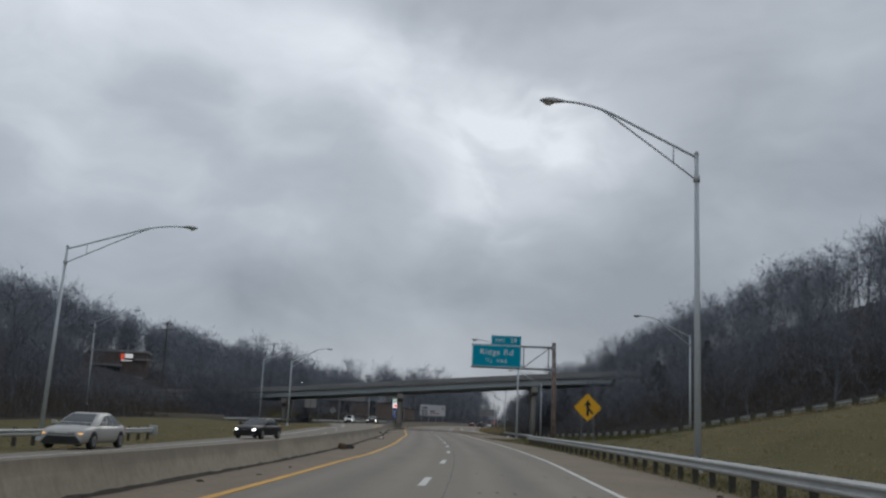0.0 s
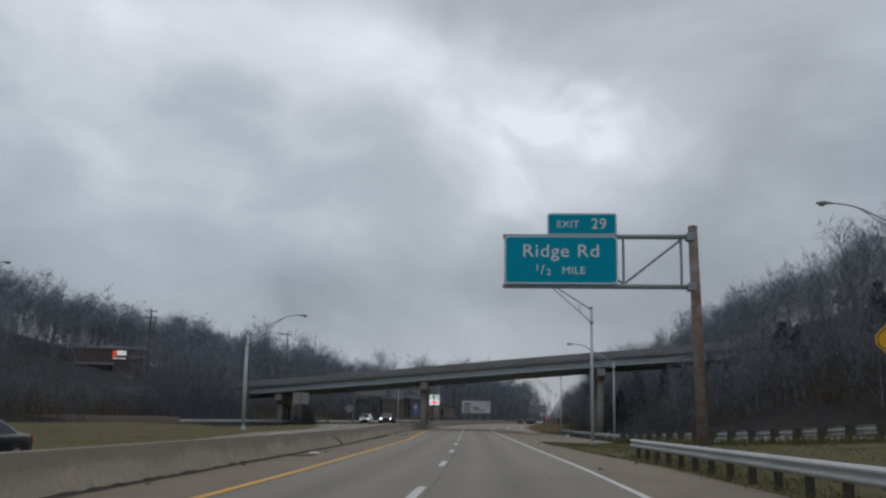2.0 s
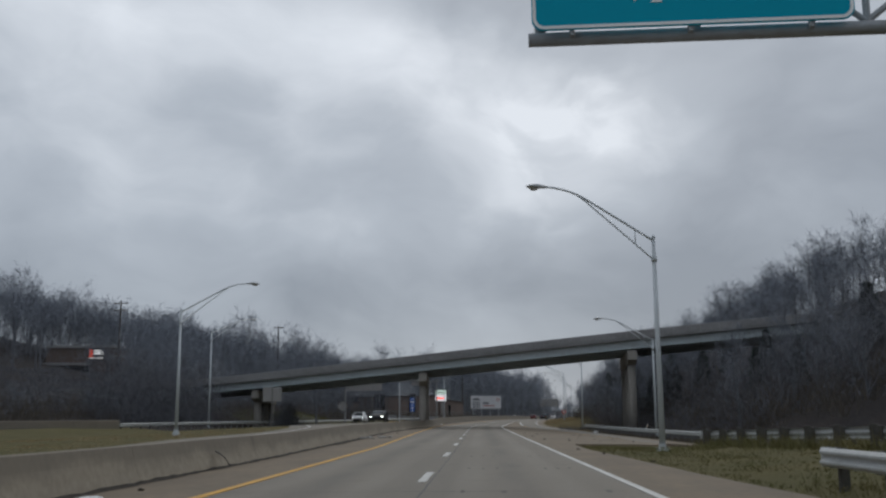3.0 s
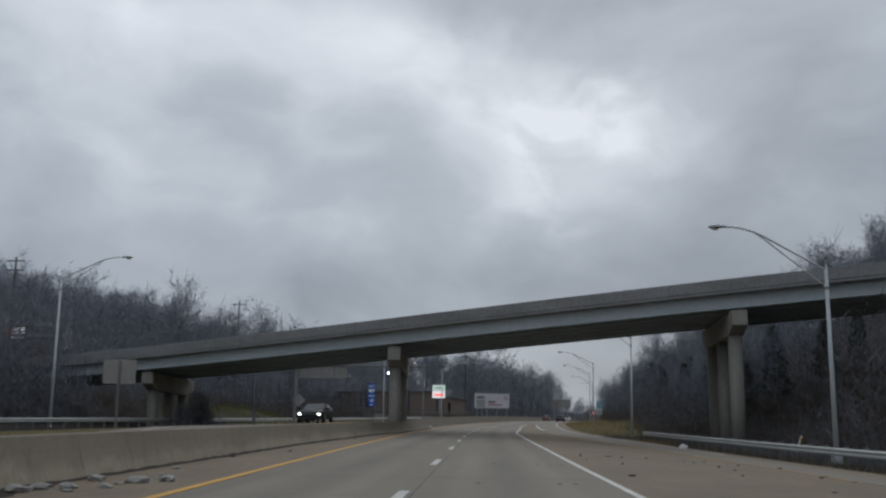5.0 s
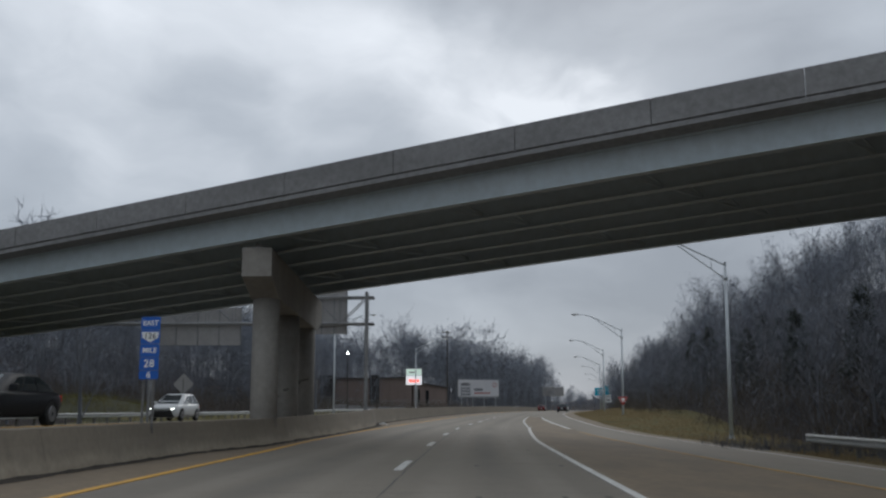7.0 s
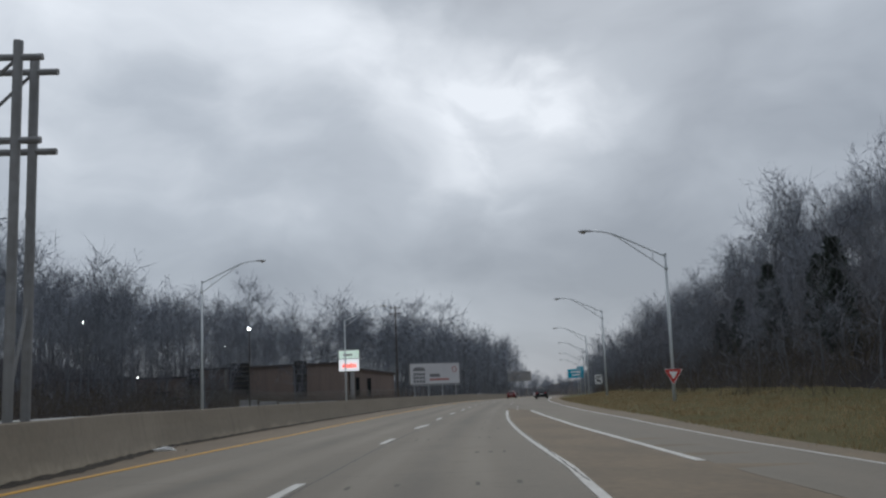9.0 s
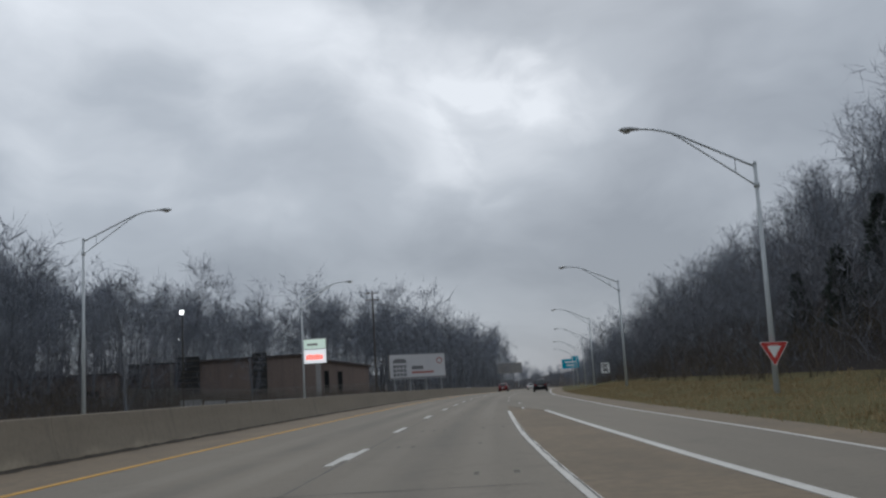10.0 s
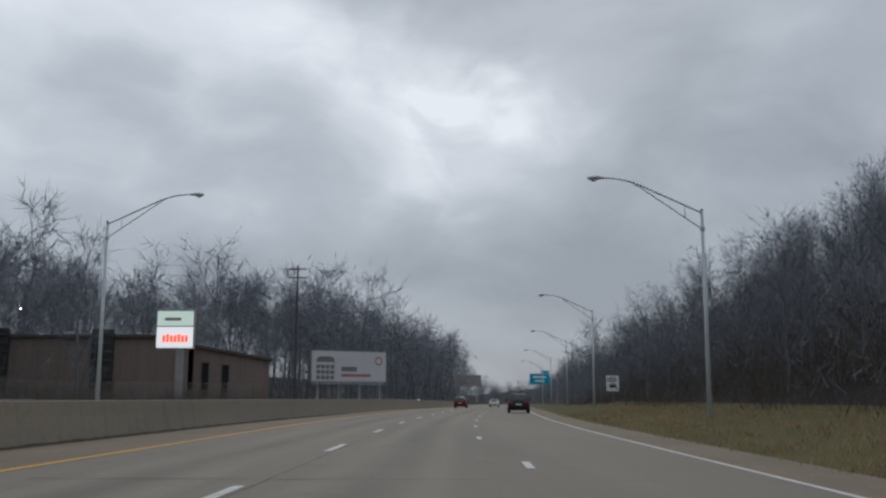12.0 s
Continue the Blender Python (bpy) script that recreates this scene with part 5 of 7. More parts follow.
def grow_tree(seed, height=12.0, wide=0.5, twigs=1000, thick=(0.016, 0.036), bare=0.15, reach=(0.6, 1.5)):
    """Limb rows and twigs of a bare forest tree at the origin: a clear trunk, forking limbs, a rounded crown."""
    rng = np.random.default_rng(seed)
    segs, tips = [], []

    def turned(d, angle):
        side = np.cross(d, rng.normal(size=3))
        side /= np.linalg.norm(side) + 1e-9
        return d * math.cos(angle) + side * math.sin(angle)

    def limb(p, d, length, r, depth):
        n = (6, 4, 3, 2)[depth]
        q = p.copy()
        for i in range(n):
            d = d + rng.normal(size=3) * (0.05, 0.13, 0.18, 0.22)[depth]
            d[2] += (0.05, 0.09, 0.05, 0.02)[depth]
            d /= np.linalg.norm(d)
            e = q + d * length / n
            r0, r1 = r * (1 - 0.62 * i / n), r * (1 - 0.62 * (i + 1) / n)
            segs.append((*q, *e, r0, r1, depth))
            if depth == 0 and (i + 1) / n > bare:
                for _ in range(rng.integers(2, 4) if i > 2 else 1):
                    limb(q + (e - q) * rng.random(), turned(d, wide * rng.uniform(0.7, 1.35)), height * rng.uniform(0.26, 0.42) * (1.15 - 0.5 * i / n), r1 * rng.uniform(0.42, 0.62), 1)
            elif depth in (1, 2) and i > 0:
                for _ in range(2 if depth == 1 else rng.integers(1, 3)):
                    limb(q + (e - q) * rng.random(), turned(d, rng.uniform(0.45, 1.0)), length * rng.uniform(0.36, 0.6), max(r1 * rng.uniform(0.4, 0.6), 0.004), depth + 1)
            elif depth == 3:
                tips.append((*e, *d))
            q = e
        tips.append((*q, *d))
        if depth == 0:
            for _ in range(3):
                limb(q, turned(d, wide * rng.uniform(0.4, 0.9)), height * rng.uniform(0.24, 0.34), r * 0.3, 1)

    limb(np.zeros(3), np.array([0, 0, 1.0]), height * 0.66, height * 0.0115, 0)
    segs, tips = np.array(segs), np.array(tips)
    scale = height / max(tips[:, 2].max() + 0.4, 1)
    segs[:, :6] *= scale
    tips[:, :3] *= scale
    pick = rng.integers(0, len(tips), twigs)
    p = tips[pick, :3] - tips[pick, 3:] * rng.uniform(0, 0.5, (twigs, 1))
    d = tips[pick, 3:] + rng.normal(size=(twigs, 3)) * 0.55
    d[:, 2] += 0.12
    d /= np.linalg.norm(d, axis=1, keepdims=True)
    tw = sliver_mesh(p, d, rng.uniform(*reach, twigs), rng.uniform(*thick, twigs), rng)
    return segs, tw


def fine_limbs(segs, rng):
    """The thinnest limbs as long slivers."""
    p, e = segs[:, :3], segs[:, 3:6]
    n = np.linalg.norm(e - p, axis=1)
    return sliver_mesh(p, (e - p) / n[:, None], n * 1.25, segs[:, 6] * 2.4, rng)


def merge_mesh(a, b):
    return np.concatenate([a[0], b[0]]), np.concatenate([a[1], b[1] + len(a[0])])


def tree_parts(seed, height, wide, twigs, thick, least, trunk_sides, bare=0.15, solid=2, reach=(0.6, 1.5)):
    segs, tw = grow_tree(seed, height, wide, twigs, thick, bare, reach)
    segs[:, 6:8] = np.maximum(segs[:, 6:8], least)
    depth = segs[:, 8]
    trunk = seg_mesh(segs[depth == 0][:, :8], trunk_sides)
    limbs = seg_mesh(segs[(depth > 0) & (depth <= solid)][:, :8], 3) if solid else fine_limbs(segs[depth == 1], np.random.default_rng(seed + 1))
    tw = merge_mesh(fine_limbs(segs[(depth > max(solid, 1)) & (depth < (4 if solid else 3))], np.random.default_rng(seed)), tw)
    return trunk, limbs, tw


TREES = []
for k, (h, wd, tw) in enumerate(((12.5, 0.62, 1250), (11.0, 0.75, 1200), (13.5, 0.52, 1250), (10.0, 0.7, 1200), (12.0, 0.6, 1250), (9.5, 0.8, 1200))):
    TREES.append((h, tree_parts(20 + k, h, wd, tw, (0.009, 0.021), 0.008, 6)))
FAR_TREES = []                        # the same kinds with fewer, stouter twigs, for the deep woods
for k, (h, wd) in enumerate(((12.5, 0.62), (11.0, 0.74), (13.0, 0.55), (10.5, 0.7), (12.0, 0.6), (11.5, 0.66))):
    FAR_TREES.append((h, tree_parts(60 + k, h, wd, 740, (0.022, 0.04), 0.011, 4, 0.15, 1, (0.5, 1.4))))


DISTANT_TREES = []                    # and for the slopes that stay far off
for k, (h, wd) in enumerate(((12.5, 0.62), (11.0, 0.74), (13.0, 0.55), (10.5, 0.7), (12.0, 0.6), (11.5, 0.66))):
    DISTANT_TREES.append((h, tree_parts(80 + k, h, wd, 540, (0.034, 0.066), 0.016, 4, 0.15, 0, (0.7, 1.7))))


def tree_master(k):
    h, (trunk, limbs, tw) = TREES[k]
    th = thing("bare_tree", "bare grey-brown deciduous tree on the wooded bank", "tree", group="bare trees on the banks")
    a = new("trunk", quick_mesh("trunk", [(*trunk, 0)], [M_BARK]))
    b = new("crown", quick_mesh("crown", [(*limbs, 0), (*tw, 1)], [M_BARK, M_TWIG]))
    a.parent = b.parent = th
    return th


def cedar_parts(seed, h, r):
    rng = np.random.default_rng(seed)
    n = 2000
    z = rng.uniform(0.06, 1.0, n) ** 0.85
    rad = r * (1 - z) ** 0.6 * rng.uniform(0.55, 1.12, n) * (1 + 0.25 * np.sin(z * 23 + seed))
    a = rng.uniform(0, 2 * math.pi, n)
    p = np.stack([rad * np.cos(a), rad * np.sin(a), z * h], 1)
    d = np.stack([np.cos(a), np.sin(a), rng.uniform(-0.1, 0.9, n)], 1) + rng.normal(size=(n, 3)) * 0.35
    d /= np.linalg.norm(d, axis=1, keepdims=True)
    leaf = sliver_mesh(p, d, rng.uniform(0.25, 0.6, n), rng.uniform(0.08, 0.22, n), rng)
    trunk = seg_mesh([(0, 0, -0.3, 0, 0, h * 0.95, 0.16, 0.02)], 7)
    return trunk, leaf


def cedar_master(seed, h, r):
    th = thing("cedar", "dark evergreen cedar among the bare trees", "tree", group="cedars")
    trunk, leaf = cedar_parts(seed, h, r)
    a = new("trunk", quick_mesh("trunk", [(*trunk, 0)], [M_BARK]))
    b = new("crown", quick_mesh("crown", [(*leaf, 0)], [M_CEDAR]))
    a.parent = b.parent = th
    return th


wood_rng = random.Random(77)
masters = [tree_master(k) for k in range(6)]
used = [False] * 6


def plant(k, x, y, size):
    m = pose(x, y, ground_z(x, y) - 0.25, wood_rng.uniform(-3, 3), wood_rng.uniform(-3, 3), wood_rng.uniform(0, 360)) @ Matrix.Diagonal((size, size, size * wood_rng.uniform(0.92, 1.1), 1))
    if not used[k]:
        used[k] = True
        masters[k].matrix_basis = m
        return
    ob = copy_thing(masters[k], m)
    ob.matrix_basis = m


def right_edge(y):
    return ramp_right(y) + 6.5 if y < 184 else centre_x(y) + 19.5


def clear_of_bridge(x, y):
    """True where no tree stands under or in the bridge."""
    q = Vector((x, y, 0)) - B_O
    s, a = q.dot(B_U), q.dot(B_N)
    return not (-3.5 < a < DECK_W + 3.5 and -70 < s < 53)


def lowered(x, y, size):
    """Younger, lower trees grow on the slope below the hillside office."""
    k = -x / 97
    lo, hi = -12 + 289 * -x / 106, 66 + 215 * -x / 88
    if 0.3 < k < 0.97 and lo < y < hi:
        return min(size, (1.3 + 8.6 * k - ground_z(x, y)) / 12.5)
    return size


near = []
y = -8.0
while y < 330:                        # first rows on the right-hand bank
    for row in range(2):
        x = right_edge(y) + row * 4.5 + wood_rng.uniform(-1.5, 2.5)
        if 138 < y < 176 and x < 33:
            continue
        near.append((x, y + wood_rng.uniform(-2, 2), wood_rng.uniform(0.5, 0.72) * (0.98 if y > 262 else 0.74 if y > 226 else 0.85 if y > 184 else 1.0 if y < 106 else 0.8 if y < 138 else 1)))
    y += 5.6
y = 20.0
while y < 400:                        # first rows beyond the opposite carriageway
    x = on_road(y, -44 + wood_rng.uniform(-4, 2)).x
    near.append((x, y, wood_rng.uniform(0.85, 1.1) * (1.15 if y > 330 else 1)))
    y += 5.5
for x, y, sz in ((-38, 172, 0.8), (-40.5, 178, 0.9), (-43.5, 168, 0.9), (-46, 175, 1.0), (-49, 182, 1.0), (-42, 188, 1.35), (-27.4, 205.5, 1.3), (-33, 207, 1.1), (-30, 300, 1.15), (-26, 338, 1.5), (-33, 352, 1.3), (-22, 372, 1.3), (-12, 404, 1.3), (-3, 424, 1.25), (-44, 262, 1.3), (-18, 395, 1.25), (-20.6, 358, 1.35), (3, 446, 1.3), (8, 470, 1.3)):
    near.append((x, y, sz))
for x, y, sz in ((-36, 180.5, 0.5), (-38.2, 182, 0.62), (-40.5, 181.5, 0.7), (-42.5, 184, 0.75), (-45, 184.5, 0.85), (-47.5, 186, 0.8), (-50, 186.5, 0.95), (-53, 188, 0.9), (-39.5, 178, 0.6), (-44, 180, 0.8), (-56, 189, 1.0)):
    plant(wood_rng.randrange(6), x, y, sz * 0.85)
for x, y, sz in near:
    if clear_of_bridge(x, y) and lowered(x, y, sz) > 0.2:
        plant(wood_rng.randrange(6), x, y, lowered(x, y, sz))

# the deeper woods, far too many to count
def forest(name, places, label, kinds=FAR_TREES):
    acc = {0: [], 1: [], 2: []}
    for k, x, y, size, turn in places:
        h, (trunk, limbs, tw) = kinds[k]
        c, s = math.cos(turn) * size, math.sin(turn) * size
        rot = np.array([[c, -s, 0], [s, c, 0], [0, 0, size]])
        o = np.array([x, y, ground_z(x, y) - 0.2])
        for i, (v, f) in enumerate((trunk, limbs, tw)):
            acc[i].append((v @ rot.T + o, f))
    parts = []
    for i, m in ((0, 0), (1, 0), (2, 1)):
        off, vs, fs = 0, [], []
        for v, f in acc[i]:
            vs.append(v)
            fs.append(f + off)
            off += len(v)
        parts.append((np.concatenate(vs), np.concatenate(fs), m))
    return tagged(new(name, quick_mesh(name, parts, [M_BARK, M_TWIG])), label, "woods", kind="stuff")


deep = []
for y in np.arange(-20, 560, 7.0):
    for row in range(8):
        x = right_edge(y) + 6 + row * 6.6 + wood_rng.uniform(-3, 3)
        if y > 330:
            x -= 7
        if clear_of_bridge(x, y):
            deep.append((wood_rng.randrange(6), x, y + wood_rng.uniform(-3, 3), wood_rng.uniform(0.72, 1.02) * (1.25 if row > 4 else 1), wood_rng.uniform(0, 6.3)))
for k in range(70):                   # the bank above the ramp is closely grown
    y = wood_rng.uniform(20, 112)
    deep.append((wood_rng.randrange(6), right_edge(y) + wood_rng.uniform(2, 26), y, wood_rng.uniform(0.5, 0.8), wood_rng.uniform(0, 6.3)))
deep = [d for i, d in enumerate(deep) if i % 9]
beyond = [d for d in deep if d[2] > 385 or d[1] > right_edge(d[2]) + 30]
forest("woodland", [d for d in deep if d not in beyond], "dense bare winter woods climbing the hillside")
forest("woodland", beyond, "dense bare winter woods high on the hill and far ahead", DISTANT_TREES)
deep = []
for y in np.arange(70, 430, 7.0):
    for row in range(8):
        lat = -48 - row * 8 - 1.5 * row * row + wood_rng.uniform(-5, 5)
        x = on_road(y, lat).x
        if clear_of_bridge(x, y) and lowered(x, y, 1) > 0.2 and not (-109 < x < -84 and 250 < y < 297):
            deep.append((wood_rng.randrange(6), x, y + wood_rng.uniform(-4, 4), lowered(x, y, wood_rng.uniform(1.05, 1.45) * ((1.15 if y > 230 else 0.9) if x > -85 else 1.3 if y > 230 else 1.1)), wood_rng.uniform(0, 6.3)))
for y in np.arange(400, 680, 9.0):
    for row in range(5):
        deep.append((wood_rng.randrange(6), on_road(y, -19.5 - row * 7 + wood_rng.uniform(-4, 3)).x, y + wood_rng.uniform(-4, 4), wood_rng.uniform(1.7, 2.2), wood_rng.uniform(0, 6.3)))
for k in range(70):                   # the ridge behind the office and the bridge
    y = wood_rng.uniform(235, 440)
    x = on_road(y, -88 - abs(wood_rng.gauss(0, 26))).x
    if not (-110 < x < -84 and 250 < y < 298):
        deep.append((wood_rng.randrange(6), x, y, wood_rng.uniform(1.3, 1.6), wood_rng.uniform(0, 6.3)))
for k in range(64):                   # right behind the office
    deep.append((k % 6, wood_rng.uniform(-150, -80), wood_rng.uniform(299, 345), wood_rng.uniform(1.1, 1.6), wood_rng.uniform(0, 6.3)))
for k in range(30):
    deep.append((wood_rng.randrange(6), on_road(wood_rng.uniform(290, 400), -46).x - wood_rng.uniform(0, 34), wood_rng.uniform(290, 400), wood_rng.uniform(1.2, 1.5), wood_rng.uniform(0, 6.3)))
deep = [d for i, d in enumerate(deep) if i % 9]
forest("woodland", deep, "dense bare winter woods on the far slope", DISTANT_TREES)
deep = []
for k in range(60):                   # where the road runs out of sight
    y = wood_rng.uniform(700, 1000)
    deep.append((wood_rng.randrange(6), centre_x(y) + wood_rng.uniform(-110, 130), y, wood_rng.uniform(1.1, 1.6), wood_rng.uniform(0, 6.3)))
deep = [d for d in deep if not -8 < d[1] - centre_x(d[2]) < 14]
for k in range(110):
    deep.append((k % 6, centre_x(900) - 70 + 1.4 * k + wood_rng.uniform(-2, 2), 880 + wood_rng.uniform(0, 70), wood_rng.uniform(0.8, 1.4), wood_rng.uniform(0, 6.3)))
for k in range(70):
    y = wood_rng.uniform(560, 860)
    deep.append((k % 6, on_road(y, wood_rng.uniform(15, 42) if k % 2 else -wood_rng.uniform(26, 50)).x, y, wood_rng.uniform(0.8, 1.15), wood_rng.uniform(0, 6.3)))
forest("woodland", deep, "far bare trees where the road ends", DISTANT_TREES)

ced = cedar_master(3, 7.0, 1.5)
ced.matrix_basis = pose(24.5, 236, ground_z(24.5, 236), 0, 0, 40) @ Matrix.Scale(0.62, 4)
for x, y, s in ((20.6, 259.5, 0.62), (22.4, 258, 0.8), (20.2, 250, 0.6), (21.5, 268, 0.55), (18.6, 236, 0.6), (19.5, 228, 0.7), (24.8, 205, 0.8), (24.5, 211, 0.6), (22.5, 196, 0.75), (22.5, 224, 0.55), (28, 158, 0.65), (29.5, 128, 0.65), (33, 118, 0.7), (26, 141, 0.6), (24.8, 150, 0.6), (31, 138, 0.75),
                (20.5, 186, 0.7), (23.5, 188, 0.9), (27, 185, 0.7), (30.5, 187, 0.6), (19.2, 193, 0.65), (21, 202, 0.8), (19.4, 209, 0.7), (21.5, 217, 0.65), (18.8, 220, 0.65), (20.5, 231, 0.6), (20.5, 241, 0.8), (21.5, 246, 0.7)):
    copy_thing(ced, pose(x, y, ground_z(x, y), 0, 0, wood_rng.uniform(0, 360)) @ Matrix.Scale(s, 4)).scale = (s, s, s * 1.05)

# thicket of saplings and twigs between the trunks
rng = np.random.default_rng(30)


def thicket(name, n, region, label, tall=7.5):
    spots = []
    while len(spots) < n // 12:
        x, y = region()
        if clear_of_bridge(x, y) and (x > -45 or lowered(x, y, 1) > 0.3):
            spots.append((x, y, ground_z(x, y), min(1.0, lowered(x, y, 1.2)) if x < -45 else 1.0))
    base = np.repeat(np.array(spots), 12, axis=0)
    base, grown = base[:, :3], base[:, 3]
    m = len(base)
    base[:, :2] += rng.normal(size=(m, 2)) * 0.6
    base[:, 2] += rng.uniform(0, 1, m) ** 1.2 * rng.uniform(3, tall, m) * grown - 0.1
    d = rng.normal(size=(m, 3)) * 0.6
    d[:, 2] = np.abs(d[:, 2]) + 0.35
    d /= np.linalg.norm(d, axis=1, keepdims=True)
    v, f = sliver_mesh(base, d, rng.uniform(0.5, 1.8, m), rng.uniform(0.02, 0.06, m), rng)
    tagged(new(name, quick_mesh(name, [(v, f, 0)], [M_THICKET])), label, "brush", kind="stuff")


def right_spot():
    y = wood_rng.uniform(-10, 430)
    return right_edge(y) - 1.5 + abs(wood_rng.gauss(0, 14)), y


def left_spot():
    while True:
        y = wood_rng.uniform(50, 470)
        x = on_road(y, -38 - abs(wood_rng.gauss(0, 34))).x
        if lowered(x, y, 1) > 0.6 or wood_rng.random() < 0.8:
            return x, y


thicket("thicket", 130000, right_spot, "grey-brown thicket of saplings on the wooded bank")
def office_spot():
    return wood_rng.uniform(-150, -62), wood_rng.uniform(288, 350)


def abutment_spot():
    y = wood_rng.uniform(160, 183)
    return -33.2 - 0.45 * (183 - y) * 0.5 - wood_rng.uniform(0, 24) ** 0.9, y


thicket("thicket", 16000, abutment_spot, "dark thicket of saplings before the far end of the bridge", 8.5)


thicket("thicket", 26000, office_spot, "grey-brown thicket of saplings behind the hillside office", 9.0)
thicket("thicket", 140000, left_spot, "grey-brown thicket of saplings on the far slope")

# brush at the woods' edge and grass on the verges
rng = np.random.default_rng(31)


def scatter(name, places, per, length, width, mat, label, category, lift=1.2, spread=0.6):
    n = len(places) * per
    base = np.repeat(np.array(places), per, axis=0) + np.concatenate([rng.normal(size=(n, 2)) * spread, np.zeros((n, 1))], 1)
    d = rng.normal(size=(n, 3)) * 0.5
    d[:, 2] = np.abs(d[:, 2]) + lift
    d /= np.linalg.norm(d, axis=1, keepdims=True)
    v, f = sliver_mesh(base, d, rng.uniform(*length, n), rng.uniform(*width, n), rng)
    tagged(new(name, quick_mesh(name, [(v, f, 0)], [mat])), label, category, kind="stuff")


places = []
for y in np.arange(-10, 420, 0.8):
    for q in range(3):
        x = right_edge(y) - 2.6 + wood_rng.uniform(0, 7) + q * 2
        if clear_of_bridge(x, y) or wood_rng.random() < 0.3:
            places.append((x, y, ground_z(x, y) - 0.05))
    for q in range(2):
        x = on_road(y, -37.5 - wood_rng.uniform(0, 9)).x
        if clear_of_bridge(x, y):
            places.append((x, y, ground_z(x, y) - 0.05))
scatter("undergrowth", places, 34, (0.5, 2.8), (0.015, 0.05), M_BRUSH, "tangled dry brush along the edge of the woods", "brush", 0.9, 0.7)
places = []
for y in np.arange(6, 112, 0.30):
    for q in range(5):
        hi = hill_rail_x(min(y, 98)) - 0.2 if y < 98 else centre_x(y) + 8.2
        x = wood_rng.uniform(on_road(y, PAVED(y)).x + 0.1, max(hi, on_road(y, PAVED(y)).x + 0.3))
        if y < 104:
            places.append((x, y, ground_z(x, y) - 0.01))
scatter("grass", [p for p in places if p[1] < 48], 30, (0.05, 0.17), (0.016, 0.04), M_STRAW, "pale dry grass on the bank below the ramp", "grass", 0.55, 0.4)
scatter("grass", [p for p in places if p[1] >= 48], 26, (0.04, 0.12), (0.014, 0.035), M_BLADE, "rough dry grass between the shoulder and the hill-side guardrail", "grass", 0.15, 0.3)
scatter_near = []
places = []
for y in np.arange(172, 330, 0.35):
    for q in range(4):
        x = on_road(y, wood_rng.uniform(PAVED(y) + 0.1, 18 if y > 184 else 16)).x
        places.append((x, y, ground_z(x, y) - 0.01))
straw, places = places, scatter_near
for y in np.arange(14, 150, 0.5):
    for q in range(4):
        x = on_road(y, wood_rng.uniform(FAR_EDGE(y) - 14, FAR_EDGE(y) - 0.2)).x
        places.append((x, y, ground_z(x, y) - 0.01))
low = []
for y in np.arange(106, 172, 0.35):
    for q in range(3):
        x = ramp_right(y) + wood_rng.uniform(-0.7, 1.4)
        low.append((x, y, ground_z(x, y) - 0.02))
scatter("undergrowth", low, 14, (0.12, 0.5), (0.012, 0.035), M_BRUSH, "low dry weeds under the ramp guardrail", "weeds", 0.9, 0.3)
scatter("grass", places, 22, (0.05, 0.16), (0.016, 0.036), M_STRAW, "short dry winter grass on the verges", "grass", 0.5, 0.35)
scatter("grass", straw, 24, (0.08, 0.3), (0.016, 0.04), M_STRAW, "longer straw-coloured grass on the verge past the bridge", "grass", 0.8, 0.35)
yard = []
for k in range(300):                  # overgrown yard before the warehouse
    x, y = wood_rng.uniform(-46, -8), wood_rng.uniform(322, 342)
    yard.append((x, y, ground_z(x, y) - 0.05))
scatter("undergrowth", yard, 40, (0.5, 3.0), (0.02, 0.06), M_BRUSH, "tangled dry brush in the yard before the warehouse", "brush", 0.9, 0.8)
mound = []
for k in range(420):
    x, y = wood_rng.gauss(-37.5, 5.5), wood_rng.gauss(230, 9)
    mound.append((x, y, ground_z(x, y) - 0.03))
scatter("undergrowth", mound, 22, (0.15, 0.7), (0.02, 0.05), M_BLADE, "matted greenish grass on a low mound", "grass", 0.6, 0.6)
verge = []
for y in np.arange(4, 77, 0.3):
    for q in range(3):
        p = on_road(y, wood_rng.uniform(6.75, 7.8))
        verge.append((p.x, p.y, ground_z(p.x, p.y) - 0.02))
scatter("undergrowth", verge[::2], 11, (0.06, 0.26), (0.014, 0.03), M_BLADE, "low dry weeds under the shoulder guardrail", "weeds", 0.9, 0.25)
tall = []
for y in np.arange(20, 98, 0.22):     # weeds grown up to the hill-side guardrail
    for q in range(2):
        x = hill_rail_x(y) - wood_rng.uniform(0.35, 0.8)
        tall.append((x, y, ground_z(x, y) - 0.02))
scatter("undergrowth", tall, 10, (0.25, 0.6), (0.014, 0.034), M_BLADE, "dry weeds grown up against the hill-side guardrail", "weeds", 0.9, 0.2)
bank, places_low = [], []
for k in range(300):                  # low scrub below the office
    x = -wood_rng.uniform(44, 96)
    y = -x * 2.6 + wood_rng.uniform(-10, 45)
    places_low.append((x, y, ground_z(x, y) - 0.05))
scatter("undergrowth", places_low, 40, (0.4, 1.6), (0.03, 0.08), M_THICKET, "low dark scrub on the slope below the office", "brush", 0.8, 1.4)
for k in range(520):                  # scrub on the bank under the bridge
    y = wood_rng.uniform(140, 190)
    x = ramp_right(y) + 1.2 + abs(wood_rng.gauss(0, 9))
    bank.append((x, y, ground_z(x, y) - 0.05))
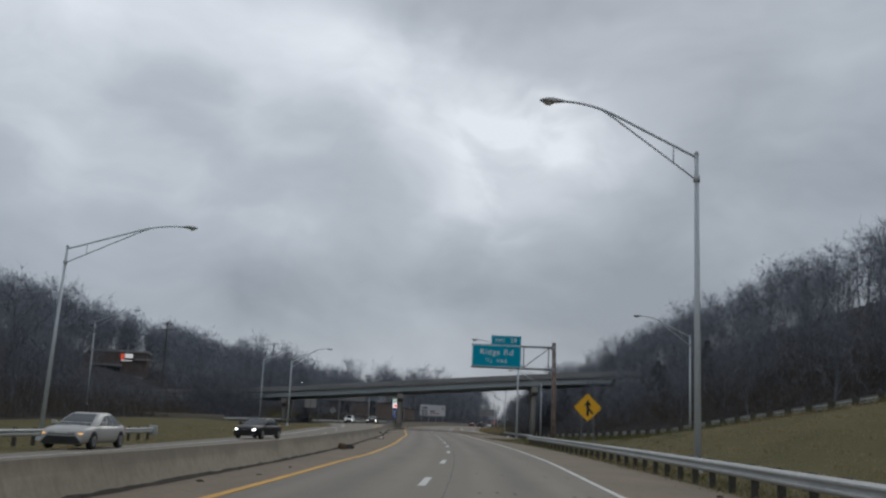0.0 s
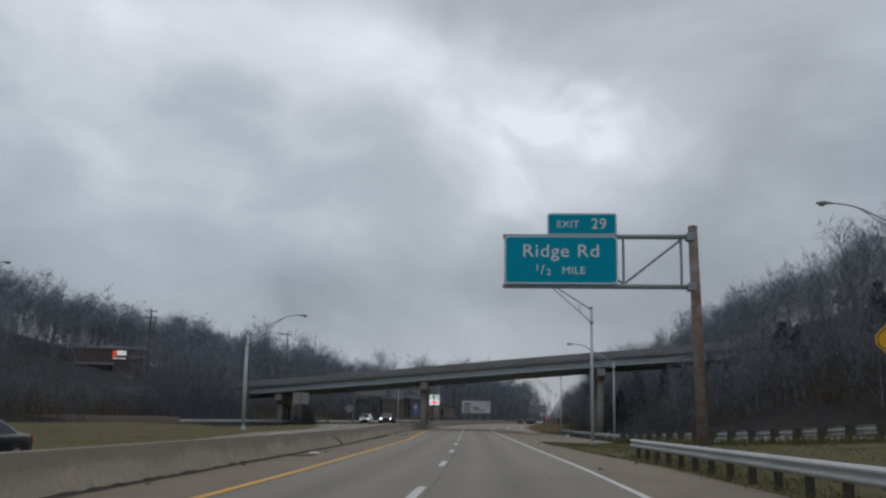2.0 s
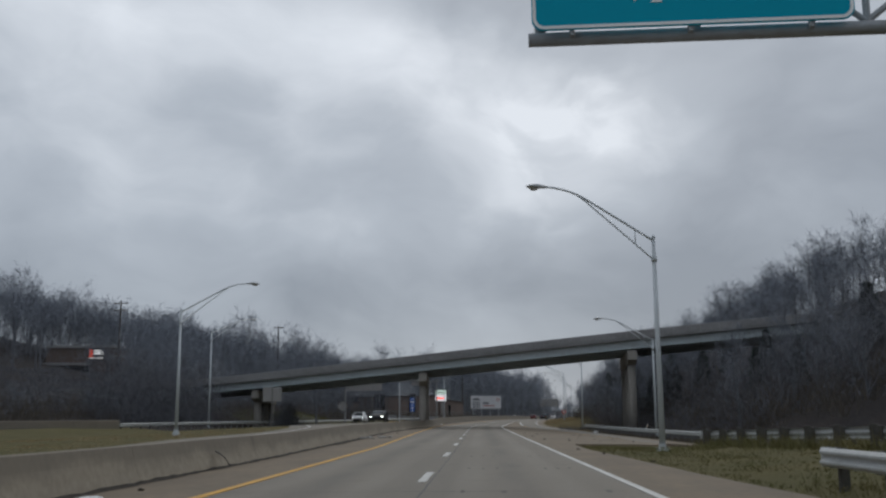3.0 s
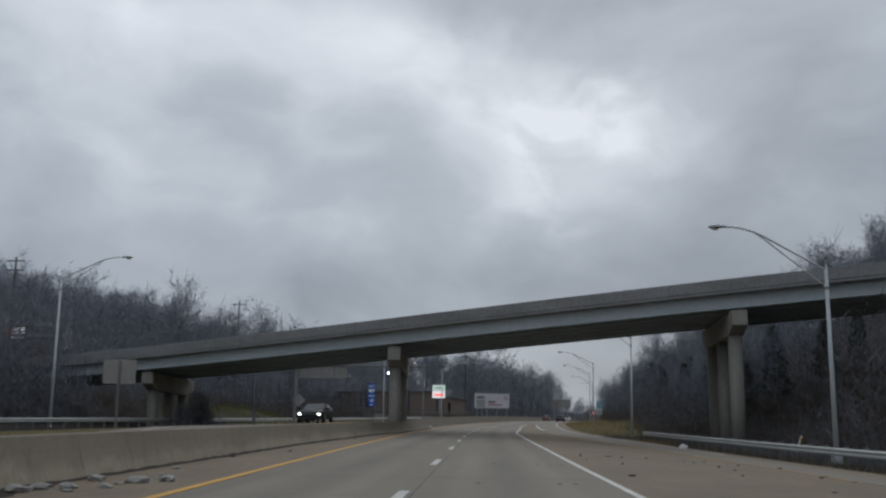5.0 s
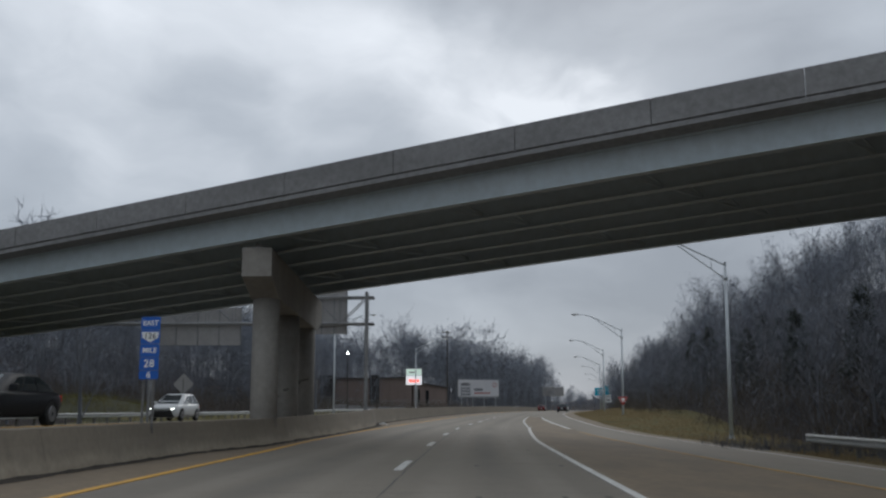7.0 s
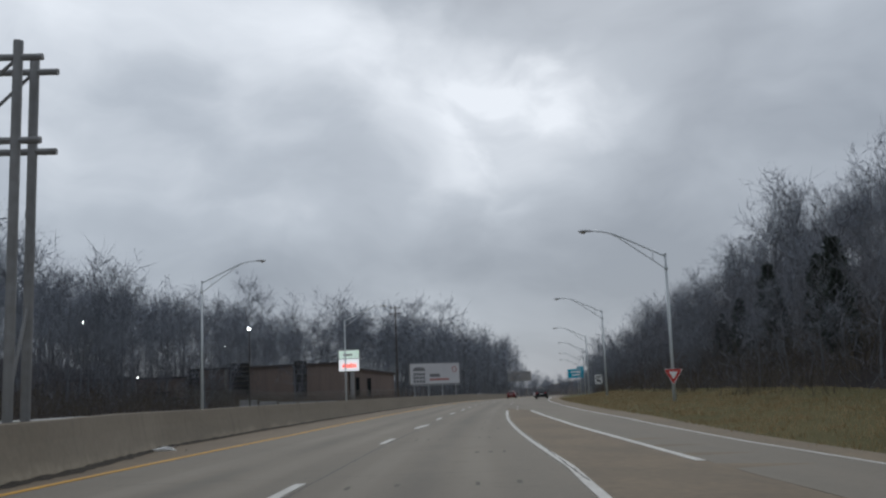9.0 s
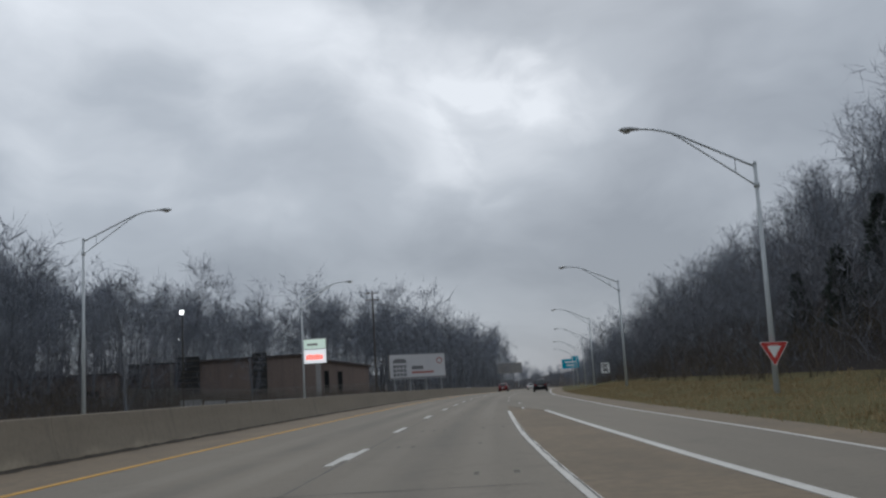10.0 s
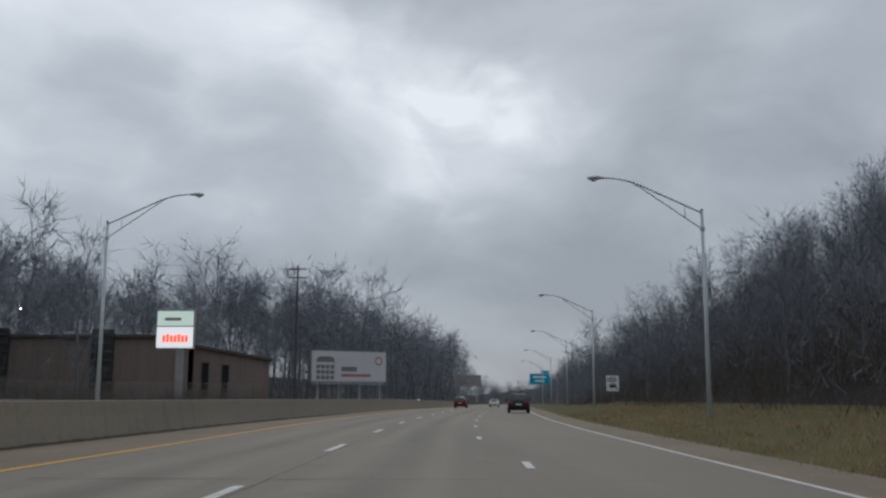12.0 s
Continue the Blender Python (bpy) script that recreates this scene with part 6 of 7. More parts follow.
scatter("undergrowth", bank, 30, (0.2, 0.9), (0.015, 0.05), M_THICKET, "dark scrub on the bank under the bridge", "brush", 0.8, 0.8)

ivy = []
for k in range(110):                  # creeper and brush about the far pier's columns
    a = wood_rng.uniform(0, 6.3)
    r = abs(wood_rng.gauss(0, 0.8)) + 0.5
    x, y = -27.9 + r * math.cos(a), 187.2 + r * math.sin(a) * 0.7
    ivy.append((x, y, ground_z(x, y) + wood_rng.uniform(0, 3.2) * max(0.0, 1.3 - 0.6 * r)))
scatter("undergrowth", ivy, 26, (0.2, 0.9), (0.03, 0.08), M_THICKET, "dark creeper and brush about the columns of the far pier", "brush", 0.5, 0.4)

# ---- vehicles ----
def paint_mat(name, col, rough=0.28):
    m = material(name, two_scale(col, tuple(c * 0.9 for c in col), tuple(c * 0.7 + 0.02 for c in col), 1.0, 25, (1, 1, 1), 0.15, 0.0, 0.001), rough)
    m.node_tree.nodes["Principled BSDF"].inputs["Coat Weight"].default_value = 0.0
    m.node_tree.nodes["Principled BSDF"].inputs["Specular IOR Level"].default_value = 0.25
    return m


M_SILVER = paint_mat("silver_car_paint", (0.46, 0.45, 0.42))
M_CARBLACK = paint_mat("black_car_paint", (0.012, 0.013, 0.016), 0.45)
M_CARWHITE = paint_mat("white_car_paint", (0.72, 0.73, 0.72))
M_CARRED = paint_mat("dark_red_car_paint", (0.13, 0.012, 0.014))
M_CARGREY = paint_mat("dark_grey_car_paint", (0.022, 0.025, 0.03), 0.4)
M_GLASS = material("dark_car_glass", lambda nt, b: (0.03, 0.037, 0.04), 0.08)
M_GLASS.node_tree.nodes["Principled BSDF"].inputs["Specular IOR Level"].default_value = 0.6
M_TYRE = material("tyre_rubber", two_scale((0.02, 0.02, 0.02), (0.03, 0.03, 0.029), (0.045, 0.042, 0.04), 3, 20), 0.9)
M_RIM = material("alloy_rim", two_scale((0.4, 0.4, 0.41), (0.32, 0.32, 0.33), (0.15, 0.15, 0.15), 3, 20), 0.35, 0.7)
M_LAMPGLASS = material("clear_lamp_cover", two_scale((0.3, 0.31, 0.32), (0.22, 0.23, 0.24), (0.1, 0.1, 0.11), 4, 30), 0.15)
M_TRIM = material("black_plastic_trim", two_scale((0.018, 0.018, 0.018), (0.025, 0.025, 0.025), (0.04, 0.04, 0.04), 3, 30), 0.6)


def glow(name, col, strength):
    m = bpy.data.materials.new(name)
    m.use_nodes = True
    b = m.node_tree.nodes["Principled BSDF"]
    b.inputs["Base Color"].default_value = (*col, 1)
    b.inputs["Emission Color"].default_value, b.inputs["Emission Strength"].default_value = (*col, 1), strength
    b.inputs["Roughness"].default_value = 0.2
    return m


M_BEAM = glow("lit_headlight", (0.95, 1.0, 0.9), 5.0)
M_AMBER = glow("lit_amber_lamp", (1.0, 0.5, 0.12), 0.9)
M_TAIL = glow("tail_lamp", (0.35, 0.02, 0.02), 0.25)
M_PLATE = material("plate", lambda nt, b: (0.6, 0.6, 0.58), 0.5)


def car(label, paint, m, suv=False, lamp=None, hatch=False):
    """Front towards +y, standing on z = 0."""
    th = thing("car", label, "car", m)
    H, L, W = (1.62, 4.6, 0.93) if suv else (1.3 if hatch else 1.39, 4.85, 0.92)
    belt = 1.02 if suv else 0.86 if hatch else 0.9
    hl = L / 2
    st = [(-hl, 0.74, 0.50, belt - 0.22), (-hl + 0.08, 0.84, 0.34, belt - 0.03), (-hl + 0.5, 0.97, 0.26, belt + 0.03), (-1.0, 1.0, 0.24, belt), (0.0, 1.0, 0.24, belt - 0.02), (0.9, 1.0, 0.24, belt - 0.01), (1.25, 0.99, 0.25, belt - 0.02), (hl - 0.6, 0.97, 0.24, belt - 0.09), (hl - 0.25, 0.93, 0.22, belt - 0.17), (hl - 0.07, 0.86, 0.2, belt - 0.25), (hl, 0.76, 0.24, belt - 0.33)]
    rows = []
    for y, w, lo, hi in st:
        w *= W
        rows.append([(0.86 * w, lo), (0.97 * w, lo + 0.10), (w, lo + (hi - lo) * 0.45), (0.985 * w, hi - 0.12), (0.93 * w, hi - 0.02), (0.72 * w, hi + 0.02), (0, hi + 0.045)])
    g = Geo()
    n = 13
    vs = []
    for (y, *_), r in zip(st, rows):
        half = [(a, y, b) for a, b in r]
        vs += half + [(-a, y, b) for a, y, b in half[-2::-1]]
    fs = []
    for i in range(len(st) - 1):
        for k in range(n):
            a, b = i * n + k, i * n + (k + 1) % n
            fs.append((a, a + n, b + n, b))
    fs += [tuple(range(n)), tuple(range((len(st) - 1) * n, len(st) * n))[::-1]]
    g.add(vs, fs).make("body", paint, th, smooth=True)
    # cabin
    y0, y1, t0, t1 = (-hl + 0.15, 1.45, -hl + 0.8, 0.1) if suv else ((-hl + 0.3, 1.25, -hl + 1.1, 0.15) if hatch else (-1.95, 1.35, -1.0, 0.2))
    wb, wt = 0.9 * W, 0.69 * W

    def ring(k):
        """Outline at k of the way up the cabin."""
        e = k ** 1.15
        a, b = y0 + (t0 - y0) * e, y1 + (t1 - y1) * e
        w = wb + (wt - wb) * k ** 1.6
        z = belt - 0.04 + (H - belt + 0.04) * (k if k < 0.9 else 0.9 + (k - 0.9))
        c = 0.16
        return [(-w + c, a, z), (w - c, a, z), (w, a + c * 1.6, z), (w, b - c * 2.2, z), (w - c, b, z), (-w + c, b, z), (-w, b - c * 2.2, z), (-w, a + c * 1.6, z)]

    g = Geo()
    ks = [0, 0.3, 0.6, 0.85, 0.95, 1.0]
    rs = [ring(k) for k in ks]
    rs[-1] = [(x * 0.82, (y - (t0 + t1) / 2) * 0.86 + (t0 + t1) / 2, z + 0.012) for x, y, z in rs[-1]]
    vs = [v for r in rs for v in r]
    fs = []
    for i in range(len(rs) - 1):
        for k in range(8):
            a, b = i * 8 + k, i * 8 + (k + 1) % 8
            fs.append((a, b, b + 8, a + 8))
    fs.append(tuple(range((len(rs) - 1) * 8, len(rs) * 8)))
    g.add(vs, fs).make("cabin", paint, th, smooth=True)

    def pane(i, j, k0, k1, f0, f1, name):
        """Glass on the cabin side between ring corners i and j."""
        def pt(k, f):
            r = ring(k)
            p = Vector(r[i]).lerp(Vector(r[j]), f)
            c = Vector((0, (y0 + y1) / 2, p.z))
            return p + (p - c).normalized() * 0.012
        km = (k0 + k1) / 2
        q = [pt(k0, f0), pt(k0, f1), pt(km, f1), pt(k1, f1), pt(k1, f0), pt(km, f0)]
        Geo().add(q, [(0, 1, 2, 5), (5, 2, 3, 4)]).make(name, M_GLASS, th)
    pane(4, 5, 0.1, 0.93, 0.02, 0.98, "windscreen")
    pane(0, 1, 0.2, 0.9, 0.04, 0.96, "rear_window")
    for i, j in ((2, 3), (7, 6)):
        pane(i, j, 0.12, 0.86, 0.03, 0.36, "side_window")
        pane(i, j, 0.12, 0.86, 0.40, 0.70, "side_window")
        pane(i, j, 0.12, 0.8, 0.73, 0.97, "side_window")
    # wheels
    r = 0.36 if suv else 0.325
    for y in (-hl + 0.95, hl - 0.92):
        for s in (-1, 1):
            x = s * (W - 0.10)
            wh = Geo().tube([(x - 0.11, y, r), (x - 0.09, y, r), (x + 0.09, y, r), (x + 0.11, y, r)], [r - 0.03, r, r, r - 0.03], 22).make("wheel", M_TYRE, th)
            Geo().tube([(x + s * 0.06, y, r), (x + s * 0.125, y, r)], [r * 0.68, r * 0.62], 18).make("rim", M_RIM, wh)
            Geo().tube([(x + s * 0.126, y, r), (x + s * 0.132, y, r)], [r * 0.16, r * 0.12], 10).make("hub", M_TRIM, wh)
    # black discs drawn for the shade in the wheel wells; face, lamps, mirrors
    for y in (-hl + 0.95, hl - 0.92):
        for s in (-1, 1):
            x = s * (W - 0.03)
            ring_a = [(x + s * 0.028, y + (r + 0.05) * math.cos(a), max(r + (r + 0.05) * math.sin(a), 0.26)) for a in np.linspace(-0.5, math.pi + 0.5, 15)]
            Geo().add(ring_a + [(x - s * 0.1, py, pz) for _, py, pz in ring_a], [tuple(range(15)), tuple(range(14, -1, -1))] + [(i, i + 1, i + 16, i + 15) for i in range(14)]).make("wheel_arch", M_TRIM, th)
    lo, hi = 0.2, belt - 0.39

    def slab(pts, name, mat, depth=0.03):
        front = [Vector(p) for p in pts]
        n = len(front)
        Geo().add(front + [p - Vector((0, depth + 0.05, 0)) for p in front], [tuple(range(n)), tuple(range(n - 1, -1, -1))] + [(i, (i + 1) % n, (i + 1) % n + n, i + n) for i in range(n)]).make(name, mat, th)
    slab([(-0.76, hl + 0.005, lo + 0.02), (0.76, hl + 0.005, lo + 0.02), (0.72, hl + 0.012, lo + 0.12), (0.56, hl + 0.015, hi), (-0.56, hl + 0.015, hi), (-0.72, hl + 0.012, lo + 0.12)], "lower_grille", M_TRIM)
    slab([(-0.46, hl + 0.012, hi + 0.05), (0.46, hl + 0.012, hi + 0.05), (0.52, hl - 0.03, hi + 0.13), (-0.52, hl - 0.03, hi + 0.13)], "grille", M_TRIM)
    slab([(-0.5, hl + 0.02, hi + 0.075), (0.5, hl + 0.02, hi + 0.075), (0.5, hl + 0.016, hi + 0.09), (-0.5, hl + 0.016, hi + 0.09)], "grille_bar", M_RIM)
    for z in (0.33, 0.42):
        slab([(-0.55, hl + 0.022, z), (0.55, hl + 0.022, z), (0.55, hl + 0.022, z + 0.014), (-0.55, hl + 0.022, z + 0.014)], "grille_slat", M_TYRE, 0.0)
    for s in (-1, 1):
        x0, x1 = s * 0.46, s * 0.83 * W / 0.92
        q = [(x0, hl + 0.0, belt - 0.37), (x1 - s * 0.06, hl - 0.09, belt - 0.35), (x1, hl - 0.33, belt - 0.2), (x1 - s * 0.08, hl - 0.27, belt - 0.19), (x0, hl - 0.06, belt - 0.29)]
        q2 = [(x, y + 0.025, z) for x, y, z in q]
        Geo().add(q + q2, [(5, 6, 7, 8, 9), (9, 8, 7, 6, 5)] + [(i, (i + 1) % 5, (i + 1) % 5 + 5, i + 5) for i in range(5)]).make("headlight", M_LAMPGLASS, th)
        hx, hz = s * (0.62 if lamp is not M_AMBER else 0.68) * W / 0.92, belt - 0.305
        a, b = (0.10, 0.045) if lamp is M_AMBER else (0.15, 0.075) if not suv else (0.15, 0.04)
        dome = [(hx + a * k * math.cos(u), hl + d - 0.22 * abs(hx + a * k * math.cos(u)) + 0.1, hz + b * k * math.sin(u) + s * 0.12 * a * k * math.cos(u)) for k, d in ((1.0, -0.05), (0.7, 0.02)) for u in np.linspace(0, 2 * math.pi, 15)[:-1]]
        Geo().add(dome, [(i, (i + 1) % 14, (i + 1) % 14 + 14, i + 14) for i in range(14)] + [tuple(range(14, 28))]).make("headlamp_bulb", lamp or M_LEGEND, th)
        slab([(s * 0.74, hl - 0.04, 0.3), (s * 0.66, hl - 0.01, 0.3), (s * 0.66, hl - 0.01, 0.37), (s * 0.74, hl - 0.04, 0.37)], "fog_lamp", M_RIM)
        q = [(s * 0.56, -hl + 0.02, belt - 0.24), (s * 0.86 * W, -hl + 0.16, belt - 0.22), (s * 0.87 * W, -hl + 0.18, belt - 0.06), (s * 0.56, -hl + 0.05, belt - 0.07)]
        q2 = [(x, y - 0.05, z) for x, y, z in q]
        Geo().add(q + q2, [(4, 5, 6, 7), (7, 6, 5, 4), (0, 1, 5, 4), (1, 2, 6, 5), (2, 3, 7, 6), (3, 0, 4, 7)]).make("tail_lamp", M_TAIL, th)
        Geo().chamfered((s * (W + 0.07) - 0.1, 0.72, belt + 0.02), (s * (W + 0.07) + 0.1, 0.86, belt + 0.17), 0.03).make("mirror", paint, th)
    Geo().box((-0.26, -hl - 0.012, 0.66), (0.26, -hl + 0.02, 0.79)).make("plate", M_PLATE, th)
    return th


def on_lane(y, lat, back=False):
    p = on_road(y, lat, 0.005 if lat > -8 else -0.005)
    return Matrix.Translation(p) @ pose(0, 0, 0, 0, 0, heading(y) + (180 if back else 0))


car("silver saloon with amber lamps on the opposite carriageway", M_SILVER, on_lane(35.2, -14.6, True), lamp=M_AMBER)
car("black saloon with lit headlights on the opposite carriageway", M_CARBLACK, on_lane(63.5, -12.9, True) @ pose(0, 0, 0, 0, 0, -12), lamp=M_BEAM)
car("black hatchback with lit headlights beyond the barrier", M_CARBLACK, on_lane(167.3, -10.2, True), lamp=M_BEAM, hatch=True)
car("white sport utility car with lit headlights near the bridge", M_CARWHITE, on_lane(203, -17.5, True), suv=True, lamp=M_BEAM)
car("dark grey sport utility car driving ahead", M_CARGREY, on_lane(338, 6.6), suv=True)
car("dark red sport utility car driving ahead", M_CARRED, on_lane(400, -1.9), suv=True)
car("white car far ahead on the highway", M_CARWHITE, on_lane(440, 2.0))
car("white car with lit headlights far off", M_CARWHITE, on_lane(430, -12.0, True), lamp=M_BEAM)

# ---- roadside boards and buildings on the left ----
M_LEDTOP = glow("pale_green_light_panel", (0.55, 0.68, 0.60), 0.55)
M_LEDLOW = glow("white_light_panel", (0.85, 0.88, 0.90), 0.62)
M_LEDRED = glow("red_light_segments", (1.0, 0.10, 0.06), 1.3)
led = thing("light_board", "lit roadside message board with red segments on a grey post", "sign", pose(-17.3, 335.5, 0, 0, 0, -4))
z0 = ground_z(-17.3, 335.5)
Geo().chamfered((-1.62, 0.0, 6.2), (1.62, 0.45, 9.5), 0.04).make("cabinet", M_SIGNBACK, led)
plate(Geo(), rounded(-1.55, 8.15, 1.55, 9.4, 0.04, -0.02), 0.02).make("upper_panel", M_LEDTOP, led, "pale green lit panel")
low_p = plate(Geo(), rounded(-1.55, 6.3, 1.55, 8.05, 0.04, -0.02), 0.02).make("lower_panel", M_LEDLOW, led, "white lit panel")
for k in range(7):
    x = -1.05 + k * 0.32
    plate(Geo(), rounded(x, 6.75, x + 0.25, 7.35 + 0.12 * (k % 3 == 1), 0.03, -0.035), 0.015).make("segment", M_LEDRED, low_p)
plate(Geo(), rounded(-0.9, 8.6, 0.5, 8.85, 0.03, -0.035), 0.015).make("legend_bar", M_SIGNBACK, led)
Geo().chamfered((0.1, 0.1, z0 - 0.5), (0.75, 0.35, 6.3), 0.03).make("post", M_SIGNBACK, led)

M_BOARD = material("printed_board_face", two_scale((0.60, 0.60, 0.61), (0.54, 0.54, 0.56), (0.48, 0.48, 0.5), 0.3, 6, (1, 1, 1), 0.3, 0.0, 0.001), 0.6)
M_PRINT = material("grey_print", two_scale((0.16, 0.165, 0.18), (0.2, 0.2, 0.21), (0.12, 0.12, 0.12), 0.5, 8), 0.6)
M_PRINTRED = material("faded_red_print", two_scale((0.42, 0.15, 0.14), (0.4, 0.18, 0.16), (0.3, 0.14, 0.13), 0.5, 8), 0.6)
bb = thing("billboard", "pale roadside billboard with grey and red print on steel posts", "billboard", pose(-5.6, 389.7, 0, 0, 0, 40))
bb.matrix_basis = pose(-5.6, 389.7, 0, 0, 0, math.degrees(math.atan2(9, 10)) * 0.55)
zb = ground_z(-5.6, 389.7)
Geo().chamfered((-5.6, 0.05, 4.55), (5.6, 0.5, 8.95), 0.04).make("frame", M_SIGNBACK, bb)
face = plate(Geo(), rounded(-5.5, 4.75, 5.5, 8.85, 0.02, 0.0), 0.05).make("face", M_BOARD, bb)
for k in range(3):
    for j in range(4):
        plate(Geo(), rounded(-4.85 + j * 0.68, 4.95 + k * 0.75, -4.3 + j * 0.68, 5.5 + k * 0.75, 0.04, -0.012), 0.012).make("print_block", M_PRINT, face)
plate(Geo(), [(-4.9, -0.012, 7.35), (-2.2, -0.012, 7.35), (-2.3, -0.012, 7.9), (-2.9, -0.012, 8.15), (-4.2, -0.012, 8.15), (-4.8, -0.012, 7.9)], 0.012).make("print_block", M_PRINT, face)
for x0, x1, z0, z1, mt in ((-1.2, 1.1, 6.1, 6.75, M_PRINT), (-1.2, 3.2, 5.35, 5.75, M_PRINTRED)):
    plate(Geo(), rounded(x0, z0, x1, z1, 0.03, -0.012), 0.012).make("legend_bar", mt, face)
ringp = [(4.4 + 0.6 * math.cos(a), -0.012, 7.6 + 0.6 * math.sin(a)) for a in np.linspace(0, 2 * math.pi, 21)[:-1]]
frame_ring(Geo(), ringp, [(4.4 + (x - 4.4) * 0.66, y, 7.6 + (z - 7.6) * 0.66) for x, y, z in ringp], 0.012).make("emblem", M_PRINTRED, face)
Geo().chamfered((-5.5, -0.7, 4.3), (5.5, 0.05, 4.42), 0.02).make("catwalk", M_GANTRY, bb)
for x in (-4.6, -1.5, 1.6, 4.7):
    Geo().box((x - 0.12, 0.1, zb - 0.6), (x + 0.12, 0.4, 4.6)).make("post", M_GANTRY, bb)
b2 = thing("billboard", "distant grey billboard beside the road", "billboard", pose(25.0, 604, 2.5, 0, 0, 6))
Geo().chamfered((-5.2, 0.0, 5.2), (5.2, 0.4, 9.4), 0.04).make("frame", M_PRINT, b2)
for k in range(4):
    Geo().box((-5.1, -0.03, 5.35 + k), (5.1, 0.0, 6.2 + k)).make("face_strip", M_SIGNBACK, b2)
for x in (-3.5, 3.5):
    Geo().box((x - 0.15, 0.1, -0.5), (x + 0.15, 0.35, 5.3)).make("post", M_GANTRY, b2)

M_BROWN = material("brown_metal_siding", two_scale((0.235, 0.182, 0.158), (0.195, 0.152, 0.135), (0.13, 0.104, 0.092), 0.4, 3, (6, 6, 0.3), 0.4, 0.3, 0.02), 0.8)
M_ROOF = material("weathered_roof", two_scale((0.11, 0.095, 0.085), (0.085, 0.075, 0.07), (0.06, 0.05, 0.05), 0.4, 3), 0.85)
M_DARKWIN = material("dark_window", lambda nt, b: (0.018, 0.02, 0.022), 0.15)


def shed(label, m, w, d, h0, h1, doors):
    """A low building: its front faces -y, the roof falls from h0 on the left to h1 on the right."""
    th = thing("building", label, "building", m)
    ring = [(-w / 2, -1.0), (w / 2, -1.0), (w / 2, h1), (-w / 2, h0)]
    Geo().add([(x, 0, z) for x, z in ring] + [(x, d, z) for x, z in ring], [(0, 1, 2, 3), (7, 6, 5, 4), (1, 5, 6, 2), (4, 0, 3, 7)]).make("wall", M_BROWN, th)
    Geo().add([(-w / 2 - 0.3, -0.4, h0), (w / 2 + 0.3, -0.4, h1), (w / 2 + 0.3, d + 0.3, h1), (-w / 2 - 0.3, d + 0.3, h0)] + [(-w / 2 - 0.3, -0.4, h0 + 0.25), (w / 2 + 0.3, -0.4, h1 + 0.25), (w / 2 + 0.3, d + 0.3, h1 + 0.25), (-w / 2 - 0.3, d + 0.3, h0 + 0.25)], [(3, 2, 1, 0), (4, 5, 6, 7), (0, 1, 5, 4), (1, 2, 6, 5), (2, 3, 7, 6), (3, 0, 4, 7)]).make("roof", M_ROOF, th)
    for x, z0, x1, z1 in doors:
        q = Geo().box((x, -0.05, z0), (x1, 0.02, z1)).make("window", M_DARKWIN, th)
        frame_ring(Geo(), [(x - 0.1, -0.07, z0 - 0.1), (x1 + 0.1, -0.07, z0 - 0.1), (x1 + 0.1, -0.07, z1 + 0.1), (x - 0.1, -0.07, z1 + 0.1)], [(x, -0.07, z0), (x1, -0.07, z0), (x1, -0.07, z1), (x, -0.07, z1)], 0.08).make("frame", M_ROOF, q)
    return th


ware = shed("low brown warehouse with dark louvred bays in its front", pose(-31, 345, 1.2, 0, 0, 14), 25, 14, 6.3, 6.8, ())
for x, w, top in ((-12.3, 1.5, 6.6), (-5.2, 3.2, 7.3), (4.6, 2.0, 7.4)):
    bay = Geo().chamfered((x - w / 2, -0.45, 0.2), (x + w / 2, 0.3, top), 0.05).make("louvred_bay", M_TRIM, ware, "tall dark louvred bay")
    for k in range(9):
        z = 0.7 + (top - 1.2) * k / 8
        Geo().add([(x - w / 2 + 0.1, -0.47, z), (x + w / 2 - 0.1, -0.47, z), (x + w / 2 - 0.1, -0.58, z - 0.18), (x - w / 2 + 0.1, -0.58, z - 0.18)], [(0, 1, 2, 3), (3, 2, 1, 0)]).make("louvre", M_ROOF, bay)
Geo().box((-7.6, -0.35, 0.0), (-7.2, -0.02, 6.4)).make("pilaster", M_PIER, ware, "pale concrete pilaster")
for k in range(12):
    x = -11 + 2 * k
    if all(abs(x - q) > 1.9 for q in (-5.2, 4.6)):
        Geo().box((x - 0.06, -0.06, -0.5), (x + 0.06, -0.01, 6.2)).make("siding_rib", M_BROWN, ware)
shed("tan shed with a falling roofline beside the warehouse", pose(-15.2, 351, 1.0, 0, 0, 20), 7.5, 12, 6.2, 4.9, ((-2.9, 0.6, -2.3, 4.6), (-0.9, 0.6, -0.3, 4.4)))
shed("low brown building half hidden in the woods", pose(-47, 322, 1.6, 0, 0, 16), 16, 10, 4.2, 4.2, ((-5, 0.4, -2, 2.6), (0, 0.8, 2, 2.4), (4, 0.8, 6, 2.4)))

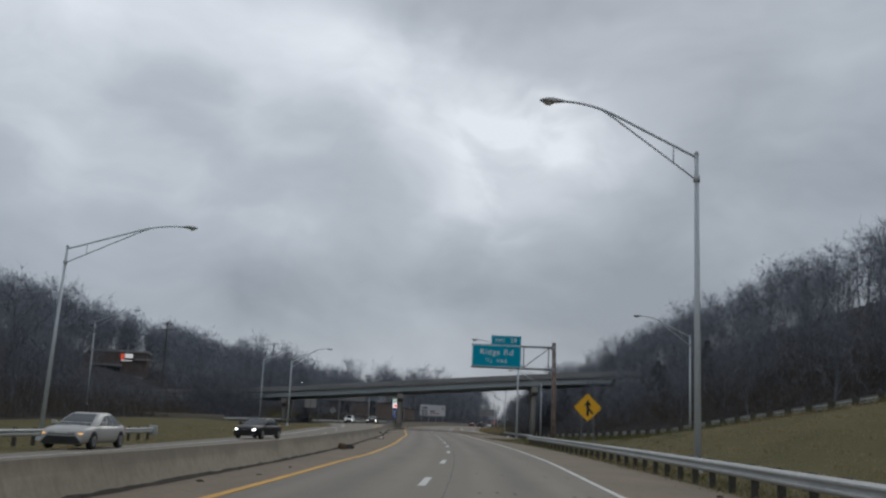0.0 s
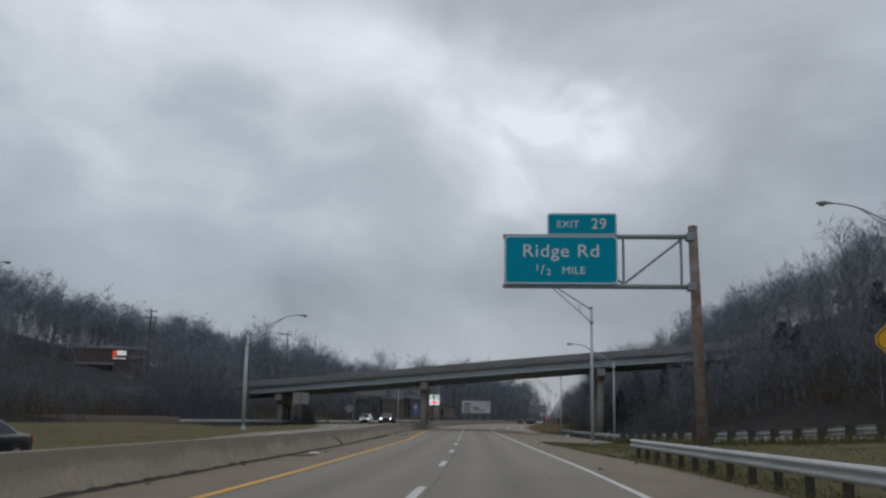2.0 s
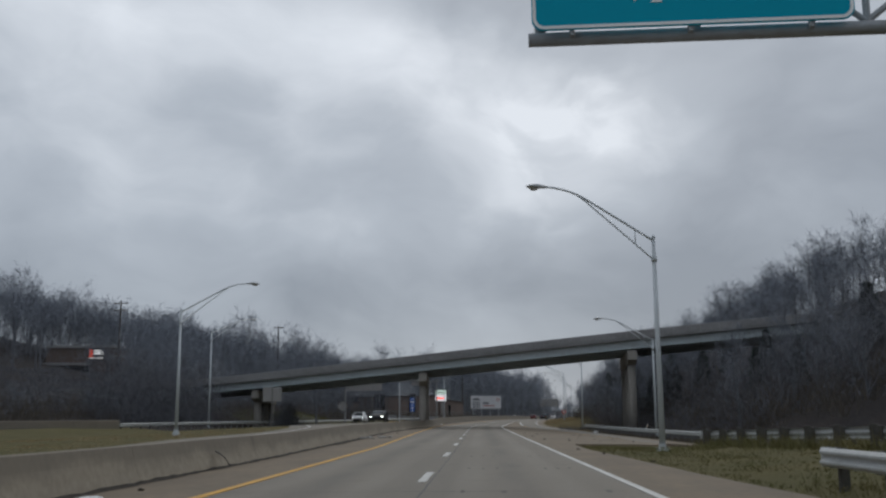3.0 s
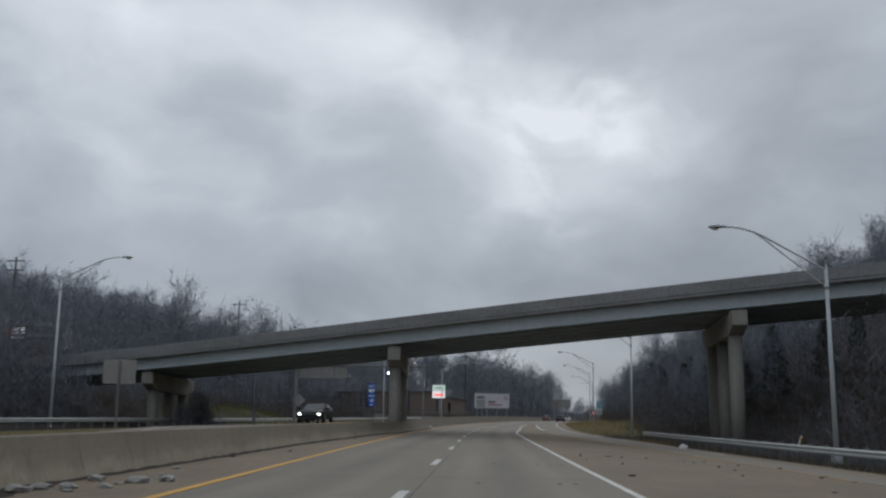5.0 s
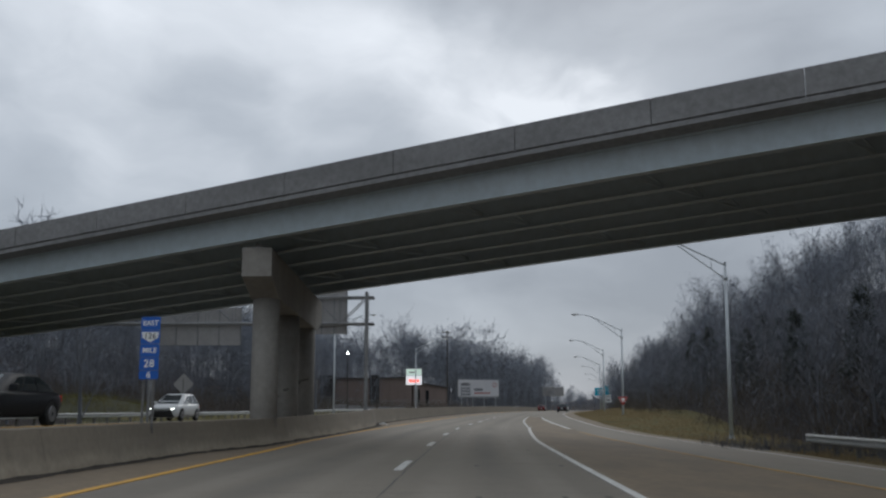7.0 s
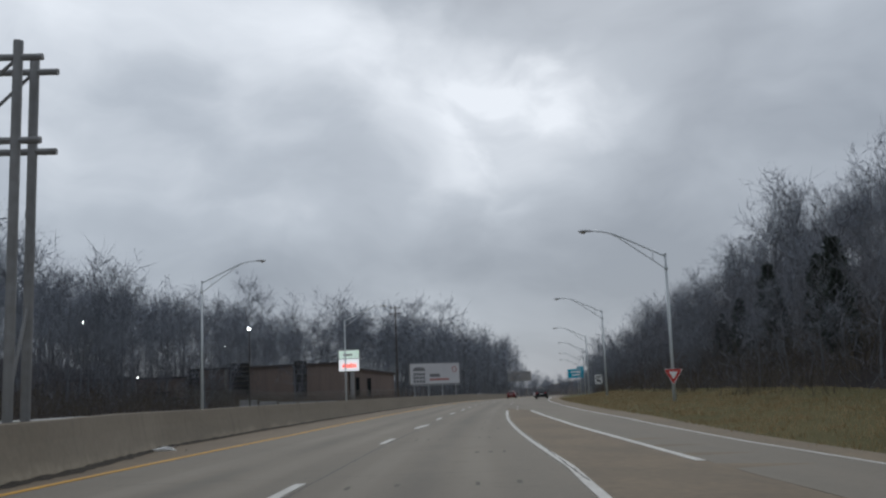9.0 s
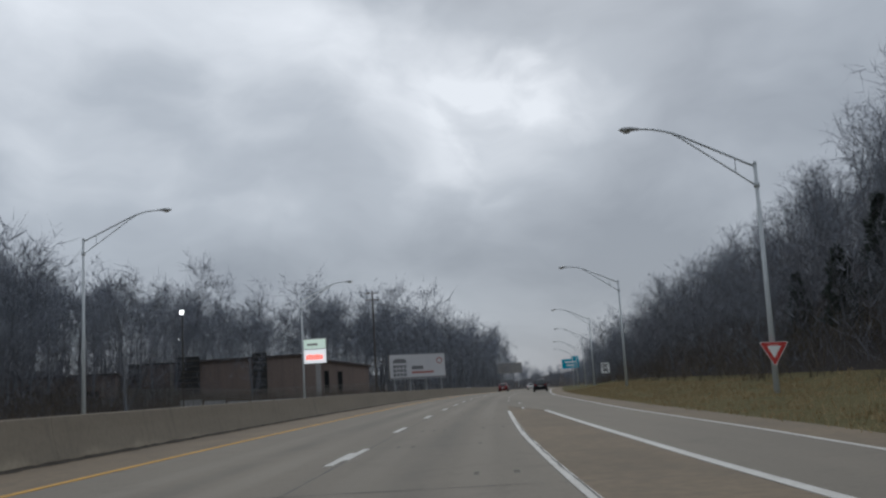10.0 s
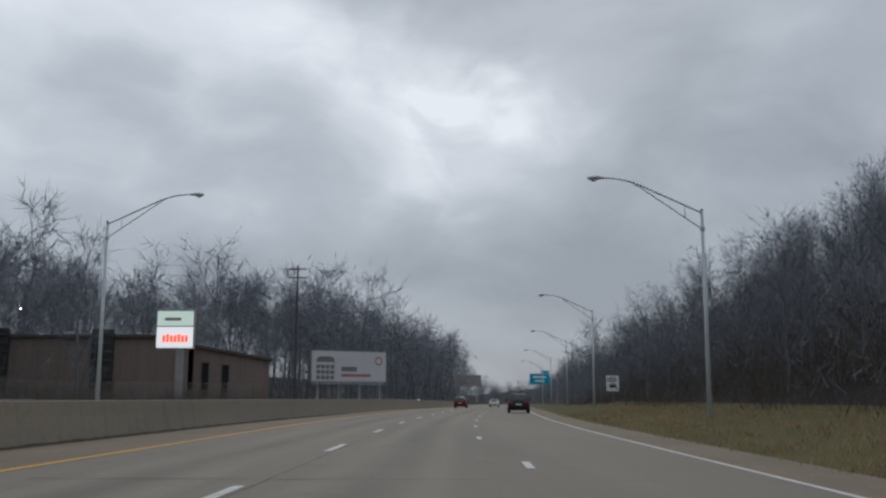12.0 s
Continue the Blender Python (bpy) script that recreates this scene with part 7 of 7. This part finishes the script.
# chain-link fence before the warehouse yard
M_WIRE = material("galvanised_wire", two_scale((0.42, 0.43, 0.43), (0.36, 0.37, 0.37), (0.25, 0.25, 0.25), 1, 9), 0.6, 0.3)
fence = thing("chain_link_fence", "grey chain-link fence with pipe posts before the yard", "fence")
fa, fb = Vector((-38, 316, 0)), Vector((-9.5, 331, 0))
fd = (fb - fa).normalized()
fl = (fb - fa).length
fz = [ground_z(*(fa + fd * (fl * k / 13)).to_2d()) for k in range(14)]
for k in range(14):
    p = fa + fd * (fl * k / 13)
    Geo().tube([(p.x, p.y, fz[k] - 0.3), (p.x, p.y, fz[k] + 2.5)], 0.04, 6).make("post", M_STEELPOST, fence)
wires = Geo()
for k in range(13):
    p, q = fa + fd * (fl * k / 13), fa + fd * (fl * (k + 1) / 13)
    Geo().tube([(p.x, p.y, fz[k] + 2.42), (q.x, q.y, fz[k + 1] + 2.42)], 0.025, 5).make("top_rail", M_STEELPOST, fence)
for k in range(int(fl / 0.2)):
    for sgn in (-1, 1):
        u0 = k * 0.2
        u1 = u0 + sgn * 1.2
        if 0 <= u1 <= fl:
            p, q = fa + fd * u0, fa + fd * u1
            z0, z1 = (float(np.interp(u / fl * 13, range(14), fz)) for u in (u0, u1))
            wires.tube([(p.x, p.y, z0 + 0.05), (q.x, q.y, z1 + 2.4)], 0.006, 3, False)
wires.make("wire_mesh", M_WIRE, fence)

M_BRICK = material("dull_brick", two_scale((0.149, 0.112, 0.0962), (0.124, 0.0945, 0.0814), (0.0868, 0.07, 0.0629), 0.5, 5, (1, 1, 3), 0.45, 0.3, 0.02), 0.9)
hb = thing("hill_building", "brick commercial building with a lit sign on the wooded slope", "building", pose(-97.5, 279, 8.6, 0, 0, 12))
Geo().chamfered((-8.5, 0, -2.5), (8.5, 12, 9.8), 0.1).make("wall", M_BRICK, hb)
Geo().chamfered((-8.9, -0.4, 9.6), (8.9, 12.4, 10.2), 0.08).make("roof_edge", M_DECK, hb, "pale flat roof edge")
# no recess is cut: its shade is this dark strip on the wall
Geo().box((-8.3, -0.05, 2.4), (1.2, 0.05, 5.3)).make("window_band", M_DARKWIN, hb, "flat dark strip drawn for the shaded recess under the canopy")
Geo().chamfered((-10.5, -1.5, 5.5), (1.6, 0.02, 6.0), 0.06).make("canopy", M_DECK, hb, "pale concrete canopy over the ground floor")
Geo().chamfered((5.2, -0.9, 7.4), (10.4, 0.6, 7.9), 0.06).make("canopy", M_DECK, hb, "pale concrete canopy over the ground floor")
Geo().box((-8.55, -0.06, 6.6), (8.55, 0.02, 6.8)).make("ledge", M_BRICK, hb)
for x0, x1, y0, z1 in ((-13.0, -1.0, -11.0, 2.6), (-0.6, 9.0, -13.0, 2.2)):
    Geo().chamfered((x0, y0, -6.5), (x1, y0 + 0.5, z1), 0.06).make("terrace_wall", M_DECK, hb, "pale retaining wall below the building")
M_SIGNLIT = glow("lit_white_sign", (0.9, 0.88, 0.86), 0.4)
M_SIGNLITRED = glow("lit_red_sign", (0.85, 0.10, 0.05), 0.35)
sg = Geo().chamfered((1.0, -0.5, 7.0), (4.6, -0.2, 9.4), 0.05).make("sign_box", M_TRIM, hb)
Geo().box((1.1, -0.56, 7.4), (2.1, -0.5, 9.2)).make("sign_face", M_SIGNLITRED, sg)
Geo().box((2.2, -0.56, 8.0), (4.5, -0.5, 9.2)).make("sign_face", M_SIGNLIT, sg)
Geo().box((1.3, -0.56, 7.1), (4.4, -0.5, 7.35)).make("sign_face", M_SIGNLIT, sg)

block = thing("concrete_block", "pale cast concrete barrier block in the overgrown yard", "concrete block", group="yard blocks")
Geo().sweep([(-0.35, -0.3), (-0.35, 0.2), (-0.14, 0.5), (-0.1, 1.15), (0.1, 1.15), (0.14, 0.5), (0.35, 0.2), (0.35, -0.3)], [(Vector((-1.2, 0, 0)), Vector((0, 1, 0)), Vector((0, 0, 1))), (Vector((1.2, 0, 0)), Vector((0, 1, 0)), Vector((0, 0, 1)))]).make("body", M_DECK, block)
block.matrix_basis = pose(-29.6, 321, ground_z(-29.6, 321), 0, 0, 8)
for x, y, turn in ((-26.8, 320.6, -4), (-24.1, 320.4, 3), (-21.3, 320, 6), (-18.6, 320, -3)):
    copy_thing(block, pose(x, y, ground_z(x, y), 0, 0, turn))

# floodlights that shine among the trees
M_FLOOD = glow("lit_floodlight", (0.95, 0.98, 1.0), 9.0)


def floodlight(x, y, z, r):
    th = thing("floodlight", "small lit floodlight on a slim pole among trees", "floodlight", Matrix.Translation((x, y, 0)), "floodlights")
    g = ground_z(x, y)
    Geo().tube([(0, 0.1, g - 0.3), (0, 0.1, z + 0.1)], 0.07, 8).make("pole", M_POST, th)
    Geo().chamfered((-r * 1.2, -0.1, z - r), (r * 1.2, 0.2, z + r), 0.04).make("housing", M_HEAD, th)
    Geo().tube([(0, -0.1, z), (0, -0.14, z)], [r * 0.85, r * 0.7], 14).make("lens", M_FLOOD, th)


for x, y, z, r in ((-25.4, 302.5, 10.66, 0.2), (-46.3, 304.9, 12.5, 0.16), (-50.2, 336.9, 6.57, 0.16), (-46, 375, 13.3, 0.16)):
    floodlight(x, y, z, r)

# utility poles
M_UPOLE = material("grey_utility_pole", two_scale((0.12, 0.105, 0.09), (0.09, 0.08, 0.07), (0.06, 0.05, 0.045), 0.6, 9, (3, 3, 0.4), 0.5, 0.3, 0.01), 0.95)


def utility_pole(x, y, top, arms=2):
    th = thing("utility_pole", "tall wooden utility pole with crossarms above the trees", "utility pole", Matrix.Translation((x, y, 0)), "utility poles")
    g = ground_z(x, y)
    Geo().tube([(0, 0, g - 0.5), (0, 0, top)], [0.2, 0.12], 9).make("pole", M_UPOLE, th)
    for k in range(arms):
        Geo().box((-1.3, -0.07, top - 0.6 - k * 1.3), (1.3, 0.07, top - 0.45 - k * 1.3)).make("crossarm", M_UPOLE, th)
        for x2 in (-1.15, -0.5, 0.5, 1.15):
            Geo().tube([(x2, 0, top - 0.45 - k * 1.3), (x2, 0, top - 0.2 - k * 1.3)], [0.05, 0.03], 6).make("insulator", M_HEAD, th)


utility_pole(-13.9, 396, 22.0)
utility_pole(-52.5, 284, 23.4, 1)
utility_pole(-69.0, 230, 23.1)

# ---- litter on the shoulder ----
M_RUBBER = material("torn_rubber", two_scale((0.018, 0.018, 0.018), (0.03, 0.03, 0.032), (0.05, 0.048, 0.045), 2, 20), 0.85)
M_BAG = material("white_plastic_bag", lambda nt, b: (0.75, 0.75, 0.74), 0.5)
M_WOOD = material("splintered_wood", two_scale((0.17, 0.10, 0.055), (0.11, 0.07, 0.045), (0.06, 0.045, 0.035), 2, 14), 0.9)
lit_rng = random.Random(4)


def crumple(name, label, category, p, size, mat, flat=0.6, n=3):
    """A crumpled lump: a bent, dented sphere."""
    bm = bmesh.new()
    bmesh.ops.create_icosphere(bm, subdivisions=n, radius=0.5)
    seed = lit_rng.uniform(0, 90)
    for v in bm.verts:
        k = 1 + 0.55 * noise.noise(v.co * 3 + Vector((seed, 0, 0))) + 0.25 * noise.noise(v.co * 9 + Vector((0, seed, 0)))
        v.co = Vector((v.co.x * size[0] * k, v.co.y * size[1] * k, max(v.co.z * size[2] * k, -0.3 * size[2])))
    me = bpy.data.meshes.new(name)
    bm.to_mesh(me)
    bm.free()
    me.materials.append(mat)
    ob = new(name, me)
    ob.matrix_basis = Matrix.Translation(p + Vector((0, 0, 0.26 * size[2]))) @ pose(0, 0, 0, 0, 0, lit_rng.uniform(0, 180))
    return tagged(ob, label, category)


def tyre_shred(y, lat, turn):
    g = Geo()
    fr = []
    for k in np.linspace(0, 1, 14):
        a = -0.4 + 2.6 * k
        o = Vector((0.42 * math.cos(a) - 0.2, 0.34 * k - 0.1, 0.06 + 0.4 * abs(math.sin(a * 0.8)) * (0.4 + 0.6 * k)))
        w = 0.13 * (1 - 0.6 * abs(2 * k - 1) ** 2) + 0.02 * math.sin(k * 30)
        fr.append((o, w))
    vs, fs = [], []
    for o, w in fr:
        vs += [o + Vector((0, -w, 0)), o + Vector((0, w, 0.02)), o + Vector((0.02, w, 0.035)), o + Vector((0.02, -w, 0.02))]
    for i in range(len(fr) - 1):
        for k in range(4):
            a, b = i * 4 + k, i * 4 + (k + 1) % 4
            fs.append((a, b, b + 4, a + 4))
    fs += [(3, 2, 1, 0), tuple(range(len(vs) - 4, len(vs)))]
    g.add(vs, fs)
    ob = g.make("tyre_shred", M_RUBBER)
    ob.matrix_basis = Matrix.Translation(on_road(y, lat, 0.0)) @ pose(0, 0, 0, 0, 0, turn) @ Matrix.Diagonal((0.5, 1.3, 0.9, 1))
    tagged(ob, "curled black strip of torn tyre by the barrier", "debris")


tyre_shred(83.2, -5.25, 20)
crumple("broken_wood", "splintered brown piece of wood by the barrier", "debris", on_road(40.3, -4.86), (0.34, 0.16, 0.34), M_WOOD)
crumple("torn_rubber", "dark torn rubber lying along the barrier", "debris", on_road(41.6, -4.8), (0.75, 0.26, 0.26), M_RUBBER)
crumple("plastic_scrap", "flat white scrap of plastic by the barrier", "litter", on_road(74.2, -5.0), (0.55, 0.3, 0.07), M_BAG)
ends = [on_road(y, lat, 0.02) for y, lat in ((73.6, -5.3), (72.2, -5.42), (71.5, -5.35), (71.3, -5.1), (71.4, -4.85), (71.9, -4.7), (72.6, -4.64))]
tagged(Geo().tube(ends, 0.016, 6).make("strap", M_RUBBER), "thin black strap lying in a loop on the shoulder", "strap")
crumple("plastic_bag", "white plastic bag beside the ramp guardrail", "litter", on_road(160.5, 13.15), (0.5, 0.36, 0.3), M_BAG)
crumple("crushed_cup", "small white crushed cup on the shoulder", "litter", on_road(216.5, -6.5), (0.6, 0.26, 0.16), M_BAG)
M_STONE = material("pale_broken_concrete", two_scale((0.42, 0.41, 0.39), (0.34, 0.33, 0.31), (0.2, 0.19, 0.18), 3, 20), 0.9)
for y, lat, w in ((116.6, -5.85, 0.4), (117.3, -5.8, 0.34), (117.6, -5.5, 0.3), (119.4, -5.75, 0.36), (119.0, -4.85, 0.4), (119.6, -4.5, 0.4), (117.8, -4.95, 0.24), (118.6, -5.0, 0.16), (121.2, -5.1, 0.18), (116.9, -5.2, 0.2), (123.5, -5.6, 0.2), (120.4, -5.0, 0.14)):
    crumple("stone", "pale broken piece of concrete on the littered shoulder", "stone", on_road(y, lat), (w * 1.1, w * 0.7, w * 0.42), M_STONE, n=2)
for k in range(26):
    y = lit_rng.uniform(8, 240)
    side = lit_rng.random()
    lat = BARRIER(y) + lit_rng.uniform(0.3, 1.2) if side < 0.55 else lit_rng.uniform(4.2, 6.3)
    if side >= 0.55 and y > 180:
        continue
    crumple("leaf_clump", "small dark clump of leaves on the shoulder", "leaves", on_road(y, lat), (lit_rng.uniform(0.1, 0.24), lit_rng.uniform(0.06, 0.14), lit_rng.uniform(0.03, 0.06)), M_DIRT, n=2)
for k in range(30):                   # leaves and broken twigs lying on the gore
    y = lit_rng.uniform(112, 140)
    crumple("leaf_clump", "small dark clump of leaves and twigs on the gore", "leaves", on_road(y, lit_rng.uniform(4.4, PAVED(y) - 3.6)), (lit_rng.uniform(0.06, 0.2), lit_rng.uniform(0.03, 0.07), lit_rng.uniform(0.02, 0.05)), M_DIRT, n=2)
dp = thing("delineator_post", "slim white delineator post leaning behind the ramp guardrail", "marker post", pose(14.3, 150.6, ground_z(14.3, 150.6), 6, 20, 0))
Geo().chamfered((-0.045, -0.012, -0.3), (0.045, 0.012, 1.25), 0.006).make("board", M_LEGEND, dp)
Geo().box((-0.04, -0.017, 1.02), (0.04, -0.012, 1.14)).make("reflector", M_SIGNYELLOW, dp)
